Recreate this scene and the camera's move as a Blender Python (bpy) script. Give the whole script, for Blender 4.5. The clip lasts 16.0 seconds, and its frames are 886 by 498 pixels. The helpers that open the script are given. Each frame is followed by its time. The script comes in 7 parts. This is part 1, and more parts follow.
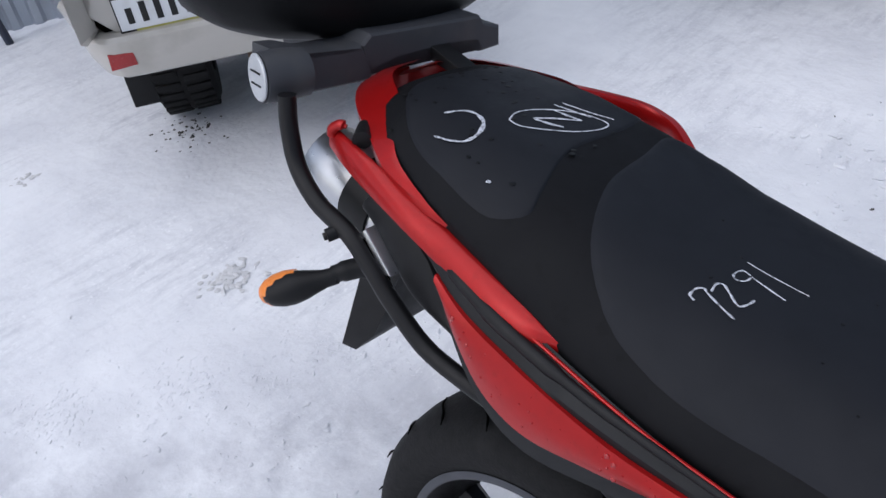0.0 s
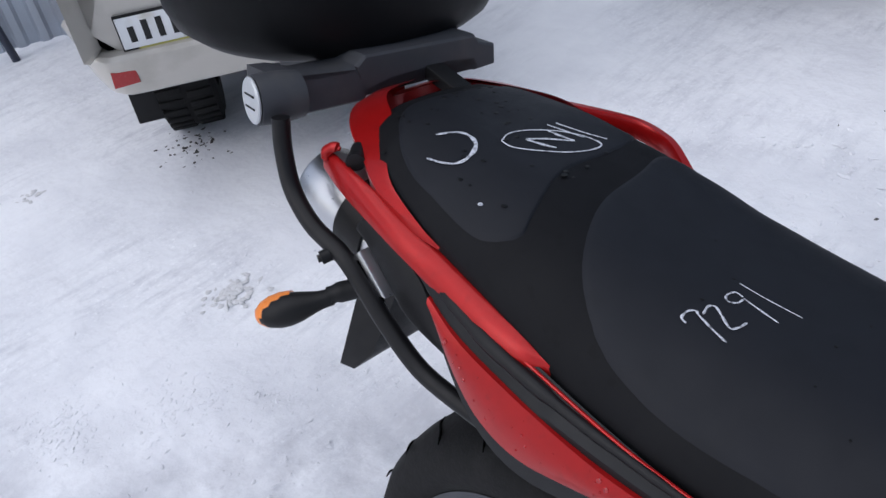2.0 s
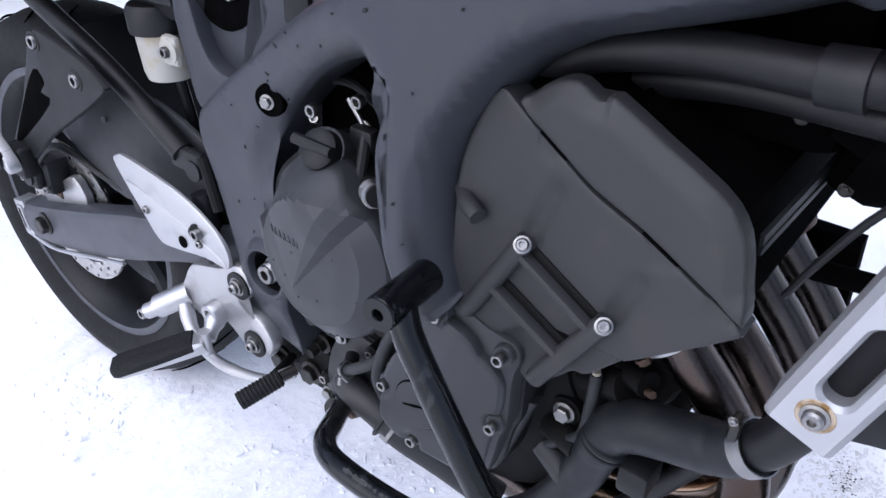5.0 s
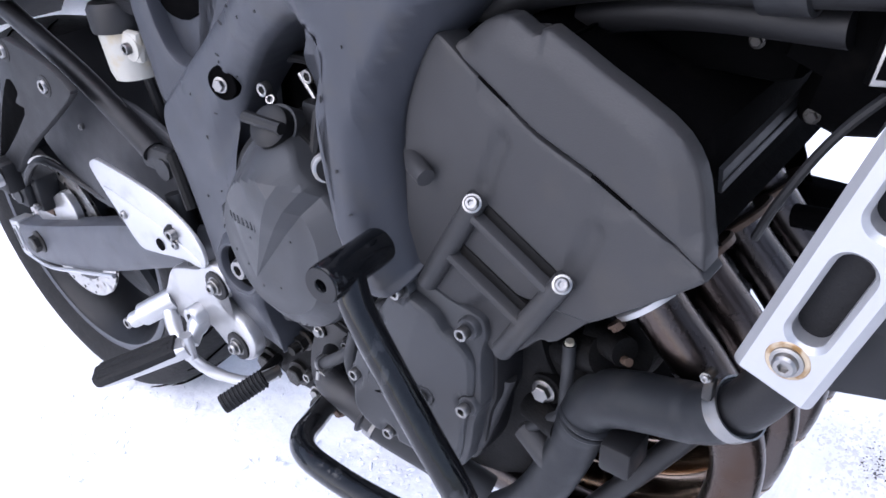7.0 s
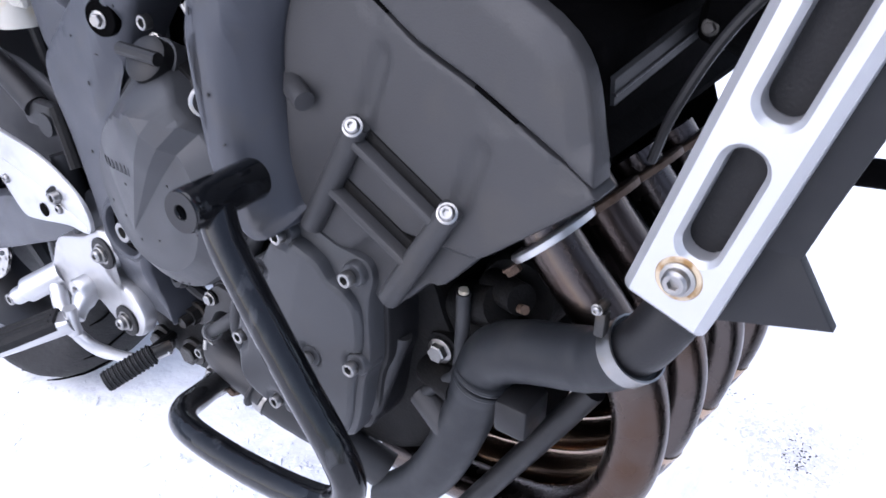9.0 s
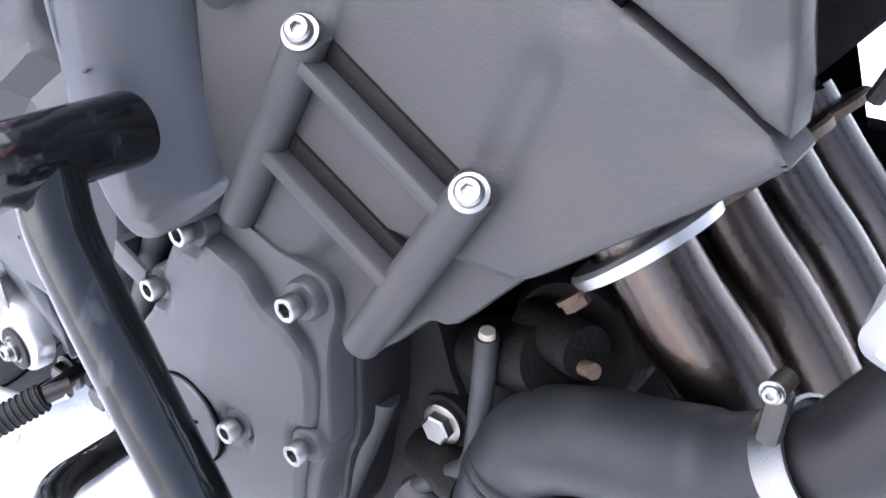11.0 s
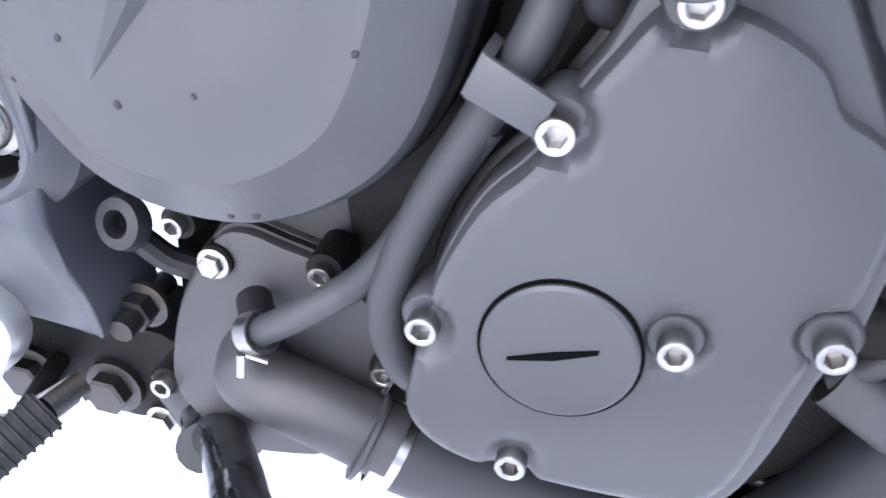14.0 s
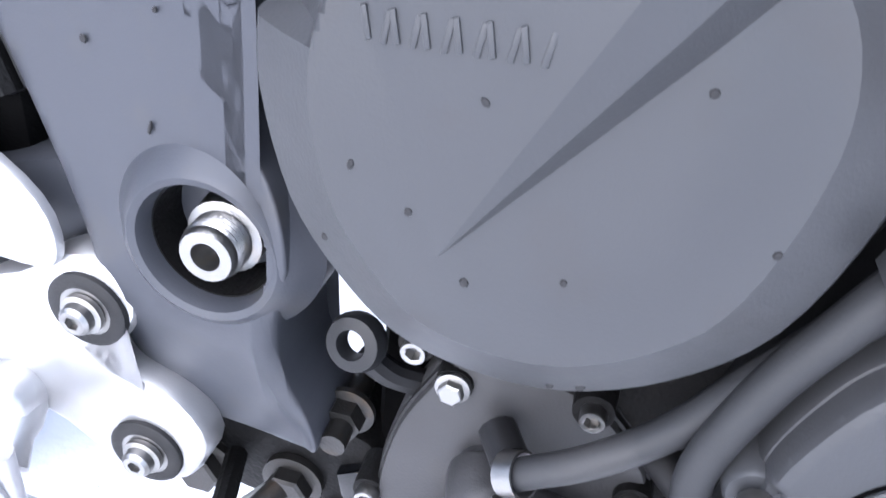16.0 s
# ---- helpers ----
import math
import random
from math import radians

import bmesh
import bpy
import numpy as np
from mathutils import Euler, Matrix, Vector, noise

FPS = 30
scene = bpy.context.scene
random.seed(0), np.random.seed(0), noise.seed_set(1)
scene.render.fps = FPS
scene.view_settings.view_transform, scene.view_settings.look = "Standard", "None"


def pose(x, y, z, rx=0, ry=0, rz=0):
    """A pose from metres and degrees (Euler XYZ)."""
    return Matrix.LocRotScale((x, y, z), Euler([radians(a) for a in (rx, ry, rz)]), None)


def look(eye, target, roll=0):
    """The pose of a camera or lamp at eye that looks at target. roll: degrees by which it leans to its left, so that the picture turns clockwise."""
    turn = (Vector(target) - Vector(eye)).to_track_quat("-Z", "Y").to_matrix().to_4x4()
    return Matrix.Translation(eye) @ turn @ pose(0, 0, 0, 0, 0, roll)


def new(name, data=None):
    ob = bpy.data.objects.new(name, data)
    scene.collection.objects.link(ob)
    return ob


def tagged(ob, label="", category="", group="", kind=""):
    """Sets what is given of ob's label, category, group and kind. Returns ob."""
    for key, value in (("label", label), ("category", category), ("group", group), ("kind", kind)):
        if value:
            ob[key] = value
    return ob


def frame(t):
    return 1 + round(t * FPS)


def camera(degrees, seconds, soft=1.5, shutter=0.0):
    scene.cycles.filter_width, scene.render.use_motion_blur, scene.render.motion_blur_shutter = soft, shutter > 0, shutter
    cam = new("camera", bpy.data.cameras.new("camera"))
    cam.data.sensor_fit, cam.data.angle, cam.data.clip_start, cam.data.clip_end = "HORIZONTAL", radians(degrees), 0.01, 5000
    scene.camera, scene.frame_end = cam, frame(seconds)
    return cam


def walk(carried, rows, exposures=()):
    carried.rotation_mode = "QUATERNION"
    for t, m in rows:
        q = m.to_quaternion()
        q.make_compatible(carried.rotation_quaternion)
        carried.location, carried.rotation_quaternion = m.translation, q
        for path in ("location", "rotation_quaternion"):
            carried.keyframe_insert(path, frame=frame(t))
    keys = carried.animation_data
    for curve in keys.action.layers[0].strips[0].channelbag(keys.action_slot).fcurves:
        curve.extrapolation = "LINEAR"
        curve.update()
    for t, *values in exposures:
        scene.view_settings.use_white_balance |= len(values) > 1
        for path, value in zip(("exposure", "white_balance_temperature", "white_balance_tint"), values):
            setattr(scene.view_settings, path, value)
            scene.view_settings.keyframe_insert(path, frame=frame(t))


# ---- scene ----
cam = camera(57.28, 16.0, shutter=0.35)
# seconds, eye, a point ahead, roll
PATH = [
    (0, (0.3373, -0.4255, 1.4208), (-0.2369, 0.0752, 0.7730), -7.50),
    (0.5, (0.3225, -0.4178, 1.4273), (-0.2498, 0.0864, 0.7806), -7.53),
    (1, (0.3289, -0.4126, 1.4294), (-0.2477, 0.0914, 0.7865), -7.81),
    (1.5, (0.3372, -0.4086, 1.4312), (-0.2425, 0.0940, 0.7899), -8.00),
    (2, (0.3438, -0.4056, 1.4306), (-0.2422, 0.0928, 0.7916), -8.47),
    (2.5, (0.3509, -0.4045, 1.4270), (-0.2439, 0.0888, 0.7923), -9.21),
    (3, (0.4469, -0.4154, 1.3839), (-0.1623, 0.0586, 0.7481), -9.69),
    (3.2, (0.5145, -0.4364, 1.3416), (-0.0961, 0.0130, 0.6896), -11.21),
    (3.5, (0.6558, -0.4899, 1.2792), (0.0656, -0.0250, 0.6192), -9.74),
    (3.8, (0.7960, -0.5002, 1.2371), (0.2742, -0.0029, 0.5440), -10.41),
    (4, (0.8857, -0.5065, 1.1890), (0.4086, 0.0371, 0.4984), -8.09),
    (4.1, (0.9492, -0.4929, 1.1711), (0.4728, 0.0559, 0.4842), -8.20),
    (4.5, (1.0792, -0.4788, 1.1261), (0.6136, 0.0868, 0.4454), -5.95),
    (4.7, (1.1131, -0.4719, 1.1196), (0.6332, 0.0817, 0.4390), -5.91),
    (6.8, (1.1851, -0.4275, 1.0447), (0.6390, 0.0956, 0.3904), -13.05),
    (7, (1.1856, -0.4271, 1.0442), (0.6429, 0.1068, 0.3958), -12.49),
    (7.5, (1.1891, -0.4223, 1.0410), (0.6554, 0.1258, 0.3971), -11.61),
    (8, (1.1943, -0.4180, 1.0331), (0.6759, 0.1399, 0.3849), -10.57),
    (8.5, (1.2165, -0.4111, 1.0116), (0.7036, 0.1526, 0.3641), -9.72),
    (9, (1.2142, -0.4110, 0.9585), (0.7120, 0.1799, 0.3271), -8.34),
    (9.2, (1.1989, -0.4053, 0.9260), (0.6997, 0.1997, 0.3056), -7.83),
    (11.3, (1.0874, -0.2725, 0.8085), (0.5737, 0.3323, 0.2000), -5.48),
    (11.5, (1.0840, -0.2743, 0.8110), (0.5522, 0.3239, 0.2116), -5.70),
    (12, (1.0461, -0.2965, 0.8105), (0.5475, 0.3194, 0.2006), -5.04),
    (12.5, (0.9615, -0.3372, 0.7862), (0.5920, 0.3460, 0.1564), -1.26),
    (13, (0.8894, -0.3402, 0.7451), (0.6100, 0.3612, 0.0894), 0.26),
    (13.5, (0.8389, -0.3250, 0.7086), (0.6297, 0.3777, 0.0286), 1.10),
    (14, (0.7970, -0.3199, 0.6939), (0.6312, 0.3887, 0.0081), 2.18),
    (14.5, (0.7611, -0.3173, 0.6862), (0.5933, 0.3825, -0.0081), 1.25),
    (15, (0.7192, -0.3120, 0.6893), (0.5741, 0.3819, -0.0160), 2.05),
    (15.5, (0.6924, -0.3015, 0.6960), (0.5431, 0.3953, -0.0054), 2.88),
    (16, (0.6827, -0.2892, 0.7146), (0.5131, 0.4022, 0.0123), 2.93),
]
# seconds, stops: the camera brightens as it comes close to the dark engine
EXPOSURES = [(0, 0.27, 6000, 12), (2.9, 0.27, 6000, 12), (3.6, 0.08, 5950, 13), (4.1, 0.02, 5850, 15), (4.5, 0.85, 5800, 16), (4.7, 1.05, 5800, 16), (6.8, 1.58, 5800, 17), (8.0, 1.88, 5800, 17), (9.2, 1.75, 5850, 17), (11.3, 2.85, 6000, 15), (12.0, 3.0, 6000, 15), (12.6, 3.2, 5900, 15), (13.2, 3.1, 5850, 15), (13.8, 2.95, 5850, 15), (14.5, 2.9, 5800, 15), (16.0, 2.7, 5850, 14)]
walk(cam, [(t, look(eye, target, roll)) for t, eye, target, roll in PATH], EXPOSURES)
SKY, SUN = 0.11, 1.4

# ---- world and light: overcast winter day over snow ----
world = bpy.data.worlds.new("overcast_sky")
scene.world = world
world.use_nodes = True
wn = world.node_tree.nodes
sky = wn.new("ShaderNodeTexSky")
sky.sky_type = "NISHITA"
sky.sun_disc = False
sky.sun_elevation = radians(38)
sky.sun_rotation = radians(200)
sky.air_density, sky.dust_density, sky.ozone_density = 1.0, 2.0, 1.5
wn["Background"].inputs["Strength"].default_value = SKY
grey = wn.new("ShaderNodeHueSaturation")
grey.inputs["Saturation"].default_value = 0.6
world.node_tree.links.new(sky.outputs["Color"], grey.inputs["Color"])
world.node_tree.links.new(grey.outputs["Color"], wn["Background"].inputs["Color"])
sun = new("sun", bpy.data.lights.new("sun", "SUN"))
sun.data.energy, sun.data.angle, sun.data.color = SUN, radians(75), (1.0, 0.97, 0.94)
sun.matrix_world = look((0, 0, 30), (2, 4, 0))


# ---- materials ----
def mat(name, color, rough=0.5, metal=0.0, var=0.18, scale=18.0, bump=0.15, grain=350.0, coat=0.0,
        dirt=None, dirt_scale=9.0, dirt_lo=0.55, dirt_hi=0.75, rough_var=0.12, spec=0.25, stretch=(1, 1, 1), dist=0.002):
    m = bpy.data.materials.new(name)
    m.use_nodes = True
    t = m.node_tree
    n, l = t.nodes, t.links
    p = n["Principled BSDF"]
    co = n.new("ShaderNodeTexCoord")
    mp = n.new("ShaderNodeMapping")
    mp.inputs["Scale"].default_value = stretch
    l.new(co.outputs["Object"], mp.inputs["Vector"])

    def tex(s, detail=4.0):
        q = n.new("ShaderNodeTexNoise")
        q.inputs["Scale"].default_value, q.inputs["Detail"].default_value = s, detail
        l.new(mp.outputs["Vector"], q.inputs["Vector"])
        return q.outputs["Fac"]

    big, fine = tex(scale), tex(grain, 2.0)
    ramp = n.new("ShaderNodeMix")
    ramp.data_type = "RGBA"
    ramp.inputs["A"].default_value = (*[c * (1 - var) for c in color], 1)
    ramp.inputs["B"].default_value = (*[min(1, c * (1 + var)) for c in color], 1)
    l.new(big, ramp.inputs["Factor"])
    out = ramp.outputs["Result"]
    if dirt:
        mask = n.new("ShaderNodeMapRange")
        mask.inputs["From Min"].default_value, mask.inputs["From Max"].default_value = dirt_lo, dirt_hi
        l.new(tex(dirt_scale, 8.0), mask.inputs["Value"])
        mix = n.new("ShaderNodeMix")
        mix.data_type = "RGBA"
        l.new(mask.outputs["Result"], mix.inputs["Factor"])
        l.new(out, mix.inputs["A"])
        mix.inputs["B"].default_value = (*dirt, 1)
        out = mix.outputs["Result"]
    l.new(out, p.inputs["Base Color"])
    rr = n.new("ShaderNodeMapRange")
    rr.inputs["To Min"].default_value, rr.inputs["To Max"].default_value = max(0.02, rough - rough_var), min(1, rough + rough_var)
    l.new(tex(scale * 3.1), rr.inputs["Value"])
    l.new(rr.outputs["Result"], p.inputs["Roughness"])
    p.inputs["Metallic"].default_value = metal
    p.inputs["Coat Weight"].default_value = coat
    p.inputs["Coat Roughness"].default_value = 0.06
    p.inputs["Specular IOR Level"].default_value = spec
    if bump:
        b = n.new("ShaderNodeBump")
        b.inputs["Strength"].default_value, b.inputs["Distance"].default_value = bump, dist
        l.new(fine, b.inputs["Height"])
        l.new(b.outputs["Normal"], p.inputs["Normal"])
    return m


M_FRAME = mat("satin_grey_frame_paint", (0.0372, 0.0397, 0.0471), 0.42, 0.25, 0.1, 9, 0.05, 900, dirt=(0.0432, 0.0432, 0.0454), dirt_scale=30)
M_SWING = mat("grey_swingarm_paint", (0.060, 0.063, 0.073), 0.45, 0.25, 0.1, 9, 0.05, 900, dirt=(0.050, 0.051, 0.055), dirt_scale=30)
M_HUG = mat("weathered_grey_plastic", (0.022, 0.0225, 0.025), 0.55, 0, 0.15, 15, 0.2, 800, dirt=(0.030, 0.030, 0.032), dirt_scale=12, dist=0.0006)
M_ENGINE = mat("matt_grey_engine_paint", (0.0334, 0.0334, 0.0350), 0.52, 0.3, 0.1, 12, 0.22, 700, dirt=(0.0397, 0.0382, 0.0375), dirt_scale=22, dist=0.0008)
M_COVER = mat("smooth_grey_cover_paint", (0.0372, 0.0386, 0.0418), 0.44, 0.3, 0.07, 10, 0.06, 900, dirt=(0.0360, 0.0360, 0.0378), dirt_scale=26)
# engine grey darkened: the shade of crevices is put into this colour
M_ENGINE_SHADE = mat("shaded_crankcase_metal", (0.0054, 0.0053, 0.0054), 0.6, 0.3, 0.3, 25, 0.3, 400, dirt=(0.0109, 0.0097, 0.0085), dirt_scale=35, spec=0.15)
M_BLACK = mat("black_plastic", (0.0065, 0.0065, 0.0072), 0.5, 0, 0.2, 20, 0.2, 700, dist=0.0006)
M_GREYPLASTIC = mat("dark_grey_plastic", (0.0095, 0.0100, 0.0113), 0.5, 0, 0.15, 15, 0.2, 800, dirt=(0.0149, 0.0149, 0.0157), dirt_scale=25, dist=0.0006)
M_CASE = mat("black_case_shell", (0.0062, 0.0066, 0.0074), 0.5, 0, 0.2, 8, 0.25, 900, dist=0.0006, dirt=(0.0090, 0.0090, 0.0098), dirt_scale=12, spec=0.12)
M_SEAT = mat("black_seat_vinyl", (0.0060, 0.0062, 0.0074), 0.6, 0, 0.2, 7, 0.5, 1100, dirt=(0.0044, 0.0045, 0.0054), dirt_scale=60, dirt_lo=0.58, dirt_hi=0.66, dist=0.0006, spec=0.13)

M_RED = mat("red_metallic_paint", (0.34, 0.007, 0.007), 0.30, 0.35, 0.12, 60, 0.02, 1500, coat=0.25, dirt=(0.29, 0.006, 0.006), dirt_scale=80, rough_var=0.06, spec=0.2)
M_SEATPANEL = mat("blue_black_seat_panel", (0.0088, 0.0100, 0.0136), 0.55, 0, 0.2, 9, 0.5, 1300, dirt=(0.0074, 0.0085, 0.0116), dirt_scale=25, dist=0.0005, spec=0.2)
M_RUBBER = mat("tyre_rubber", (0.0054, 0.0054, 0.0058), 0.75, 0, 0.25, 30, 0.5, 260, dirt=(0.0136, 0.0136, 0.0136), dirt_scale=14, dirt_lo=0.55, dirt_hi=0.85)
M_HOSE = mat("grey_black_rubber_hose", (0.0180, 0.0187, 0.0205), 0.55, 0, 0.12, 30, 0.15, 800, dirt=(0.0306, 0.0306, 0.0317), dirt_scale=20, dist=0.0006)
M_STEEL = mat("zinc_plated_steel", (0.235, 0.232, 0.229), 0.33, 1.0, 0.15, 90, 0.1, 900, dirt=(0.25, 0.225, 0.195), dirt_scale=120)
M_BOLTDARK = mat("dull_dark_bolt_steel", (0.045, 0.044, 0.043), 0.45, 0.9, 0.2, 60, 0.15, 700, dirt=(0.060, 0.045, 0.033), dirt_scale=90)
M_RUSTBOLT = mat("rusty_steel", (0.095, 0.066, 0.050), 0.6, 0.6, 0.35, 90, 0.3, 500, dirt=(0.050, 0.027, 0.015), dirt_scale=110)
M_ALU = mat("cast_bright_aluminium", (0.4092, 0.4092, 0.4154), 0.38, 0.85, 0.06, 20, 0.12, 800, dirt=(0.3224, 0.3162, 0.3100), dirt_scale=25, dist=0.0006)
M_GUARD = mat("silver_painted_guard", (0.370, 0.374, 0.386), 0.40, 0.65, 0.05, 15, 0.1, 900, dirt=(0.310, 0.310, 0.318), dirt_scale=18, dist=0.0005)
M_BLACKGLOSS = mat("black_gloss_tube_paint", (0.0030, 0.0034, 0.0042), 0.12, 0, 0.2, 30, 0.55, 70, dirt=(0.018, 0.019, 0.021), dirt_scale=60, dirt_lo=0.62, dirt_hi=0.70, dist=0.0014, spec=0.32, rough_var=0.06, stretch=(1, 1, 0.45))
M_PIPE = mat("dark_coolant_pipe", (0.0082, 0.0092, 0.0110), 0.5, 0, 0.12, 30, 0.15, 800, dirt=(0.016, 0.0165, 0.0175), dirt_scale=20, dist=0.0006)
M_CASEGREY = mat("grey_grained_plastic", (0.0504, 0.0525, 0.0588), 0.55, 0, 0.12, 15, 0.3, 800, dirt=(0.0630, 0.0630, 0.0651), dirt_scale=20, dist=0.0006)
M_BLACKTUBE = mat("black_satin_tube_paint", (0.0060, 0.0060, 0.0069), 0.45, 0, 0.2, 30, 0.25, 500, dist=0.0006)
M_WHEEL = mat("black_wheel_paint", (0.0047, 0.0047, 0.0054), 0.4, 0.1, 0.2, 20, 0.1, 700, dirt=(0.0180, 0.0180, 0.0180), dirt_scale=14, dirt_lo=0.58, dirt_hi=0.85)
M_DISC = mat("brake_disc_steel", (0.42, 0.41, 0.4), 0.35, 1.0, 0.15, 60, 0.1, 900, dirt=(0.26, 0.2, 0.15), dirt_scale=30)
M_EXH = mat("heat_tinted_exhaust_steel", (0.42, 0.30, 0.21), 0.22, 1.0, 0.3, 9, 0.08, 300, dirt=(0.20, 0.11, 0.055), dirt_scale=7, dirt_lo=0.42, dirt_hi=0.62)
M_EXHDARK = mat("dark_header_steel", (0.070, 0.060, 0.056), 0.27, 1.0, 0.3, 9, 0.08, 300, dirt=(0.058, 0.037, 0.027), dirt_scale=9, dirt_lo=0.48, dirt_hi=0.68)
M_MUFF = mat("muffler_steel", (0.55, 0.56, 0.58), 0.32, 1.0, 0.12, 20, 0.08, 700, dirt=(0.4, 0.38, 0.36), dirt_scale=12)
M_RESV = mat("yellowed_white_plastic", (0.3224, 0.3120, 0.2808), 0.45, 0, 0.08, 20, 0.05, 700, dirt=(0.2860, 0.2184, 0.1040), dirt_scale=35, dirt_lo=0.5, dirt_hi=0.75)
M_AMBER = mat("amber_lens", (0.75, 0.22, 0.03), 0.3, 0, 0.1, 60, 0.05, 600, coat=0.5)
M_CHALK = mat("white_chalk_marker", (0.55, 0.57, 0.62), 0.8, 0, 0.2, 300, 0.3, 900, dirt=(0.16, 0.17, 0.19), dirt_scale=260, dirt_lo=0.5, dirt_hi=0.66)
M_RAD = mat("dark_radiator_core", (0.0079, 0.0079, 0.0086), 0.6, 0.2, 0.2, 40, 0.3, 500)
M_BADGE = mat("pale_round_badge", (0.4960, 0.5120, 0.5280), 0.4, 0.3, 0.05, 40, 0.05, 700)
# near-black: shade in gaps, holes and behind parts is put into the colour
M_VOID = mat("near_black_for_shade", (0.0011, 0.0011, 0.0012), 0.85, 0, 0.3, 30, 0.15, 300, dirt=(0.0036, 0.0032, 0.0030), dirt_scale=45, dirt_lo=0.6, dirt_hi=0.8, spec=0.02)
M_DROP = mat("water_drop", (0.0022, 0.0022, 0.0026), 0.5, 0, 0.1, 50, 0, 500)
M_REDDROP = mat("water_drop_on_red", (0.30, 0.008, 0.010), 0.08, 0, 0.1, 60, 0, 500, spec=0.6)
M_SCUFF = mat("dark_paint_chip", (0.010, 0.010, 0.011), 0.6, 0, 0.3, 80, 0.2, 500)
M_SUV = mat("beige_metallic_car_paint", (0.50, 0.475, 0.43), 0.35, 0.25, 0.06, 8, 0.03, 600, coat=0.5, dirt=(0.37, 0.345, 0.30), dirt_scale=5)
M_PLATE = mat("white_number_plate", (0.72, 0.73, 0.74), 0.45, 0, 0.06, 20, 0.05, 400, dirt=(0.55, 0.53, 0.48), dirt_scale=14)
M_CHAR = mat("black_plate_paint", (0.02, 0.02, 0.02), 0.5)
M_YELLOW = mat("dull_yellow_strip", (0.45, 0.42, 0.12), 0.5)
M_REFL = mat("red_reflector_lens", (0.33, 0.02, 0.02), 0.25, 0, 0.15, 60, 0.1, 500, coat=0.6)
M_FENCE = mat("pale_blue_grey_sheet_steel", (0.40, 0.44, 0.50), 0.45, 0.2, 0.08, 3, 0.05, 60, dirt=(0.34, 0.36, 0.40), dirt_scale=2)
M_CARDARK = mat("dark_car_paint", (0.018, 0.024, 0.045), 0.35, 0.1, 0.1, 6, 0.03, 300, coat=0.6, dirt=(0.10, 0.10, 0.10), dirt_scale=4)
M_ICE = mat("dirty_snow_clod", (0.62, 0.62, 0.63), 0.55, 0, 0.25, 40, 0.6, 160, dirt=(0.45, 0.445, 0.44), dirt_scale=40)
M_SOIL = mat("dark_ground_debris", (0.075, 0.072, 0.07), 0.8, 0, 0.4, 60, 0.5, 200)
M_SILVERPLATE = mat("silver_heel_plate", (0.4162, 0.4192, 0.4284), 0.36, 0.75, 0.05, 12, 0.06, 900, dirt=(0.3366, 0.3366, 0.3427), dirt_scale=30)


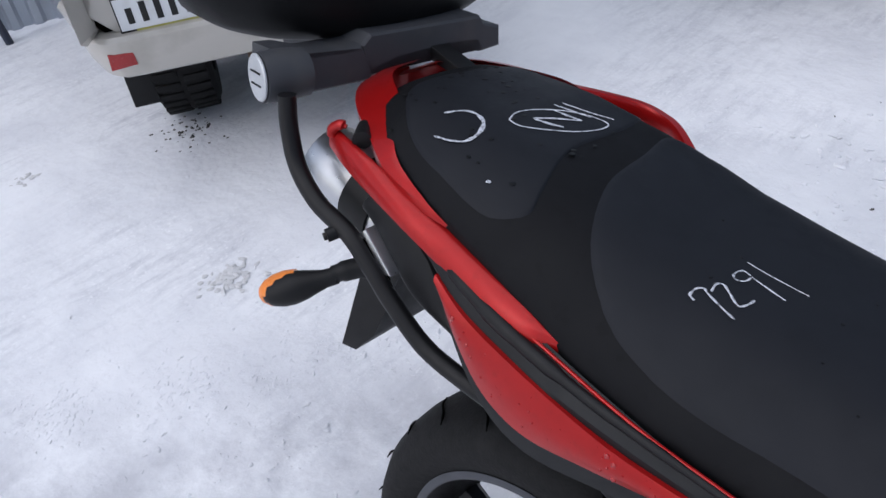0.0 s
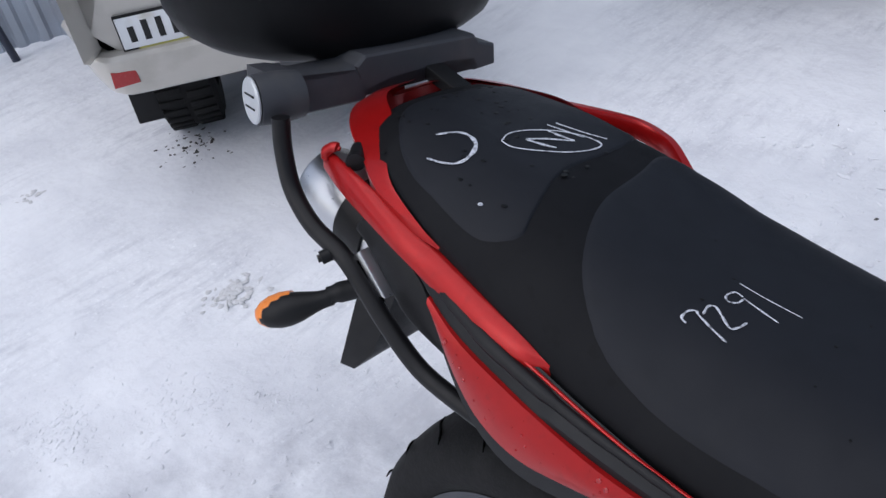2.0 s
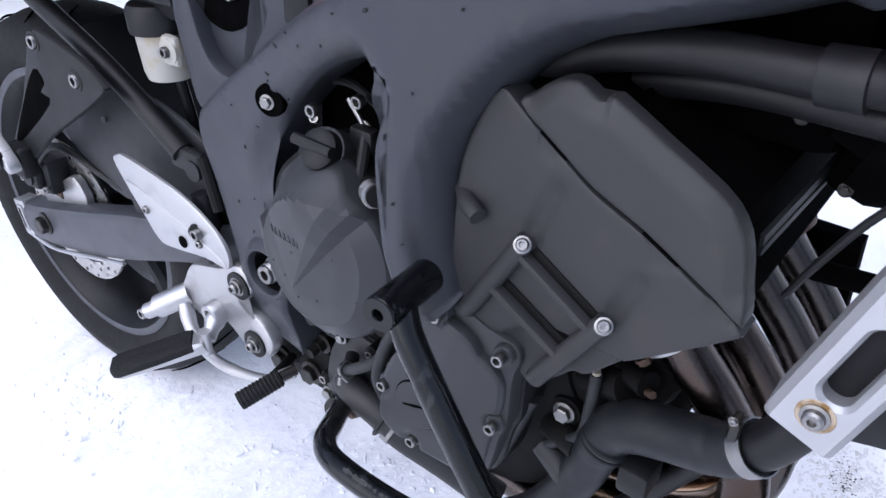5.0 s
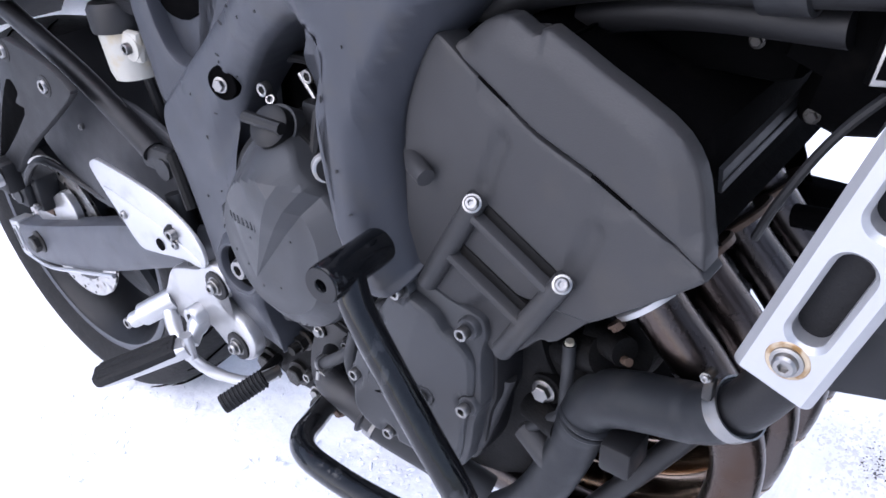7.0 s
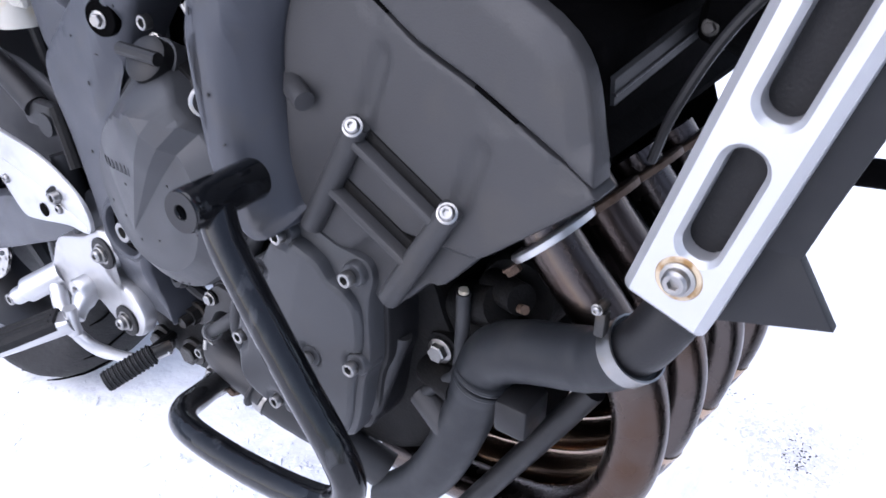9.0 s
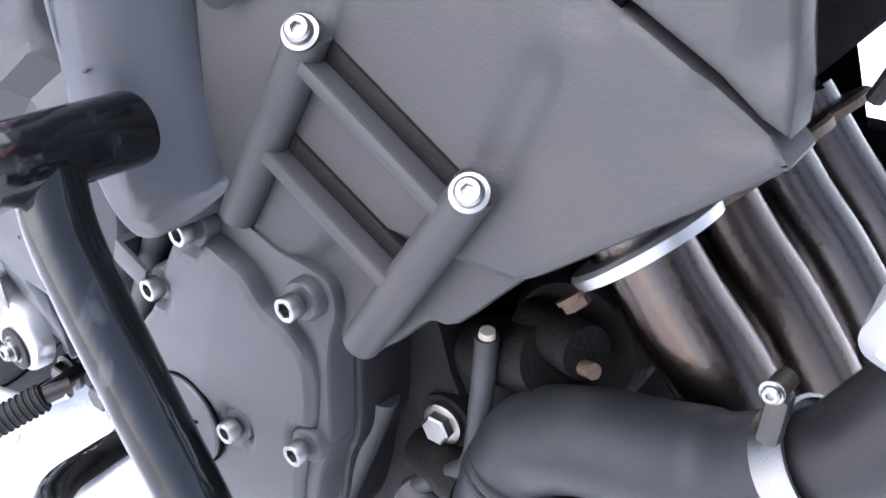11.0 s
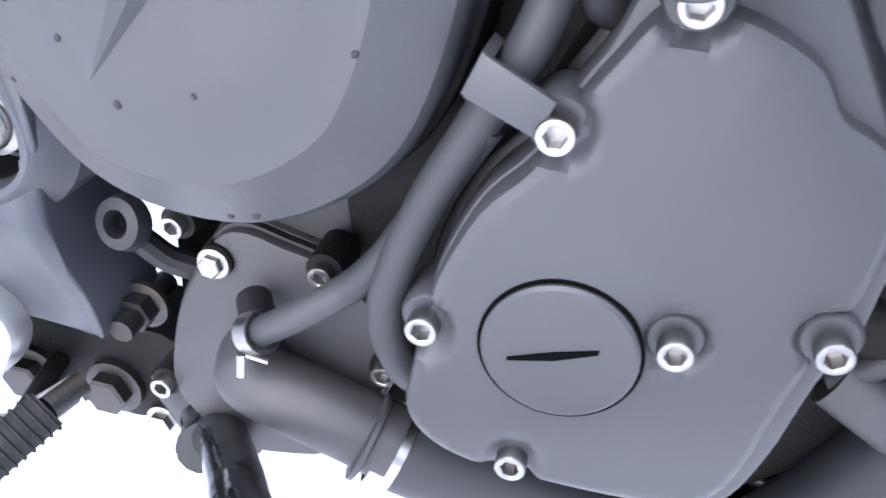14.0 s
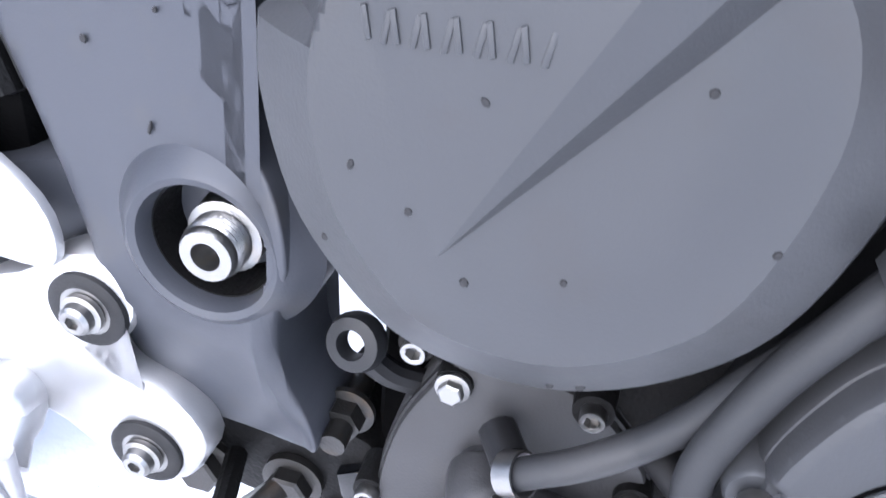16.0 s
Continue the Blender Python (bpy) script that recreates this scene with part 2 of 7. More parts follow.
def snow_material():
    m = bpy.data.materials.new("packed_snow")
    m.use_nodes = True
    n, l = m.node_tree.nodes, m.node_tree.links
    p = n["Principled BSDF"]
    co = n.new("ShaderNodeTexCoord")

    def tex(s, d, rough=0.55):
        q = n.new("ShaderNodeTexNoise")
        q.inputs["Scale"].default_value, q.inputs["Detail"].default_value, q.inputs["Roughness"].default_value = s, d, rough
        l.new(co.outputs["Object"], q.inputs["Vector"])
        return q.outputs["Fac"]

    # trodden, greyer patches with streaks along the tracks
    mp = n.new("ShaderNodeMapping")
    mp.inputs["Rotation"].default_value = (0, 0, radians(-36))
    mp.inputs["Scale"].default_value = (1.0, 0.22, 1.0)
    l.new(co.outputs["Object"], mp.inputs["Vector"])
    streak = n.new("ShaderNodeTexNoise")
    streak.inputs["Scale"].default_value, streak.inputs["Detail"].default_value, streak.inputs["Roughness"].default_value = 26, 6, 0.7
    l.new(mp.outputs["Vector"], streak.inputs["Vector"])

    def ramp(v, lo, hi, top=1.0):
        r = n.new("ShaderNodeMapRange")
        r.inputs["From Min"].default_value, r.inputs["From Max"].default_value, r.inputs["To Max"].default_value = lo, hi, top
        l.new(v, r.inputs["Value"])
        return r.outputs["Result"]

    def times(a, b):
        q = n.new("ShaderNodeMath")
        q.operation = "MULTIPLY"
        l.new(a, q.inputs[0])
        l.new(b, q.inputs[1])
        return q.outputs[0]

    def blend(a, color, f):
        q = n.new("ShaderNodeMix")
        q.data_type = "RGBA"
        l.new(f, q.inputs["Factor"])
        if isinstance(a, tuple):
            q.inputs["A"].default_value = a
        else:
            l.new(a, q.inputs["A"])
        q.inputs["B"].default_value = color
        return q.outputs["Result"]

    trod = ramp(tex(1.5, 4, 0.55), 0.44, 0.60)
    col = blend((0.80, 0.81, 0.835, 1), (0.69, 0.70, 0.735, 1), ramp(tex(2.4, 9, 0.6), 0.40, 0.66))
    col = blend(col, (0.56, 0.57, 0.61, 1), times(trod, ramp(streak.outputs["Fac"], 0.46, 0.66, 0.75)))
    col = blend(col, (0.86, 0.87, 0.89, 1), times(trod, ramp(tex(70, 5, 0.7), 0.57, 0.66, 0.8)))
    col = blend(col, (0.52, 0.52, 0.55, 1), times(trod, ramp(tex(45, 6, 0.75), 0.60, 0.72, 0.55)))
    # greyer packed ice along a wheel track
    across = n.new("ShaderNodeVectorMath")
    across.operation = "DOT_PRODUCT"
    across.inputs[1].default_value = (0.80, -0.60, 0.0)
    l.new(co.outputs["Object"], across.inputs[0])
    off = n.new("ShaderNodeMath")
    off.operation = "ADD"
    off.inputs[1].default_value = 0.56
    l.new(across.outputs["Value"], off.inputs[0])
    far = n.new("ShaderNodeMath")
    far.operation = "ABSOLUTE"
    l.new(off.outputs[0], far.inputs[0])
    track = ramp(far.outputs[0], 0.34, 0.06)
    col = blend(col, (0.50, 0.505, 0.54, 1), times(track, ramp(tex(5, 7, 0.65), 0.38, 0.62, 0.85)))
    grit = ramp(tex(38, 4, 0.6), 0.66, 0.78, 0.2)
    mix2 = n.new("ShaderNodeMix")
    mix2.data_type = "RGBA"
    mix2.inputs["B"].default_value = (0.45, 0.45, 0.47, 1)
    l.new(grit, mix2.inputs["Factor"])
    l.new(col, mix2.inputs["A"])
    l.new(mix2.outputs["Result"], p.inputs["Base Color"])
    p.inputs["Roughness"].default_value = 0.62
    p.inputs["Specular IOR Level"].default_value = 0.35
    last = None
    for s, d, strength, dist in ((7, 3, 0.30, 0.03), (26, 3, 0.22, 0.010), (85, 4, 0.30, 0.004)):
        b = n.new("ShaderNodeBump")
        b.inputs["Strength"].default_value, b.inputs["Distance"].default_value = strength, dist
        l.new(tex(s, d, 0.65), b.inputs["Height"])
        if last:
            l.new(last, b.inputs["Normal"])
        last = b.outputs["Normal"]
    l.new(last, p.inputs["Normal"])
    return m


M_SNOW = snow_material()


# ---- shape helpers; the motorcycle's own axes are x ahead, y to its left, z up from the rear axle ----
def loop(pts, n=4):
    """A closed smooth curve through the points."""
    out, k = [], len(pts)
    for i in range(k):
        a, b, c, d = (Vector(pts[(i + j - 1) % k]) for j in range(4))
        for s in range(n):
            t = s / n
            out.append(tuple(0.5 * (2 * b + (c - a) * t + (2 * a - 5 * b + 4 * c - d) * t * t + (3 * b - a - 3 * c + d) * t ** 3)))
    return out


def line(pts, n=6):
    """An open smooth curve through the points."""
    p = [Vector(q) for q in pts]
    p = [2 * p[0] - p[1], *p, 2 * p[-1] - p[-2]]
    out = []
    for i in range(1, len(p) - 2):
        a, b, c, d = p[i - 1 : i + 3]
        for s in range(n):
            t = s / n
            out.append(0.5 * (2 * b + (c - a) * t + (2 * a - 5 * b + 4 * c - d) * t * t + (3 * b - a - 3 * c + d) * t ** 3))
    return [*out, p[-2]]


def inset(poly, d):
    """The outline moved inwards by d."""
    k = len(poly)
    area = sum(poly[i][0] * poly[(i + 1) % k][1] - poly[(i + 1) % k][0] * poly[i][1] for i in range(k))
    s = 1 if area > 0 else -1
    out = []
    for i in range(k):
        a, b, c = Vector(poly[i - 1]), Vector(poly[i]), Vector(poly[(i + 1) % k])
        e, f = (b - a).normalized(), (c - b).normalized()
        q = Vector((-e.y - f.y, e.x + f.x))
        q = q.normalized() / max(0.55, math.sqrt(max(0.01, (1 + e.dot(f)) / 2))) if q.length > 1e-6 else Vector((-e.y, e.x))
        out.append(tuple(b + s * d * q))
    return out


def skin(rings, closed=True, caps=True):
    """A mesh skinned over rings of equal count."""
    bm = bmesh.new()
    vs = [[bm.verts.new(p) for p in ring] for ring in rings]
    k = len(rings[0])
    for a, b in zip(vs, vs[1:]):
        for i in range(k if closed else k - 1):
            j = (i + 1) % k
            bm.faces.new((a[i], a[j], b[j], b[i]))
    if caps:
        for ring in (vs[0], vs[-1]):
            try:
                f = bm.faces.new(ring)
                bmesh.ops.triangulate(bm, faces=[f])
            except ValueError:
                pass
    bmesh.ops.recalc_face_normals(bm, faces=bm.faces[:])
    return bm


def plate(outline, y0, y1, bevel=0.004, crown=(), holes=(), step=0.02, folds=()):
    """A plate with a rounded outer edge, in the x-z plane from y1 out to y0 (a number or a function of x, z).
    crown: further (inset, rise) rings on its outer face; holes: (x, z, radius) in a bent one; folds: lines (x, z, x, z) along which it creases."""
    bent = callable(y0)
    flat = -10.0 if bent else y0
    back = 0.0 if bent else y1
    sg = -1 if flat < back else 1
    rings = [[(x, back, z) for x, z in outline]]
    for d, up in [(0, -bevel), (0.3 * bevel, -0.3 * bevel), (bevel, 0), *crown]:
        o = inset(outline, d) if d else outline
        rings.append([(x, flat + sg * up, z) for x, z in o])
    bm = skin(rings)
    if bent:
        # cut into strips, then bent to the outer surface
        xs, zs = [p[0] for p in outline], [p[1] for p in outline]
        for axis, lo, hi in ((0, min(xs), max(xs)), (2, min(zs), max(zs))):
            for k in range(1, int((hi - lo) / step) + 1):
                at, no = [0, 0, 0], [0, 0, 0]
                at[axis], no[axis] = lo + step * k - 1e-4, 1
                bmesh.ops.bisect_plane(bm, geom=bm.verts[:] + bm.edges[:] + bm.faces[:], plane_co=at, plane_no=no, dist=1e-5)
        for ax, az, bx, bz in folds:
            bmesh.ops.bisect_plane(bm, geom=bm.verts[:] + bm.edges[:] + bm.faces[:], plane_co=(ax, 0, az), plane_no=(bz - az, 0, ax - bx), dist=1e-5)
        for hx, hz, hr in holes:
            gone = [f for f in bm.faces if f.calc_center_median().y < -9 and any(math.hypot(v.co.x - hx, v.co.z - hz) < hr for v in f.verts)]
            bmesh.ops.delete(bm, geom=gone, context="FACES")
        for v in bm.verts:
            f, o = -v.co.y, y0(v.co.x, v.co.z)
            v.co.y = o - (f - 10) if f > 9 else y1 + (o - y1) * f / 10
        bmesh.ops.recalc_face_normals(bm, faces=bm.faces[:])
    return bm


def edge_dist(pts, closed=True):
    """How far a place (x, z) is from an outline."""
    a = np.array(pts)
    b = np.roll(a, -1, axis=0) if closed else a[1:]
    a = a if closed else a[:-1]
    d = b - a
    dd = np.maximum((d * d).sum(1), 1e-12)

    def at(x, z):
        p = np.array((x, z))
        t = np.clip(((p - a) * d).sum(1) / dd, 0, 1)
        return float(np.sqrt(((a + d * t[:, None] - p) ** 2).sum(1)).min())

    return at


def ease(t):
    t = max(0.0, min(1.0, t))
    return t * t * (3 - 2 * t)


def tube(path, r, seg=14, caps=True, n=0):
    """A round tube along a path; r is a number or a list with one radius a point."""
    p = [Vector(q) for q in (line(path, n) if n else path)]
    rs = r if isinstance(r, (list, tuple)) else [r] * len(p)
    if len(rs) != len(p):
        rs = [rs[min(len(rs) - 1, round(i * (len(rs) - 1) / (len(p) - 1)))] for i in range(len(p))]
    rings, up = [], Vector((0.12, 0.31, 0.94))
    for i, q in enumerate(p):
        d = (p[min(i + 1, len(p) - 1)] - p[max(i - 1, 0)]).normalized()
        a = (up - d * up.dot(d)).normalized()
        up = a
        b = d.cross(a)
        rings.append([q + rs[i] * (math.cos(t) * a + math.sin(t) * b) for t in (2 * math.pi * j / seg for j in range(seg))])
    return skin(rings, caps=caps)


def lathe(profile, at=(0, 0, 0), axis=(0, -1, 0), seg=32, closed=False):
    """A body of revolution; the profile holds (radius, height along the axis)."""
    q = Vector((0, 0, 1)).rotation_difference(Vector(axis).normalized()).to_matrix()
    rings = []
    for r, h in profile:
        rings.append([Vector(at) + q @ Vector((r * math.cos(t), r * math.sin(t), h)) for t in (2 * math.pi * j / seg for j in range(seg))])
    if closed:
        rings.append(rings[0])
    bm = skin(rings, caps=not closed)
    if closed:
        bmesh.ops.remove_doubles(bm, verts=bm.verts[:], dist=1e-6)
    return bm


def block(x0, x1, y0, y1, z0, z1, bevel=0.004, seg=2):
    bm = bmesh.new()
    bmesh.ops.create_cube(bm, size=1)
    for v in bm.verts:
        v.co = Vector(((x0 + x1) / 2 + v.co.x * (x1 - x0), (y0 + y1) / 2 + v.co.y * (y1 - y0), (z0 + z1) / 2 + v.co.z * (z1 - z0)))
    if bevel:
        bmesh.ops.bevel(bm, geom=bm.edges[:], offset=bevel, segments=seg, affect="EDGES", profile=0.5)
    return bm


def join(*bms):
    """Pieces that are one part, in one mesh."""
    base = bms[0]
    for other in bms[1:]:
        me = bpy.data.meshes.new("piece")
        other.to_mesh(me)
        base.from_mesh(me)
        bpy.data.meshes.remove(me)
        other.free()
    return base


def finish(bm, name, material, sharp=35):
    me = bpy.data.meshes.new(name)
    bm.to_mesh(me)
    bm.free()
    me.materials.append(material)
    for f in me.polygons:
        f.use_smooth = True
    me.set_sharp_from_angle(angle=radians(sharp))
    return me


def part(name, bm, material, parent, label="", sharp=35):
    ob = new(name, finish(bm, name, material, sharp))
    ob.parent = parent
    return tagged(ob, label)


def placed(name, mesh, parent, at, scale=1.0, axis=None, label="", turn=0.0):
    """A repeat of a shared mesh under a part. Its own axis is -y."""
    ob = new(name, mesh)
    ob.parent = parent
    q = Matrix.Identity(4)
    if axis is not None:
        q = Vector((0, -1, 0)).rotation_difference(Vector(axis).normalized()).to_matrix().to_4x4()
    s = scale if isinstance(scale, (tuple, list)) else (scale,) * 3
    ob.matrix_basis = Matrix.Translation(at) @ q @ Matrix.Rotation(turn, 4, "Y") @ Matrix.Diagonal((*s, 1))
    return tagged(ob, label)


def thing(name, m, label, category, group="", kind=""):
    ob = new(name)
    ob.matrix_basis = m
    return tagged(ob, label, category, group, kind)


def hexagon(r, y, seg=24):
    out = []
    for j in range(seg):
        a = 2 * math.pi * j / seg
        k = r * math.cos(math.pi / 6) / math.cos((a % (math.pi / 3)) - math.pi / 6)
        out.append((k * math.cos(a), y, k * math.sin(a)))
    return out


def circle(r, y, seg=24):
    return [(r * math.cos(2 * math.pi * j / seg), y, r * math.sin(2 * math.pi * j / seg)) for j in range(seg)]


# shared bolt meshes of radius 1, heads towards -y
SOCKET = finish(skin([circle(1, 0.3), circle(1, -0.75), circle(0.93, -0.88), circle(0.68, -0.9), hexagon(0.62, -0.84), hexagon(0.6, 0.1)]), "socket_bolt", M_STEEL, 30)
FLANGE = finish(skin([circle(1.35, 0.2), circle(1.35, -0.15), circle(1.05, -0.24), hexagon(1.0, -0.25), hexagon(1.0, -0.85), hexagon(0.85, -0.95)]), "flange_bolt", M_STEEL, 30)
FLANGE_DARK = finish(skin([circle(1.35, 0.2), circle(1.35, -0.15), circle(1.05, -0.24), hexagon(1.0, -0.25), hexagon(1.0, -0.85), hexagon(0.85, -0.95)]), "flange_bolt", M_BOLTDARK, 30)
DOME = finish(skin([circle(1.3, 0.2), circle(1.3, -0.15), circle(1.0, -0.25), circle(0.95, -0.75), circle(0.75, -0.98), circle(0.52, -1.0), hexagon(0.45, -0.97), hexagon(0.42, -0.55)]), "dome_bolt", M_STEEL, 30)
RUSTY = finish(skin([circle(1.2, 0.2), circle(1.2, -0.15), hexagon(1.0, -0.2), hexagon(1.0, -0.8), hexagon(0.8, -0.9)]), "rusty_bolt", M_RUSTBOLT, 30)
WASHER = finish(skin([circle(1.9, 0.15), circle(1.9, -0.1), circle(1.75, -0.22), circle(1.2, -0.22), circle(1.15, -0.05), circle(1.0, -0.05)]), "washer", M_STEEL, 30)
BLACKRING = finish(skin([circle(1.6, 0.25), circle(1.6, -0.12), circle(1.45, -0.2), circle(1.05, -0.2), circle(1.0, 0.1)], caps=False), "rubber_washer", M_BLACK, 30)


# ---- the motorcycle, leaning on its stand ----
bike = thing("motorcycle", pose(0, 0, 0.310, -12.14, 0, 0), "red and dark grey naked motorcycle with crash bar and top case", "motorcycle")
CL, OFF = 0.085, 0.035  # the seat's middle; how far its sides stand out more


# rear wheel
def wheel(at, radius, width, disc_r, disc_y, spokes, bike_part):
    hw = width / 2
    prof = [(radius - 0.085, 0.78 * hw), (radius - 0.07, 0.93 * hw), (radius - 0.045, hw), (radius - 0.024, 0.93 * hw), (radius - 0.009, 0.66 * hw), (radius - 0.002, 0.32 * hw), (radius, 0)]
    prof = prof + [(r, -h) for r, h in prof[-2::-1]]
    prof += [(radius - 0.092, -0.72 * hw), (radius - 0.092, 0.72 * hw)]
    tyre = part("tyre", lathe(prof, at, (0, -1, 0), 96, closed=True), M_RUBBER, bike_part, "black worn tyre with bits of snow", 50)
    # sidewall ring and slanted tread grooves
    gro = finish(tube(line([(0, 0, radius + 0.0004), (0.02, -0.3 * hw, radius - 0.002), (0.05, -0.62 * hw, radius - 0.0095), (0.062, -0.86 * hw, radius - 0.019)], 4), [0.0010, 0.0019, 0.0018, 0.0010], 6), "tread_groove", M_VOID)
    for i in range(22):
        g = new("tread_groove", gro)
        g.parent = tyre
        g.matrix_basis = Matrix.Translation(at) @ Matrix.Rotation(2 * math.pi * i / 22, 4, "Y")
    rr = radius - 0.087
    rim_p = [(rr + 0.004, 0.80 * hw), (rr - 0.006, 0.82 * hw), (rr - 0.012, 0.74 * hw), (rr - 0.02, 0.6 * hw), (rr - 0.034, 0.3 * hw), (rr - 0.036, -0.3 * hw),
             (rr - 0.02, -0.6 * hw), (rr - 0.012, -0.74 * hw), (rr - 0.006, -0.82 * hw), (rr + 0.004, -0.80 * hw)]
    rim = part("rim", lathe(rim_p + [(rr + 0.001, -0.7 * hw), (rr - 0.012, -0.3 * hw), (rr - 0.012, 0.3 * hw), (rr + 0.001, 0.7 * hw)], at, (0, -1, 0), 80, closed=True), M_WHEEL, bike_part, "black cast wheel rim")
    part("rim_edge", lathe([(rr + 0.0045, 0.83 * hw), (rr - 0.004, 0.845 * hw), (rr - 0.008, 0.825 * hw), (rr + 0.002, 0.80 * hw)], at, (0, -1, 0), 80, closed=True), M_SWING, rim)
    part("hub", lathe([(0.03, 0.085), (0.045, 0.075), (0.05, 0.04), (0.042, 0), (0.05, -0.04), (0.045, -0.075), (0.03, -0.085)], at, (0, -1, 0), 32), M_WHEEL, rim)
    for i in range(spokes):
        a = 2 * math.pi * i / spokes + 0.35
        rings = []
        for r, w, d in ((0.035, 0.024, 0.028), (0.09, 0.017, 0.02), (0.15, 0.014, 0.017), (rr - 0.03, 0.019, 0.022)):
            c, s = math.cos(a), math.sin(a)
            rings.append([(at[0] + r * c - u * s, at[1] + v, at[2] + r * s + u * c) for u, v in ((-w, -d * 0.5), (-w * 0.5, -d), (w * 0.5, -d), (w, -d * 0.5), (w, d * 0.5), (w * 0.5, d), (-w * 0.5, d), (-w, d * 0.5))])
        part("spoke", skin(rings), M_WHEEL, rim)
    # drilled brake disc
    bm = bmesh.new()
    cells = 44
    r0, r1 = disc_r - 0.034, disc_r
    rows = 3
    y = disc_y
    seen = {}

    def vert(p, yy):
        k = (round(p[0], 5), round(p[1], 5), yy)
        if k not in seen:
            seen[k] = bm.verts.new((at[0] + p[0], yy, at[2] + p[1]))
        return seen[k]

    for i in range(cells):
        for j in range(rows):
            a0, a1 = 2 * math.pi * i / cells, 2 * math.pi * (i + 1) / cells
            q0, q1 = r0 + (r1 - r0) * j / rows, r0 + (r1 - r0) * (j + 1) / rows
            am, qm = (a0 + a1) / 2, (q0 + q1) / 2
            edge = [(a0, q0), (am, q0), (a1, q0), (a1, qm), (a1, q1), (am, q1), (a0, q1), (a0, qm)]
            pe = [(q * math.cos(t), q * math.sin(t)) for t, q in edge]
            for yy in (y - 0.0025, y + 0.0025):
                ve = [vert(p, yy) for p in pe]
                if (i + j) % 2 == 0:
                    hr = 0.0036
                    ctr = (qm * math.cos(am), qm * math.sin(am))
                    ph = [(ctr[0] + hr * ((p[0] - ctr[0]) / math.hypot(p[0] - ctr[0], p[1] - ctr[1])), ctr[1] + hr * ((p[1] - ctr[1]) / math.hypot(p[0] - ctr[0], p[1] - ctr[1]))) for p in pe]
                    vh = [vert(p, yy) for p in ph]
                    for k in range(8):
                        bm.faces.new((ve[k], ve[(k + 1) % 8], vh[(k + 1) % 8], vh[k]))
                else:
                    bm.faces.new(ve)
    part("brake_disc", bm, M_DISC, rim, "drilled steel brake disc")
    part("disc_carrier", lathe([(0.045, 0.006), (r0 + 0.003, 0.004), (r0 + 0.003, -0.004), (0.045, -0.006)], (at[0], disc_y, at[2]), (0, -1, 0), 40), M_WHEEL, rim)
    return tyre


wheel((0, 0.004, 0), 0.315, 0.165, 0.122, -0.070, 5, bike)
wheel((1.60, 0.06, -0.01), 0.30, 0.12, 0.149, -0.062, 5, bike)

# swingarm, tensioner, axle
arm = [(-0.098, -0.006), (-0.06, 0.004), (0.08, 0.048), (0.234, 0.100), (0.335, 0.130), (0.47, 0.172), (0.55, 0.195), (0.59, 0.165), (0.55, 0.128), (0.45, 0.108), (0.335, 0.066), (0.183, 0.004), (0.06, -0.034), (-0.02, -0.055), (-0.085, -0.058)]
swing = part("swingarm", plate(loop(arm, 3), -0.112, -0.078, 0.006, ((0.012, 0.0025),)), M_SWING, bike, "grey box-section swingarm")
part("swingarm_far_side", plate(loop(arm, 3), 0.118, 0.085, 0.006), M_FRAME, bike)
part("tensioner_plate", join(plate([(-0.118, -0.004), (-0.088, 0.002), (-0.074, -0.058), (-0.102, -0.062)], -0.1135, -0.085, 0.002), plate(inset([(-0.118, -0.004), (-0.088, 0.002), (-0.074, -0.058), (-0.102, -0.062)], 0.008), -0.116, -0.112, 0.001)), M_ALU, swing, "silver chain tensioner plate")
# window drawn as a black plate, shade and all
part("tensioner_window", plate(inset([(-0.118, -0.004), (-0.088, 0.002), (-0.074, -0.058), (-0.102, -0.062)], 0.0125), -0.1168, -0.113, 0.001), M_VOID, swing)
part("lower_lip", tube(line([(-0.104, -0.108, -0.064), (-0.02, -0.112, -0.06), (0.08, -0.112, -0.032), (0.19, -0.112, 0.001)], 5), 0.0035, 8), M_ALU, swing)
placed("axle_nut", FLANGE_DARK, swing, (-0.02, -0.115, -0.012), 0.014)
# caliper with hose and torque arm
cal = part("brake_caliper", join(block(-0.055, 0.015, -0.108, -0.06, 0.045, 0.105, 0.008), block(-0.04, 0.002, -0.122, -0.1, 0.055, 0.095, 0.008), tube([(-0.02, -0.125, 0.075), (-0.02, -0.1, 0.075)], 0.014)), M_GREYPLASTIC, bike, "dark grey brake caliper")
part("caliper_bracket", plate(loop([(-0.05, 0.0), (0.03, 0.0), (0.075, 0.045), (0.05, 0.085), (0.0, 0.06), (-0.06, 0.05)], 3), -0.088, -0.076, 0.003), M_ALU, cal)
part("brake_pads", block(-0.045, 0.005, -0.09, -0.05, 0.03, 0.05, 0.002), M_RUSTBOLT, cal)
for p in ((-0.045, -0.112, 0.095), (0.012, -0.112, 0.06), (-0.055, -0.112, 0.06)):
    placed("bolt", SOCKET, cal, p, 0.006)
part("bleed_nipple", tube([(-0.01, -0.1, 0.1), (-0.006, -0.105, 0.13)], 0.004, 8), M_BOLTDARK, cal)
part("brake_hose", tube([(0.0, -0.112, 0.098), (0.035, -0.116, 0.13), (0.075, -0.114, 0.155), (0.12, -0.108, 0.15), (0.20, -0.1, 0.13), (0.30, -0.09, 0.13), (0.36, -0.085, 0.16)], 0.0055, 10, n=8), M_BLACKTUBE, cal, "black rubber brake hose")

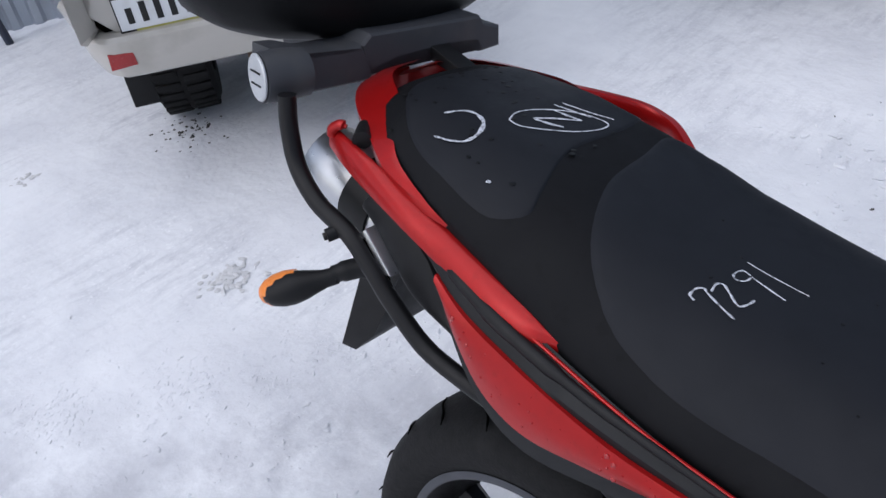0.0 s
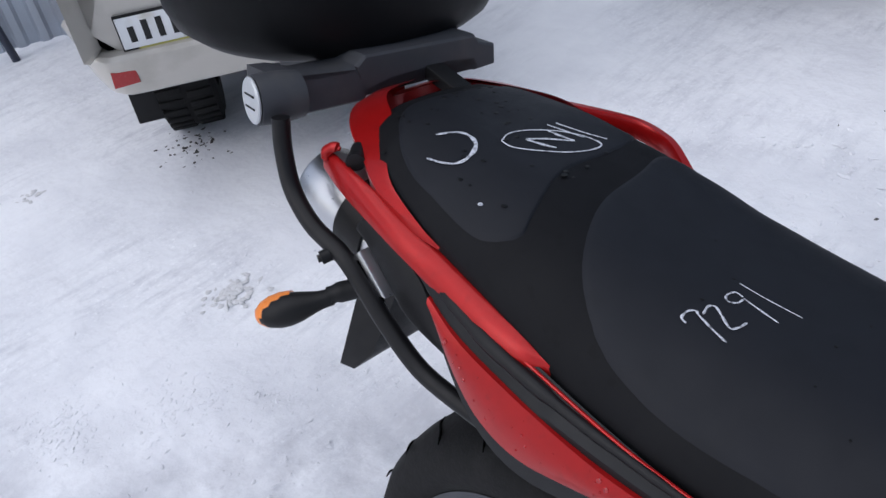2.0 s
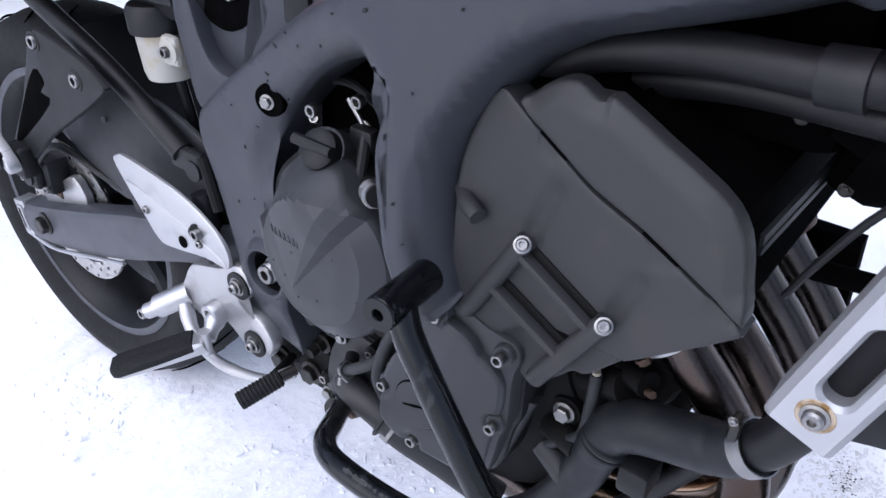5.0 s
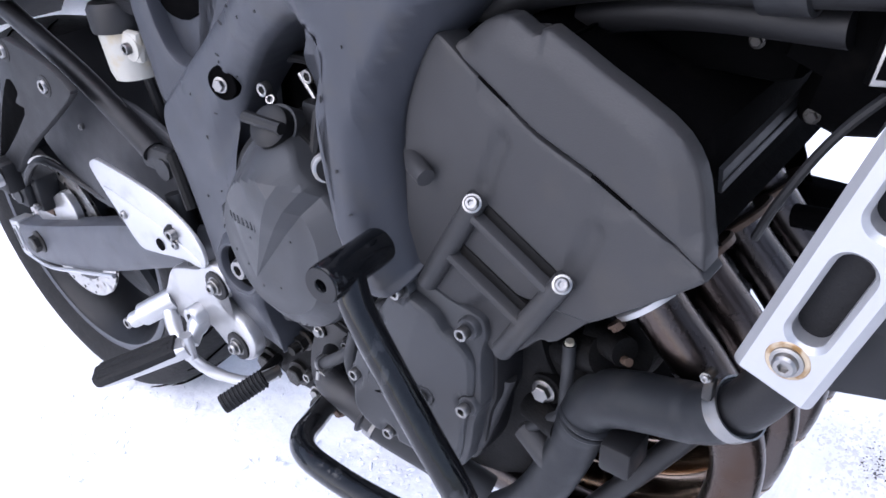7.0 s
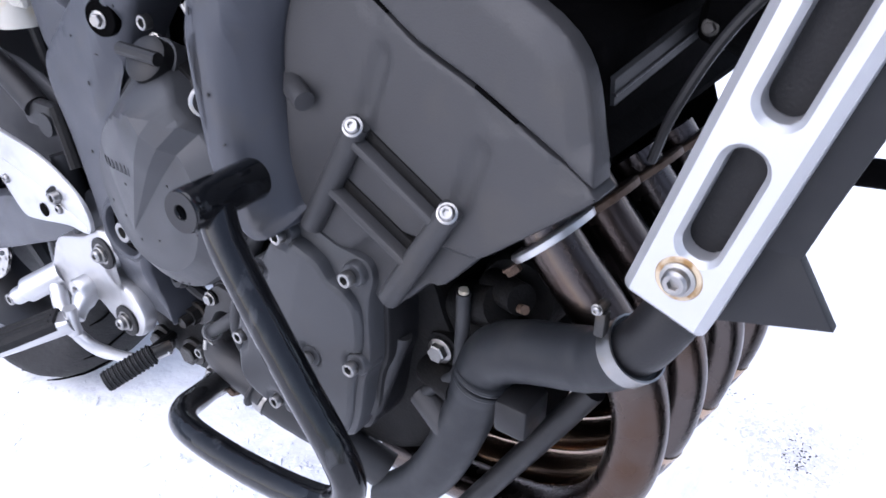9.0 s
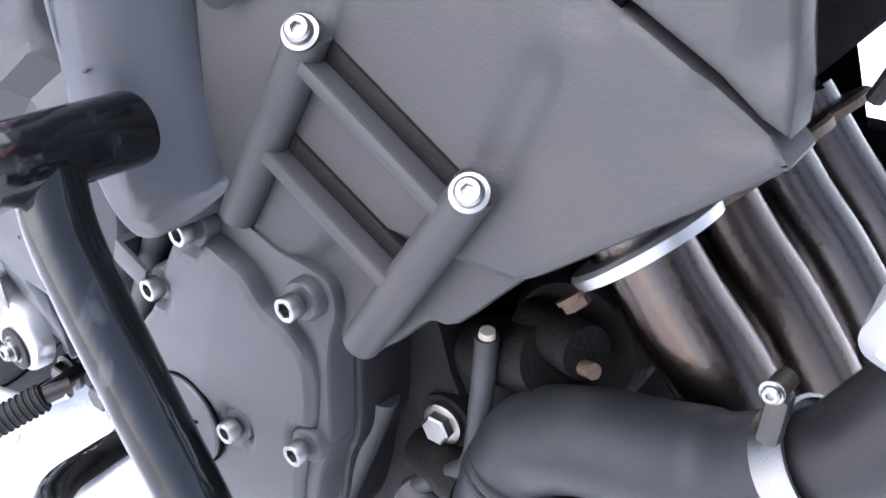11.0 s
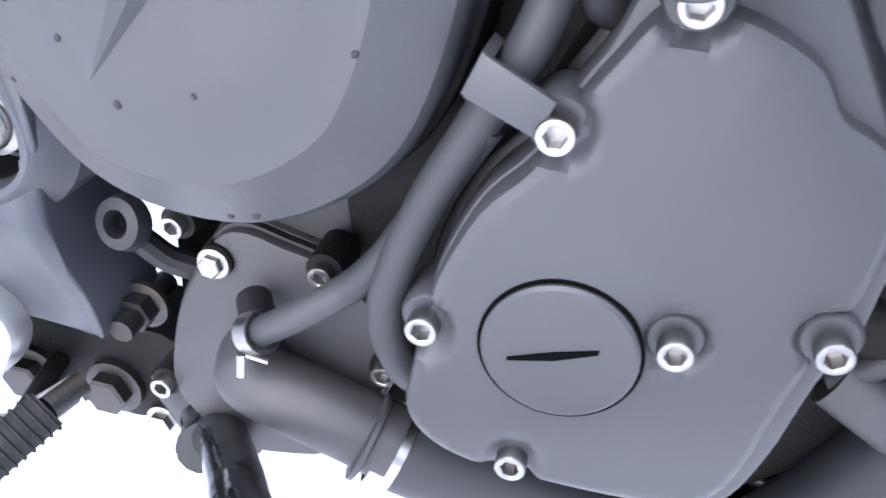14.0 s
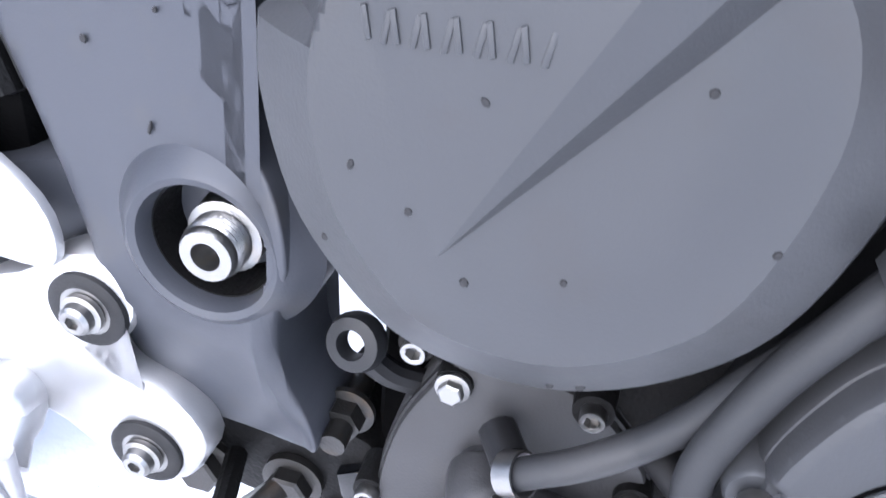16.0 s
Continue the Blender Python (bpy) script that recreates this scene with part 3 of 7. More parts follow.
# hugger over the tyre
rings = []
for i in range(12):
    a = radians(16 + i * 5.2)
    r = 0.330
    w = 0.105 if i < 15 else 0.105 - 0.002 * (i - 15)
    ring = []
    for u, dr in ((-1.0, -0.075), (-0.99, -0.03), (-0.9, -0.008), (-0.5, 0.004), (0, 0.006), (0.5, 0.004), (0.9, -0.008), (0.99, -0.03), (1.0, -0.075), (0.94, -0.075), (0.93, -0.034), (0.86, -0.014), (0, 0.0), (-0.86, -0.014), (-0.93, -0.034), (-0.94, -0.075)):
        ring.append(((r + dr) * math.cos(a), 0.004 + u * w, (r + dr) * math.sin(a)))
    rings.append(ring)
hug = part("hugger", skin(rings), M_HUG, bike, "dark grey plastic rear wheel hugger")
part("hugger_side", plate(loop([(0.13, 0.15), (0.08, 0.2), (0.15, 0.26), (0.235, 0.29), (0.34, 0.29), (0.44, 0.25), (0.46, 0.2), (0.36, 0.165), (0.22, 0.118)], 3), -0.104, -0.098, 0.003), M_HUG, hug)
placed("bolt", SOCKET, hug, (0.21, -0.106, 0.235), 0.004)

# passenger footrest bracket with its folded peg
rest = part("passenger_bracket", plate(loop([(0.155, 0.335), (0.172, 0.356), (0.2, 0.356), (0.265, 0.342), (0.306, 0.322), (0.302, 0.308), (0.23, 0.258), (0.15, 0.205), (0.075, 0.142), (0.045, 0.128), (0.03, 0.142), (0.062, 0.19), (0.11, 0.255)], 3), -0.157, -0.147, 0.003), M_GREYPLASTIC, bike, "grey cast passenger footrest bracket")
# no hole is cut: a black plate paints the shaded opening
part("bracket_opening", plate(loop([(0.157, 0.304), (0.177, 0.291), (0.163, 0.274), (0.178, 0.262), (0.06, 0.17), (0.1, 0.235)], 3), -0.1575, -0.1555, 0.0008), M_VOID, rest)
for x, z in ((0.254, 0.314), (0.174, 0.342)):
    placed("bolt_recess", BLACKRING, rest, (x, -0.1565, z), 0.0085)
    placed("bolt", SOCKET, rest, (x, -0.154, z), 0.0085)
pegr = part("passenger_footrest", plate(loop([(-0.02, 0.238), (-0.004, 0.25), (0.05, 0.205), (0.092, 0.168), (0.1, 0.155), (0.088, 0.15), (0.03, 0.192)], 3), -0.196, -0.178, 0.004), M_ALU, bike, "folded silver passenger footrest")
part("footrest_hinge", join(tube([(0.075, -0.2, 0.165), (0.075, -0.15, 0.165)], 0.014), block(0.05, 0.095, -0.176, -0.15, 0.13, 0.175, 0.006)), M_BLACK, pegr)
placed("bolt", SOCKET, pegr, (0.075, -0.2, 0.165), 0.006)

# rear subframe tube, shock, reservoir
part("subframe_tube", tube([(-0.02, -0.09, 0.40), (0.1, -0.1, 0.362), (0.25, -0.112, 0.318), (0.36, -0.118, 0.268), (0.392, -0.12, 0.252)], 0.0135, 16, n=6), M_BLACKTUBE, bike, "black subframe tube")
part("subframe_end", join(block(0.375, 0.43, -0.128, -0.112, 0.232, 0.262, 0.006), tube([(0.418, -0.13, 0.24), (0.418, -0.11, 0.24)], 0.013)), M_GREYPLASTIC, bike)
part("subframe_tube", tube([(-0.02, 0.16, 0.40), (0.25, 0.15, 0.318), (0.40, 0.14, 0.25)], 0.0135, 12, n=4), M_BLACKTUBE, bike)
part("shock_absorber", join(tube([(0.36, -0.01, 0.40), (0.40, -0.01, 0.12)], 0.024), *[lathe([(0.026, -0.005), (0.034, 0), (0.026, 0.005)], (0.36 + 0.04 * k / 9, -0.01, 0.38 - 0.022 * k), (0.14, 0, -1), 20) for k in range(10)]), M_VOID, bike)
res = part("brake_reservoir", lathe([(0.0, 0.0), (0.028, 0.002), (0.031, 0.012), (0.033, 0.055), (0.034, 0.058), (0.0, 0.058)], (0.345, -0.085, 0.322), (-0.1, 0, 1), 28), M_RESV, bike, "yellowed white brake fluid reservoir")
part("reservoir_cap", lathe([(0.0, 0.0), (0.037, 0.0), (0.038, 0.004), (0.038, 0.026), (0.034, 0.032), (0.0, 0.033)], (0.339, -0.085, 0.378), (-0.1, 0, 1), 28), M_BLACK, res, "black ribbed reservoir cap")
part("reservoir_lug", join(block(0.362, 0.392, -0.11, -0.098, 0.35, 0.385, 0.006), lathe([(0.009, 0), (0.015, 0.001), (0.015, 0.01), (0.009, 0.011)], (0.377, -0.1, 0.367), (0, -1, 0), 24)), M_RESV, res)
placed("bolt", SOCKET, res, (0.377, -0.112, 0.367), 0.0065)
part("reservoir_hose", tube([(0.348, -0.08, 0.325), (0.352, -0.075, 0.28), (0.37, -0.075, 0.21), (0.40, -0.08, 0.15)], 0.007, 10, n=6), M_BLACK, res)

# main frame: a wide beam with a rear and a front leg
frame_out = [(0.43, 0.312), (0.45, 0.335), (0.497, 0.374), (0.571, 0.430), (0.65, 0.482), (0.73, 0.525), (0.80, 0.558), (0.88, 0.584), (0.98, 0.602), (1.10, 0.625), (1.19, 0.648), (1.20, 0.612), (1.12, 0.582), (1.04, 0.555),
             (1.0, 0.540), (0.945, 0.523), (0.91, 0.512), (0.88, 0.494), (0.854, 0.465), (0.832, 0.430), (0.820, 0.396), (0.817, 0.36), (0.821, 0.322), (0.831, 0.290), (0.826, 0.272), (0.808, 0.264), (0.79, 0.276), (0.778, 0.302), (0.762, 0.345), (0.757, 0.40),
             (0.764, 0.428), (0.771, 0.450), (0.762, 0.464), (0.735, 0.466), (0.692, 0.447), (0.635, 0.407), (0.590, 0.360), (0.562, 0.315), (0.548, 0.275), (0.549, 0.242), (0.562, 0.215), (0.576, 0.19), (0.580, 0.163), (0.573, 0.133), (0.574, 0.10),
             (0.586, 0.074), (0.585, 0.058), (0.556, 0.050), (0.515, 0.044), (0.499, 0.054), (0.488, 0.095), (0.481, 0.145), (0.466, 0.19), (0.448, 0.235), (0.43, 0.28)]
FRAME_X = [(0.42, -0.122), (0.5, -0.128), (0.58, -0.14), (0.68, -0.18), (0.75, -0.205), (0.85, -0.198), (1.0, -0.16), (1.2, -0.10)]


def frame_y(x, z):
    """How far the beam bulges out round the engine."""
    xs, ys = [p[0] for p in FRAME_X], [p[1] for p in FRAME_X]
    y = sum(float(np.interp(x + d, xs, ys)) for d in (-0.045, -0.03, -0.015, 0.0, 0.015, 0.03, 0.045)) / 7
    rear = max(0.0, min(1.0, (0.62 - x) / 0.04))
    return y + rear * (0.30 * max(0.0, 0.120 - z) - 0.004 * max(0.0, min(1.0, (0.24 - z) / 0.1)))


FRAME_EDGE = np.array(loop(frame_out, 4))


frame_near = edge_dist(FRAME_EDGE)
# the sunk land round the opening, and the slant towards the cylinders
land_near = edge_dist([(0.735, 0.466), (0.692, 0.447), (0.635, 0.407), (0.590, 0.360), (0.562, 0.315), (0.550, 0.283)], False)
slant_near = edge_dist([(1.04, 0.555), (1.0, 0.540), (0.945, 0.523), (0.91, 0.512), (0.88, 0.494), (0.854, 0.465), (0.832, 0.430), (0.820, 0.396), (0.817, 0.36), (0.821, 0.322), (0.831, 0.290)], False)


def frame_skin(x, z):
    """The beam's surface with its edges rolled inwards."""
    roll = max(0.0, min(1.0, (z - 0.06) / 0.06))
    if x > 0.52:
        roll *= 1 - ease((z - 0.12) / 0.06) * ease((0.36 - z) / 0.05)
    y = frame_y(x, z) + 0.009 * roll * max(0.0, 1 - frame_near(x, z) / 0.010) ** 2
    return y + 0.015 * ease((z - 0.255) / 0.08) * ease(1 - land_near(x, z) / 0.030) + 0.046 * max(0.0, 1 - slant_near(x, z) / 0.023) ** 1.05


frame_part = part("frame", plate([tuple(p) for p in FRAME_EDGE], frame_skin, -0.085, 0.0015, ((0.004, 0), (0.0068, 0)), ((0.546, 0.163, 0.0258),), 0.0085), M_FRAME, bike, "dark grey cast aluminium frame beam", 70)
yb = frame_y(0.579, 0.377)
# flush disc; the shade of the deep bolt recess is its black
part("bolt_recess", lathe([(0.0, 0.0008), (0.0140, 0.0008), (0.0150, 0.0014), (0.0160, 0.0010), (0.0165, -0.001), (0.0165, -0.006)], (0.579, yb, 0.377), (0.22, -1, 0.0), 32), M_VOID, frame_part, "black grommet with a shade-black recess disc")
placed("frame_bolt", FLANGE, frame_part, (0.577, yb - 0.0012, 0.3755), 0.0058, (0.22, -1, 0.0))
piv = part("pivot_ring", lathe([(0.0258, -0.03), (0.0258, 0.002), (0.0275, 0.0065), (0.0305, 0.0075), (0.0335, 0.0055), (0.038, -0.001), (0.044, -0.008), (0.044, -0.03)], (0.546, -0.1375, 0.163), (0, -1, 0), 40, closed=True), M_FRAME, frame_part)
# recess floor and wall: the shade of the depth is put into their colours
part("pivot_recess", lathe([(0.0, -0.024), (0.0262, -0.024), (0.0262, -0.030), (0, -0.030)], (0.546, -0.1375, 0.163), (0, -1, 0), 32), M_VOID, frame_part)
part("recess_wall", lathe([(0.0259, -0.03), (0.0259, -0.002), (0.0252, -0.002), (0.0252, -0.03)], (0.546, -0.1375, 0.163), (0, -1, 0), 32, closed=True), M_ENGINE_SHADE, frame_part)
part("pivot_nut", join(skin([[(0.549 + a, -0.114 + b, 0.163 + c) for a, b, c in ring] for ring in (hexagon(0.017, 0), hexagon(0.017, -0.014), circle(0.0155, -0.0165), circle(0.0155, -0.018), circle(0.0118, -0.019), *[c for k in range(4) for c in (circle(0.0124, -0.0200 - 0.0026 * k, 24), circle(0.0114, -0.0213 - 0.0026 * k, 24))], circle(0.0115, -0.031), circle(0.0105, -0.033), circle(0.006, -0.033), circle(0.0055, -0.02))])), M_STEEL, frame_part, "steel swingarm pivot nut")
# stone chips on the frame
chip = finish(skin([circle(1, 0.2, 8), circle(0.8, -0.12, 8), circle(0.3, -0.2, 8)]), "paint_chip", M_SCUFF)
rng = random.Random(5)
for x, z in ((0.60, 0.435), (0.575, 0.41), (0.55, 0.375), (0.65, 0.46), (0.62, 0.40), (0.70, 0.475), (0.545, 0.335), (0.52, 0.31), (0.50, 0.35), (0.535, 0.25), (0.785, 0.37), (0.775, 0.42), (0.79, 0.33), (0.80, 0.47), (0.76, 0.51), (0.84, 0.53), (0.52, 0.20), (0.50, 0.23), (0.58, 0.40), (0.63, 0.455), (0.71, 0.50), (0.87, 0.55), (0.93, 0.57)):
    x, z = x + rng.uniform(-0.006, 0.006), z + rng.uniform(-0.006, 0.006)
    placed("paint_chip", chip, frame_part, (x, frame_y(x, z) - 0.0014, z), (rng.uniform(0.0008, 0.0016), 0.002, rng.uniform(0.001, 0.0032)), turn=rng.uniform(0, 3))
# upper rear bracket that carries the seat frame
part("seat_frame_bracket", plate(loop([(0.398, 0.432), (0.425, 0.44), (0.438, 0.40), (0.455, 0.372), (0.478, 0.366), (0.5, 0.382), (0.53, 0.42), (0.545, 0.448), (0.53, 0.468), (0.50, 0.478), (0.52, 0.495), (0.58, 0.49), (0.63, 0.48), (0.60, 0.44), (0.53, 0.385), (0.46, 0.332), (0.424, 0.315), (0.41, 0.36)], 3), -0.112, -0.085, 0.005), M_FRAME, frame_part)
part("bracket_web", plate(loop([(0.43, 0.42), (0.45, 0.37), (0.49, 0.37), (0.54, 0.42), (0.55, 0.46), (0.50, 0.47)], 3), -0.093, -0.085, 0.003), M_FRAME, frame_part)
# shaded hole painted by a near-black plate
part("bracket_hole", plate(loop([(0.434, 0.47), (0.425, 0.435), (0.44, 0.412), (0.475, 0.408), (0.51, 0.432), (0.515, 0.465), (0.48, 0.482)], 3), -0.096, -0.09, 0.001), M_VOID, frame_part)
for x, z in ((0.455, 0.45), (0.47, 0.453), (0.484, 0.448)):
    placed("terminal", SOCKET, frame_part, (x, -0.1, z), 0.005)

# fuel tank
def tank():
    rings = []
    secs = [(0.418, 0.03, 0.565, 0.62, 0.04), (0.430, 0.10, 0.54, 0.67, 0.10), (0.455, 0.142, 0.508, 0.70, 0.142), (0.50, 0.158, 0.484, 0.725, 0.16), (0.56, 0.165, 0.476, 0.745, 0.175), (0.62, 0.172, 0.488, 0.765, 0.19), (0.68, 0.178, 0.528, 0.775, 0.20), (0.74, 0.183, 0.56, 0.775, 0.20), (0.84, 0.188, 0.572, 0.765, 0.20), (0.94, 0.185, 0.58, 0.745, 0.19), (1.02, 0.165, 0.59, 0.71, 0.16), (1.06, 0.10, 0.61, 0.67, 0.09)]
    for x, w, z0, z1, wt in secs:
        w, wt = w + OFF, wt + OFF
        ring = []
        h = z1 - z0
        half = [(0, z0 + 0.01), (0.55 * w, z0 + 0.005), (0.90 * w, z0), (0.965 * w, z0 + 0.007), (0.985 * w, z0 + 0.022), (0.995 * w, z0 + 0.3 * h), (w, z0 + 0.5 * h), (0.97 * wt, z0 + 0.72 * h), (0.78 * wt, z0 + 0.9 * h), (0.45 * wt, z0 + 0.98 * h), (0, z1)]
        ring = [(x, CL + u, z) for u, z in half] + [(x, CL - u, z) for u, z in half[-2:0:-1]]
        rings.append(ring)
    bm = skin(rings)
    bmesh.ops.subdivide_edges(bm, edges=[e for e in bm.edges if len(e.link_faces) == 2], cuts=1, smooth=0.7, use_grid_fill=True)
    return bm


tank_part = part("fuel_tank", tank(), M_RED, bike, "glossy red fuel tank", 60)
part("tank_rubber_tab", block(0.578, 0.612, -0.118, -0.085, 0.445, 0.49, 0.004), M_BLACK, tank_part)

# added block that stops daylight through the frame opening; shade is its colour
part("bay_backing", block(0.50, 0.80, -0.072, 0.2, 0.25, 0.53, 0.02), M_VOID, bike)
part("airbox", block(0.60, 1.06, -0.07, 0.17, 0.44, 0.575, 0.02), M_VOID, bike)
part("side_cover_front", plate(loop([(0.95, 0.60), (1.02, 0.572), (1.12, 0.6), (1.2, 0.66), (1.16, 0.74), (1.04, 0.72)], 3), -0.165, -0.14, 0.006), M_RED, bike, "red front side cover")

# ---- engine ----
# filler core; its near-black colour carries the shade behind the covers
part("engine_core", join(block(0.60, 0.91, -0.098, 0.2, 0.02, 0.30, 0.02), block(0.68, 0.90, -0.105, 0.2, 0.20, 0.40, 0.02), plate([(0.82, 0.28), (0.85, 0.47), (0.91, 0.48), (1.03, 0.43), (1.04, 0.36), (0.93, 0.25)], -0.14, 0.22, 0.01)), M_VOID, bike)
low = [(0.846, 0.466), (0.854, 0.4715), (0.866, 0.4635), (0.8864, 0.4475), (0.9085, 0.433), (0.9324, 0.417), (0.972, 0.400), (1.0003, 0.385), (1.0297, 0.369), (1.050, 0.3555), (1.046, 0.346), (0.99, 0.299), (0.975, 0.287), (0.949, 0.258), (0.936, 0.254), (0.923, 0.240), (0.911, 0.229), (0.902, 0.220), (0.893, 0.222), (0.880, 0.235), (0.850, 0.258), (0.826, 0.270), (0.816, 0.30), (0.816, 0.36), (0.82, 0.405), (0.832, 0.44)]
tool_ways = [edge_dist([(0.9035, 0.407), (0.889, 0.370)], False), edge_dist([(0.976, 0.362), (0.9635, 0.330)], False)]


def block_y(x, z):
    """The block's side: tool ways over the bolts, hollows under the seam, a lower foot."""
    y = -0.1655
    for way in tool_ways:
        y += 0.0028 * ease(1.25 - way(x, z) / 0.0085)
    for cx, cz, r in ((0.990, 0.394, 0.016), (1.037, 0.367, 0.014), (0.898, 0.443, 0.015)):
        y += 0.0020 * ease((r - math.hypot(x - cx, z - cz)) / 0.003)
    return y + 0.004 * ease(((x - 0.816) * 0.64 - (z - 0.30) * 0.77 - 0.062) / 0.006) * (1 if z < 0.29 else 0)


cyl = part("cylinder_block", plate(loop(low, 3), block_y, -0.140, 0.0030, (), (), 0.0045), M_ENGINE, bike, "matt grey cylinder block side", 30)
up = [(0.866, 0.4645), (0.873, 0.4715), (0.883, 0.4805), (0.894, 0.4875), (0.908, 0.490), (0.9195, 0.4838), (0.9285, 0.4815), (0.9345, 0.4858), (0.9724, 0.466), (1.0134, 0.445), (1.031, 0.4293), (1.040, 0.411), (1.0458, 0.385), (1.0505, 0.3600), (1.0300, 0.3725), (1.0003, 0.3885), (0.972, 0.4037), (0.9324, 0.4205), (0.9085, 0.4362), (0.8864, 0.4508)]
rim_near = edge_dist(up[1:13], False)
head = part("cylinder_head_cover", plate(loop(up, 2), lambda x, z: -0.1672 + 0.0065 * max(0.0, 1 - rim_near(x, z) / 0.0140), -0.146, 0.0025, (), (), 0.0045), M_ENGINE, bike, "matt grey cylinder head cover", 60)
# inner body, near-black so the shade behind the cover is in its colour
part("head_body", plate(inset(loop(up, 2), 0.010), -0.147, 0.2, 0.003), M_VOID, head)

part("head_gasket_gap", tube([(0.8864, -0.1640, 0.4492), (0.897, -0.1640, 0.4420), (0.9085, -0.1640, 0.4346)], 0.0022, 8, n=4), M_VOID, head)
part("head_gasket_gap", tube([(0.972, -0.1640, 0.4018), (0.986, -0.1640, 0.3943), (1.0003, -0.1640, 0.3868)], 0.0022, 8, n=4), M_VOID, head)
# two bolt columns and two cross ribs
cols = [((0.887, -0.170, 0.362), (0.836, -0.168, 0.272)), ((0.960, -0.170, 0.322), (0.907, -0.168, 0.236))]
for a, b in cols:
    part("bolt_column", tube([a, ((a[0] + b[0]) / 2, (a[1] + b[1]) / 2, (a[2] + b[2]) / 2), b], [0.0082, 0.0088, 0.0085], 18), M_ENGINE, cyl)
for a, b in (((0.884, -0.173, 0.349), (0.951, -0.173, 0.309)), ((0.862, -0.173, 0.309), (0.928, -0.173, 0.272))):
    d = Vector(b) - Vector(a)
    nrm = Vector((-d.z, 0, d.x)).normalized()
    o = [Vector(a) + nrm * 0.0035, Vector(b) + nrm * 0.0035, Vector(b) - nrm * 0.0035, Vector(a) - nrm * 0.0035]
    part("cross_rib", plate([(p.x, p.z) for p in o], -0.1765, -0.16, 0.0025), M_ENGINE, cyl)
    # dark strip laid along the rib in place of shade beside it
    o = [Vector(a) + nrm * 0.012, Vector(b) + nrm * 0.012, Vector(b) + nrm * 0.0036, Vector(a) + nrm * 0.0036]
    part("rib_shade", plate([(p.x, p.z) for p in o], -0.1672, -0.16, 0.001), M_ENGINE_SHADE, cyl)
for x, z in ((0.888, 0.363), (0.962, 0.324)):
    placed("dome_bolt", DOME, cyl, (x - 0.001, -0.176, z - 0.002), 0.0053, (0.35, -0.75, 0.56))


part("breather_stub", tube([(0.812, -0.150, 0.378), (0.832, -0.170, 0.373), (0.846, -0.176, 0.369)], [0.0075, 0.0080, 0.0072], 16), M_ENGINE, cyl)

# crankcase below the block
# same casting as the grey wall below, painted darker for its shade
part("crankcase", plate(loop([(0.74, 0.27), (0.80, 0.285), (0.86, 0.262), (0.90, 0.225), (0.915, 0.19), (0.93, 0.15), (0.91, 0.06), (0.84, 0.02), (0.74, 0.04), (0.70, 0.12), (0.70, 0.2)], 3), -0.112, -0.06, 0.008), M_ENGINE_SHADE, bike, "cast crankcase in shade-darkened engine grey")
part("crankcase_side", plate(loop([(0.635, 0.135), (0.655, 0.20), (0.74, 0.27), (0.80, 0.265), (0.765, 0.17), (0.745, 0.09), (0.71, 0.085), (0.66, 0.122)], 3), -0.1090, -0.06, 0.004), M_ENGINE, bike, "grey cast crankcase wall")
# crank cover with its raised face
face = loop([(0.747, 0.124), (0.746, 0.104), (0.757, 0.091), (0.776, 0.085), (0.799, 0.083), (0.82, 0.081), (0.840, 0.081), (0.858, 0.087), (0.866, 0.106), (0.871, 0.14), (0.877, 0.167), (0.881, 0.19), (0.880, 0.215), (0.870, 0.229), (0.857, 0.236), (0.848, 0.248), (0.833, 0.256), (0.819, 0.259), (0.806, 0.257), (0.795, 0.241), (0.787, 0.227), (0.778, 0.2076), (0.764, 0.190), (0.753, 0.164), (0.750, 0.146)], 4)
COVER_BOLTS = ((0.8135, 0.2605, -0.1805), (0.8785, 0.2470, -0.1790), (0.7840, 0.2205, -0.1805), (0.7500, 0.1420, -0.1770), (0.8310, 0.1560, -0.1800), (0.7870, 0.0900, -0.1770), (0.8755, 0.1650, -0.1770))


def cover_y(x, z):
    """Two gently tilted planes that meet in a crease, dished round each bolt."""
    n = (x - 0.8077) * 0.956 - (z - 0.163) * 0.295
    y = -0.1805 + 0.11 * max(0.0, n)
    for bx, bz, _ in COVER_BOLTS:
        y += 0.0046 * ease((0.0128 - math.hypot(x - bx, z - bz)) / 0.0048)
    return y


cov = part("crank_cover", plate(face, cover_y, -0.150, 0.0042, (), (), 0.0040), M_COVER, bike, "smooth grey crankshaft cover", 40)
wall = loop([(0.7455, 0.124), (0.7445, 0.103), (0.756, 0.0895), (0.776, 0.0835), (0.799, 0.0815), (0.82, 0.0795), (0.842, 0.079), (0.863, 0.083), (0.873, 0.108), (0.879, 0.145), (0.885, 0.163), (0.886, 0.185), (0.886, 0.21), (0.888, 0.228), (0.892, 0.243), (0.888, 0.2565), (0.872, 0.2605), (0.858, 0.262), (0.834, 0.2695), (0.806, 0.2695), (0.793, 0.242), (0.785, 0.228), (0.776, 0.2080), (0.762, 0.190), (0.7515, 0.164), (0.7485, 0.146)], 4)
part("cover_wall", plate(wall, -0.1680, -0.12, 0.003), M_COVER, cov)
# black rim: the shaded groove round the cover is painted by it
part("cover_shade_rim", plate(inset(wall, -0.0040), -0.1500, -0.095, 0.003), M_BLACKTUBE, cov, "dark rim standing for the shade round the cover")
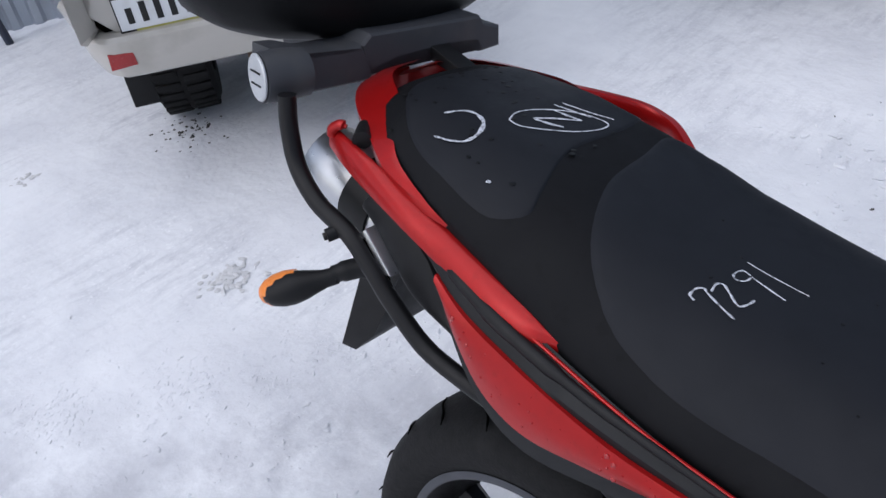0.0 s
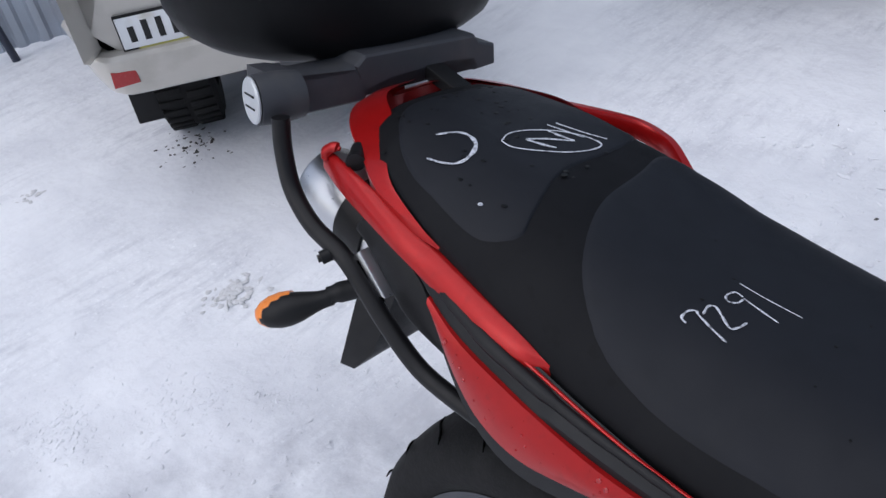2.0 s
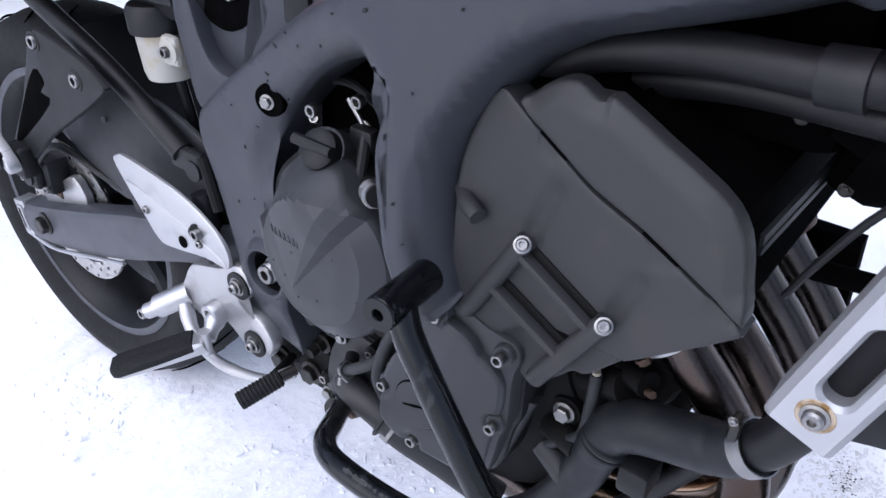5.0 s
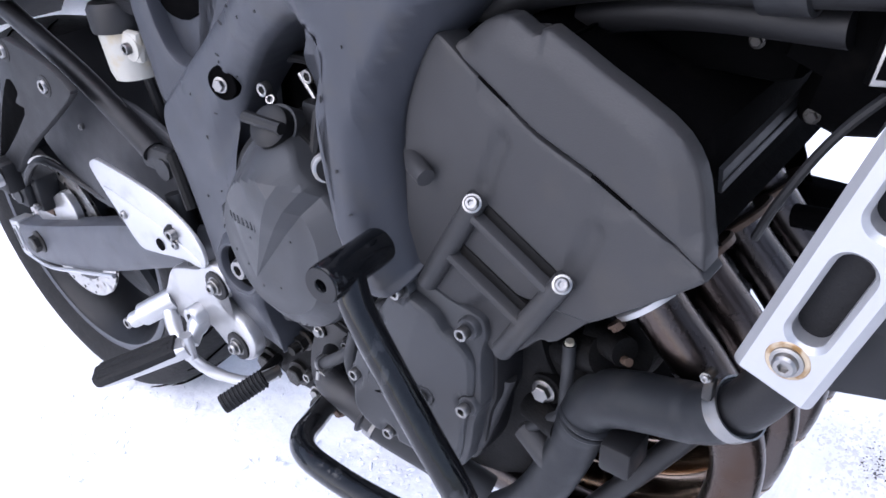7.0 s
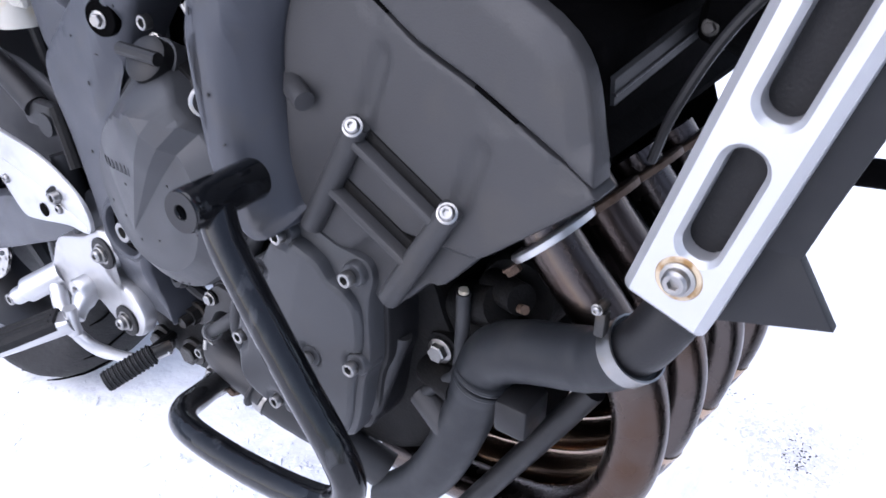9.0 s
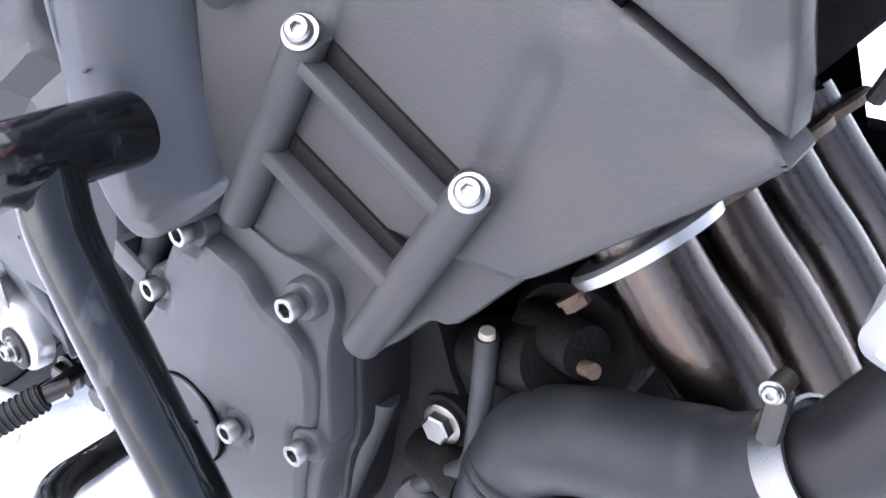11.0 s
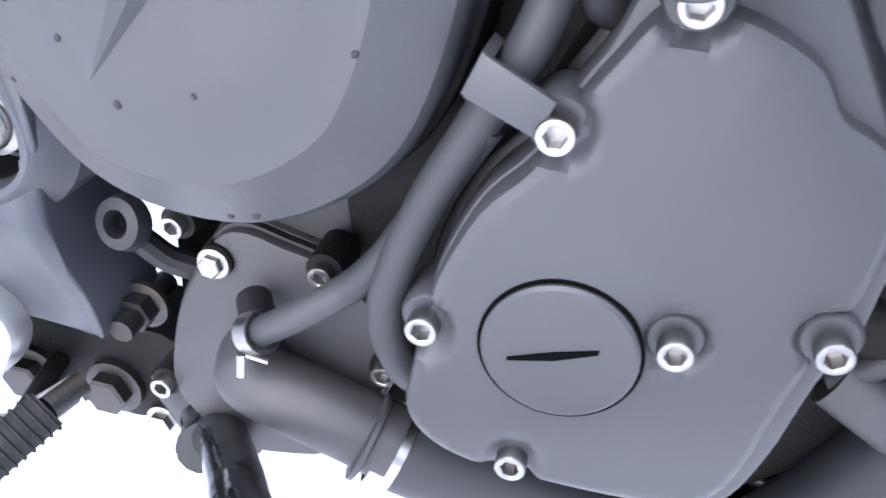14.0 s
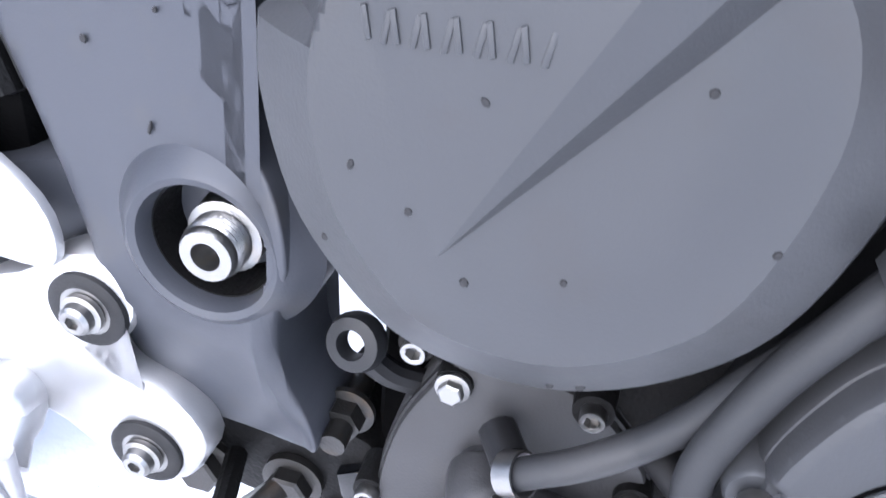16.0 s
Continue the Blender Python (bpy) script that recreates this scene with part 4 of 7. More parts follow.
for x, z, y in COVER_BOLTS:
    part("bolt_boss", lathe([(0.0, 0), (0.0102, 0), (0.0098, 0.0185), (0.0086, 0.0202), (0.0, 0.0202)], (x, y + 0.0245, z), (0, -1, 0), 24), M_COVER, cov)
    placed("socket_bolt", SOCKET, cov, (x, y, z), 0.0058, turn=x * 40)
cap = part("inspection_cap", lathe([(0.0, 0.0), (0.0258, 0.0), (0.0258, 0.0026), (0.0245, 0.0036), (0, 0.0040)], (0.7962, -0.1795, 0.1460), (0, -1, 0), 48), M_COVER, cov, "round slotted inspection cap")
part("cap_groove", lathe([(0.0259, 0.0), (0.0272, 0.0), (0.0272, 0.0012), (0.0259, 0.0012)], (0.7962, -0.1798, 0.1460), (0, -1, 0), 48, closed=True), M_VOID, cov)
# slot is a black inlay that stands for the shade in it
part("cap_slot", plate([(0.7800, 0.1402), (0.7950, 0.1440), (0.8085, 0.1500), (0.8085, 0.1514), (0.7945, 0.1472), (0.7800, 0.1412)], -0.1842, -0.182, 0.0002), M_VOID, cap)

# clutch cover
cb = loop([(0.585, 0.273), (0.584, 0.247), (0.593, 0.213), (0.609, 0.189), (0.629, 0.171), (0.655, 0.163), (0.686, 0.164), (0.716, 0.178), (0.740, 0.203), (0.753, 0.243), (0.754, 0.28), (0.740, 0.312), (0.708, 0.336), (0.690, 0.350), (0.666, 0.358), (0.640, 0.352), (0.620, 0.336), (0.600, 0.316), (0.589, 0.296)], 4)
clutch_near = edge_dist(cb)
APEX = (0.6445, 0.2150)


def clutch_y(x, z):
    """The cover's face: a broad slanted rim, a wedge that rises from its point to the upper edge, and a slope up to the filler."""
    d = clutch_near(x, z)
    y = -0.1700 - 0.0050 * min(1.0, d / 0.003) - 0.0135 * max(0.0, min(1.0, (d - 0.003) / 0.020)) - 0.0030 * ease((d - 0.023) / 0.03)
    r, a = math.hypot(x - APEX[0], z - APEX[1]), math.degrees(math.atan2(z - APEX[1], x - APEX[0]))
    crest = 0.0150 * min(1.0, r / 0.105)
    if 50.5 < a <= 64.0:
        y -= crest * ((a - 50.5) / 5.5 * 0.72 if a < 56 else 0.72 + 0.28 * (a - 56) / 8)
    elif 64.0 < a < 150:
        y -= crest * max(0.0, 1 - (a - 64.0) / 46.0)
    above = math.hypot(x - 0.688, z - 0.247) - 0.083
    if z > 0.27 and x < 0.735:
        y += 0.85 * max(0.0, above) + 0.003 * ease(above / 0.003)
    return min(y, -0.150)


clutch = part("clutch_cover", plate(cb, clutch_y, -0.12, 0.0015, ((0.003, 0), (0.023, 0)), (), 0.0045, ((*APEX, APEX[0] + math.cos(radians(50.5)), APEX[1] + math.sin(radians(50.5))), (*APEX, APEX[0] + math.cos(radians(56)), APEX[1] + math.sin(radians(56))), (*APEX, APEX[0] + math.cos(radians(64)), APEX[1] + math.sin(radians(64))))), M_COVER, bike, "round grey clutch cover with a wedge ridge", 16)
part("clutch_rim", plate(inset(cb, -0.003), -0.150, -0.11, 0.002), M_ENGINE_SHADE, clutch)
bar = finish(plate([(0.0, 0.0), (0.0016, 0.0), (0.0030, 0.0080), (0.0014, 0.0080)], -0.0007, 0.0008, 0.0003), "brand_bar", M_COVER)
for i in range(12):
    x, z = 0.6220 + i * 0.0039, 0.2708 + i * 0.0004
    placed("brand_bar", bar, clutch, (x, clutch_y(x + 0.0015, z + 0.004) + 0.0002, z), turn=0.0 if i % 2 else -0.38)
rng = random.Random(21)
for x, z in ((0.619, 0.2368), (0.636, 0.2274), (0.653, 0.2095), (0.679, 0.2167), (0.7022, 0.2734), (0.6535, 0.2635), (0.690, 0.172), (0.681, 0.170), (0.609, 0.207), (0.727, 0.236)):
    placed("paint_chip", chip, clutch, (x, clutch_y(x, z) - 0.0002, z), (rng.uniform(0.0010, 0.0016), 0.002, rng.uniform(0.0013, 0.0021)), turn=rng.uniform(-0.9, 0.9))
capo = part("oil_filler_cap", join(lathe([(0.0, 0), (0.019, 0), (0.02, 0.003), (0.019, 0.016), (0.014, 0.019), (0, 0.019)], (0.661, -0.152, 0.353), (0.1, -0.8, 0.6), 28), tube([(0.640, -0.170, 0.368), (0.684, -0.168, 0.366)], 0.0055, 10)), M_BLACK, bike, "black oil filler cap")
part("filler_neck", lathe([(0.0, 0), (0.026, 0), (0.024, 0.022), (0.019, 0.024), (0, 0.024)], (0.658, -0.138, 0.341), (0.05, -0.8, 0.6), 28), M_COVER, clutch)
for x, y, z in ((0.630, -0.135, 0.380), (0.672, -0.118, 0.395), (0.70, -0.112, 0.386)):
    placed("bolt", SOCKET, clutch, (x, y, z), 0.0065)
# clutch release lever, cable and banjo next to the cap
lev = part("clutch_lever", join(block(0.672, 0.70, -0.135, -0.12, 0.352, 0.378, 0.005), tube([(0.69, -0.13, 0.37), (0.70, -0.15, 0.335), (0.706, -0.155, 0.31)], 0.006, 10, n=5)), M_BLACK, bike)
part("sender_plug", tube([(0.708, -0.148, 0.334), (0.740, -0.172, 0.345)], 0.0098, 16), M_BLACK, bike)
for k in range(4):
    part("sender_thread", lathe([(0.0095, 0), (0.0115, 0.001), (0.0115, 0.003), (0.0095, 0.004)], (0.722 + k * 0.0036, -0.1600 - k * 0.0028, 0.3390 + k * 0.0012), (0.78, -0.52, 0.3), 20), M_STEEL, lev)
part("wire", tube([(0.66, -0.12, 0.395), (0.684, -0.125, 0.37), (0.69, -0.135, 0.33), (0.712, -0.14, 0.31)], 0.0022, 8, n=6), M_STEEL, lev)
part("wire_connector", block(0.712, 0.738, -0.126, -0.112, 0.346, 0.360, 0.002), M_RESV, lev, "pale plastic wire connector")
for x, z, r in ((0.7275, 0.396, 0.006), (0.672, 0.368, 0.0055), (0.607, 0.357, 0.005)):
    placed("bolt", SOCKET, lev, (x, -0.112, z), r, (0.3, -0.8, 0.5))
part("clutch_cable", tube([(0.60, -0.09, 0.39), (0.65, -0.1, 0.40), (0.70, -0.11, 0.39), (0.73, -0.11, 0.41)], 0.005, 10, n=6), M_BLACK, lev)

# water pump with its elbow
wp = [(0.643, 0.1215), (0.6335, 0.1052), (0.6207, 0.0777), (0.6136, 0.0406), (0.6182, 0.0206), (0.6433, -0.0010), (0.672, 0.0), (0.7006, 0.0117), (0.7174, 0.0463), (0.7279, 0.0759), (0.7181, 0.0968), (0.6971, 0.1166), (0.6737, 0.1233), (0.6552, 0.1270)]
mid = Vector((0.668, 0.065))
grown = lambda k: loop([tuple(mid + (Vector(p) - mid) * k) for p in wp], 4)
pump = part("water_pump_cover", plate(grown(1.0), -0.1215, -0.1150, 0.003), M_ENGINE, bike, "dark grey water pump cover")
part("pump_gasket", plate(grown(1.03), -0.1165, -0.1125, 0.0008), M_BLACK, pump)
part("pump_flange", plate(grown(1.05), -0.1130, -0.075, 0.003), M_ENGINE, pump)
part("pump_elbow", tube([(0.662, -0.116, 0.068), (0.662, -0.132, 0.067), (0.668, -0.139, 0.064), (0.688, -0.141, 0.060), (0.712, -0.141, 0.053), (0.734, -0.140, 0.045)], [0.013, 0.0155, 0.0166, 0.0170, 0.0172, 0.0175], 24, n=6), M_ENGINE, pump)
part("elbow_bead", lathe([(0.0188, -0.002), (0.0208, -0.001), (0.0208, 0.001), (0.0188, 0.002)], (0.722, -0.142, 0.0485), (0.93, 0.05, -0.36), 28), M_ENGINE, pump)
part("pump_nipple", tube([(0.664, -0.13, 0.10), (0.672, -0.143, 0.098)], 0.008, 14), M_BLACK, pump)
for x, y, z, mesh, s in ((0.6430, -0.1250, 0.1105, FLANGE, 0.0055), (0.6090, -0.1210, 0.0290, SOCKET, 0.0058), (0.7235, -0.1270, 0.0735, SOCKET, 0.0055), (0.6490, -0.1180, -0.0050, RUSTY, 0.0060), (0.6260, -0.1240, 0.1260, SOCKET, 0.0055), (0.6985, -0.1380, 0.1265, SOCKET, 0.0050)):
    # bosses in the shade-darkened copy of the engine grey
    part("bolt_boss", lathe([(0.0, 0), (0.0088, 0), (0.008, 0.02), (0, 0.02)], (x, y + 0.0215, z), (0, -1, 0), 20), M_ENGINE_SHADE, pump)
    placed("pump_bolt", mesh, pump, (x, y, z), s, turn=z * 30)
spring = part("hose_spring_clip", join(lathe([(0.0082, 0), (0.0092, 0), (0.0092, 0.009), (0.0082, 0.009)], (0.672, -0.15, 0.098), (0.72, -0.3, 0.5), 20, closed=True), tube([(0.671, -0.157, 0.092), (0.672, -0.16, 0.083)], 0.0024, 8), tube([(0.673, -0.157, 0.092), (0.683, -0.158, 0.092)], 0.0012, 6)), M_STEEL, pump)
part("lower_hose", tube([(0.728, -0.138, 0.042), (0.752, -0.135, 0.034), (0.80, -0.125, 0.018), (0.85, -0.11, -0.01)], 0.0185, 20, n=6), M_HOSE, bike, "rubber coolant hose")
part("hose_clamp", lathe([(0.0188, 0), (0.0196, 0), (0.0196, 0.011), (0.0188, 0.011)], (0.726, -0.138, 0.043), (0.93, 0.05, -0.36), 28, closed=True), M_STEEL, bike)
# slim hoses between pump, bracket and head
part("vent_hose", tube([(0.676, -0.152, 0.101), (0.70, -0.156, 0.121), (0.724, -0.155, 0.144), (0.742, -0.158, 0.175), (0.762, -0.166, 0.214)], 0.0064, 14, n=6), M_HOSE, bike, "slim grey rubber hose")
part("vent_hose", tube([(0.752, -0.152, 0.092), (0.739, -0.163, 0.112), (0.733, -0.166, 0.14), (0.744, -0.166, 0.18), (0.76, -0.167, 0.215), (0.774, -0.166, 0.246), (0.782, -0.15, 0.29), (0.78, -0.13, 0.34)], 0.0068, 14, n=6), M_HOSE, bike, "slim grey rubber hose")
part("vent_hose", tube([(0.80, -0.14, 0.245), (0.789, -0.155, 0.252), (0.789, -0.158, 0.266), (0.80, -0.15, 0.283), (0.81, -0.14, 0.31)], 0.0066, 14, n=6), M_HOSE, bike)
part("hose_bracket", join(plate([(0.762, 0.240), (0.783, 0.230), (0.779, 0.218), (0.757, 0.227)], -0.184, -0.1815, 0.0008), plate([(0.756, 0.228), (0.761, 0.241), (0.764, 0.239), (0.759, 0.226)], -0.1838, -0.165, 0.0008)), M_COVER, bike, "grey sheet metal hose bracket")
part("stub_hose", tube([(0.725, -0.13, 0.11), (0.745, -0.15, 0.105)], 0.008, 12), M_BLACK, bike)

# fasteners and small parts below the pivot
foot = part("stand_bracket", join(plate(loop([(0.49, 0.03), (0.56, 0.035), (0.60, 0.03), (0.61, -0.005), (0.585, -0.03), (0.53, -0.03), (0.495, -0.01)], 3), -0.093, -0.05, 0.005), tube([(0.53, -0.1, 0.005), (0.545, -0.15, 0.01)], 0.006, 10)), M_ENGINE_SHADE, bike)
for x, y, z in ((0.5120, -0.1000, -0.0070), (0.5600, -0.0960, -0.0075)):
    placed("hex_bolt", FLANGE_DARK, foot, (x, y, z), 0.0125)
placed("flange_bolt", FLANGE, foot, (0.5870, -0.0950, -0.0260), 0.0075)
stud = part("engine_mount_stud", join(tube([(0.5925, -0.085, 0.064), (0.5930, -0.128, 0.062)], 0.0062, 12), skin([[(0.5925 + a, -0.108 + b, 0.063 + c) for a, b, c in r] for r in (circle(0.013, 0.004), circle(0.013, 0.001), hexagon(0.0095, 0), hexagon(0.0095, -0.009))])), M_BOLTDARK, bike)
part("bearing_ring", lathe([(0.0058, 0), (0.0125, 0), (0.013, 0.003), (0.0115, 0.008), (0.0065, 0.009), (0.0058, 0.006)], (0.6020, -0.1220, 0.1210), (-0.15, -0.9, 0.3), 28, closed=True), M_GREYPLASTIC, bike, "grey plastic cable ring")
part("ring_stem", tube([(0.604, -0.118, 0.110), (0.614, -0.112, 0.098), (0.632, -0.104, 0.09)], 0.0065, 10, n=4), M_BLACK, bike)

# rider footrest, heel plate, brake pedal
brk = part("footrest_bracket", plate(loop([(0.39, 0.10), (0.372, 0.072), (0.362, 0.05), (0.375, 0.03), (0.40, 0.022), (0.425, 0.03), (0.45, 0.038), (0.475, 0.022), (0.50, 0.012), (0.522, 0.018), (0.535, 0.045), (0.522, 0.068), (0.50, 0.078), (0.484, 0.088), (0.498, 0.098), (0.506, 0.118), (0.494, 0.136), (0.475, 0.138), (0.45, 0.122), (0.42, 0.112)], 3), -0.134, -0.118, 0.005), M_ALU, bike, "silver cast footrest bracket")
hp = loop([(0.268, 0.209), (0.278, 0.219), (0.294, 0.222), (0.345, 0.216), (0.40, 0.206), (0.445, 0.187), (0.472, 0.165), (0.4775, 0.142), (0.468, 0.131), (0.433, 0.131), (0.365, 0.118), (0.338, 0.120), (0.308, 0.155), (0.283, 0.185)], 3)
heelp = part("heel_plate", plate(hp, -0.139, -0.134, 0.0018), M_SILVERPLATE, brk, "flat silver heel guard plate")
part("plate_rim", plate(loop([(0.290, 0.183), (0.305, 0.187), (0.39, 0.168), (0.466, 0.142), (0.462, 0.133), (0.433, 0.133), (0.366, 0.121), (0.340, 0.124), (0.312, 0.156)], 3), -0.1402, -0.1385, 0.0008), M_SILVERPLATE, heelp)
for x, z in ((0.326, 0.1587), (0.427, 0.1500)):
    placed("rivet", DOME, heelp, (x, -0.139, z), 0.0055)
# black disc in place of a drilled hole and its shade
part("plate_hole", lathe([(0, 0), (0.008, 0), (0.008, 0.001), (0, 0.001)], (0.394, -0.1405, 0.1394), (0, -1, 0), 20), M_VOID, heelp)
for x, z, y in ((0.484, 0.112, -0.135), (0.503, 0.033, -0.135)):
    placed("rubber_washer", BLACKRING, brk, (x, y, z), 0.0115)
    placed("washer", WASHER, brk, (x, y - 0.0005, z), 0.0072)
    placed("dome_bolt", DOME, brk, (x, y - 0.004, z), 0.0075)
part("peg_clevis", join(tube([(0.448, -0.164, 0.030), (0.440, -0.142, 0.044), (0.436, -0.126, 0.050)], [0.010, 0.013, 0.015], 18, n=4), lathe([(0.0075, 0.0), (0.0150, 0.0), (0.0155, 0.003), (0.0150, 0.018), (0.0135, 0.020), (0.0075, 0.020)], (0.4365, -0.130, 0.052), (0, -1, 0), 28, closed=True), tube([(0.452, -0.170, 0.048), (0.452, -0.170, 0.014)], 0.0075, 14)), M_ALU, brk)
part("clevis_bore", lathe([(0, 0), (0.0076, 0), (0.0076, 0.014), (0, 0.014)], (0.4365, -0.130, 0.052), (0, -1, 0), 20), M_BOLTDARK, brk)
part("pedal_pivot", join(tube([(0.335, -0.155, 0.02), (0.372, -0.125, 0.045)], 0.016, 18), tube([(0.318, -0.162, 0.008), (0.34, -0.15, 0.022)], 0.011, 16)), M_ALU, brk)
placed("pivot_screw", SOCKET, brk, (0.316, -0.166, 0.007), 0.0075)
peg_dir = Vector((0.382, -0.250, 0.000)) - Vector((0.452, -0.172, 0.034))
pg0 = Vector((0.452, -0.172, 0.034))
sidep = peg_dir.normalized().cross(Vector((0, 0, 1))).normalized()
upp = sidep.cross(peg_dir.normalized())
rings = []
for k, (t, w, h0, h1) in enumerate(((0.0, 0.011, -0.012, 0.004), (0.08, 0.015, -0.011, 0.008), (0.5, 0.017, -0.009, 0.009), (0.94, 0.016, -0.007, 0.008), (1.03, 0.012, -0.005, 0.005))):
    c = pg0 + peg_dir * t
    rings.append([c + sidep * u + upp * v for u, v in ((-w, h0 * 0.5), (-w * 0.7, h0), (w * 0.7, h0), (w, h0 * 0.5), (w, h1 * 0.5), (w * 0.75, h1), (-w * 0.75, h1), (-w, h1 * 0.5))])
peg = part("footrest", skin(rings), M_ALU, bike, "alloy footrest with black rubber pad")
rings = []
for t, w in ((0.1, 0.0165), (0.5, 0.0185), (0.97, 0.0175), (1.04, 0.014)):
    c = pg0 + peg_dir * t + upp * 0.003
    rings.append([c + sidep * u + upp * v for u, v in ((-w, -0.002), (w, -0.002), (w, 0.006), (w * 0.8, 0.010), (-w * 0.8, 0.010), (-w, 0.006))])
pad = part("rubber_pad", skin(rings), M_RUBBER, peg)
for u in (-0.5, 0.0, 0.5):
    part("pad_rib", tube([pg0 + peg_dir * 0.14 + sidep * (u * 0.024) + upp * 0.0125, pg0 + peg_dir * 0.98 + sidep * (u * 0.026) + upp * 0.0125], 0.0022, 8), M_RUBBER, pad)
ped = part("brake_pedal", join(tube([(0.365, -0.135, 0.036), (0.40, -0.15, 0.0), (0.45, -0.155, -0.012), (0.51, -0.152, -0.004), (0.555, -0.148, 0.012)], [0.01, 0.009, 0.0075, 0.0065, 0.006], 12, n=6), tube([(0.55, -0.147, 0.012), (0.565, -0.13, 0.02)], 0.008, 12)), M_ALU, bike, "silver brake pedal arm")
rub = part("pedal_rubber", tube([(0.560, -0.147, 0.020), (0.537, -0.193, 0.0)], [0.0105, 0.0112], 18), M_RUBBER, ped, "ribbed black pedal rubber")
for k in range(11):
    c = Vector((0.559, -0.149, 0.019)).lerp(Vector((0.5385, -0.190, 0.0015)), k / 10)
    part("rubber_rib", lathe([(0.010, -0.0014), (0.0120, -0.0006), (0.0120, 0.0006), (0.010, 0.0014)], c, (-0.41, -0.82, -0.36), 18), M_RUBBER, rub)
part("pedal_stem", tube([(0.566, -0.128, 0.022), (0.560, -0.147, 0.020)], 0.0068, 12), M_BOLTDARK, ped)
part("brake_switch_rod", tube([(0.43, -0.11, 0.20), (0.418, -0.115, 0.235), (0.40, -0.12, 0.26)], 0.006, 10), M_BOLTDARK, bike)
mc = part("rear_master_cylinder", join(tube([(0.43, -0.115, 0.10), (0.405, -0.112, 0.20)], 0.014, 14), tube([(0.415, -0.125, 0.165), (0.425, -0.14, 0.165)], 0.011, 14)), M_GREYPLASTIC, bike)
placed("bolt", SOCKET, mc, (0.428, -0.142, 0.165), 0.007)
part("shock_linkage", join(block(0.40, 0.44, -0.10, -0.07, 0.14, 0.25, 0.01), tube([(0.43, -0.12, 0.26), (0.455, -0.125, 0.2)], 0.008, 10)), M_ENGINE_SHADE, bike)


# ---- crash bar ----
crash = part("crash_bar", tube([(0.826, -0.243, 0.315), (0.839, -0.2476, 0.290), (0.868, -0.2486, 0.245), (0.898, -0.2486, 0.200), (0.921, -0.2472, 0.163), (0.930, -0.245, 0.135), (0.920, -0.2425, 0.108), (0.885, -0.240, 0.088), (0.806, -0.238, 0.074), (0.735, -0.232, 0.068), (0.700, -0.212, 0.058), (0.672, -0.172, 0.036), (0.643, -0.130, 0.010), (0.624, -0.112, -0.008), (0.612, -0.095, -0.016)], 0.0125, 18, n=7), M_BLACKGLOSS, bike, "chipped black tubular crash bar")
part("mount_sleeve", lathe([(0.005, 0.0), (0.0142, 0.0), (0.0148, 0.002), (0.0148, 0.064), (0.0140, 0.066), (0.0075, 0.066), (0.005, 0.062)], (0.820, -0.202, 0.317), (0.08, -1, 0.03), 32, closed=True), M_BLACKGLOSS, crash)
part("sleeve_end_face", lathe([(0.0052, 0.0), (0.0138, 0.0), (0.0138, 0.0012), (0.0054, 0.0012)], (0.8253, -0.2675, 0.3190), (0.08, -1, 0.03), 32, closed=True), M_GREYPLASTIC, crash, "worn grey sleeve end")
part("sleeve_bore", lathe([(0, 0), (0.0053, 0), (0.0053, 0.002), (0, 0.002)], (0.8245, -0.258, 0.3188), (0.08, -1, 0.03), 20), M_VOID, crash)
part("lower_mount", join(tube([(0.632, -0.13, 0.0), (0.615, -0.08, -0.02)], 0.014, 14), plate(loop([(0.585, 0.01), (0.63, 0.015), (0.645, -0.02), (0.61, -0.035)], 3), -0.10, -0.09, 0.002)), M_BLACKGLOSS, crash)

# ---- cooling: radiator, guard, coolant pipe ----
pipe = part("coolant_pipe", tube([(1.081, -0.147, 0.256), (1.060, -0.142, 0.235), (1.0355, -0.137, 0.2225), (1.000, -0.132, 0.2085), (0.974, -0.128, 0.192), (0.961, -0.126, 0.168), (0.952, -0.123, 0.138), (0.943, -0.122, 0.108), (0.922, -0.121, 0.055), (0.896, -0.12, 0.012), (0.860, -0.118, -0.03)], [0.0205, 0.021, 0.022, 0.0225, 0.023, 0.0225, 0.0215, 0.0215, 0.0215, 0.021, 0.021], 24, n=6), M_PIPE, bike, "thick dark grey coolant pipe")
for k, (c, d) in enumerate((((0.9655, -0.1262, 0.172), (-0.25, 0.05, -0.95)), ((0.963, -0.1255, 0.165), (-0.25, 0.05, -0.95)))):
    part("pipe_bead", lathe([(0.0215, -0.003), (0.0245, -0.002), (0.0252, 0), (0.0245, 0.002), (0.0215, 0.003)], c, d, 32), M_PIPE, pipe)
part("pipe_lug", block(0.985, 1.012, -0.15, -0.115, 0.142, 0.17, 0.004), M_BLACK, pipe)
ht = part("radiator_hose", tube([(1.074, -0.146, 0.248), (1.088, -0.149, 0.266), (1.104, -0.148, 0.30), (1.115, -0.14, 0.34)], 0.0178, 22, n=6), M_BLACKTUBE, bike)
clamp = part("hose_clamp", lathe([(0.0206, 0), (0.0219, 0), (0.0219, 0.013), (0.0206, 0.013)], (1.0740, -0.1458, 0.2480), (0.66, -0.16, 0.73), 32, closed=True), M_STEEL, bike, "steel worm-drive hose clamp")
part("clamp_housing", join(block(1.0625, 1.0695, -0.173, -0.164, 0.272, 0.289, 0.002), tube([(1.066, -0.166, 0.293), (1.0645, -0.174, 0.2915)], 0.0034, 14)), M_BOLTDARK, clamp)
placed("clamp_screw", DOME, clamp, (1.0643, -0.174, 0.2915), 0.0028)

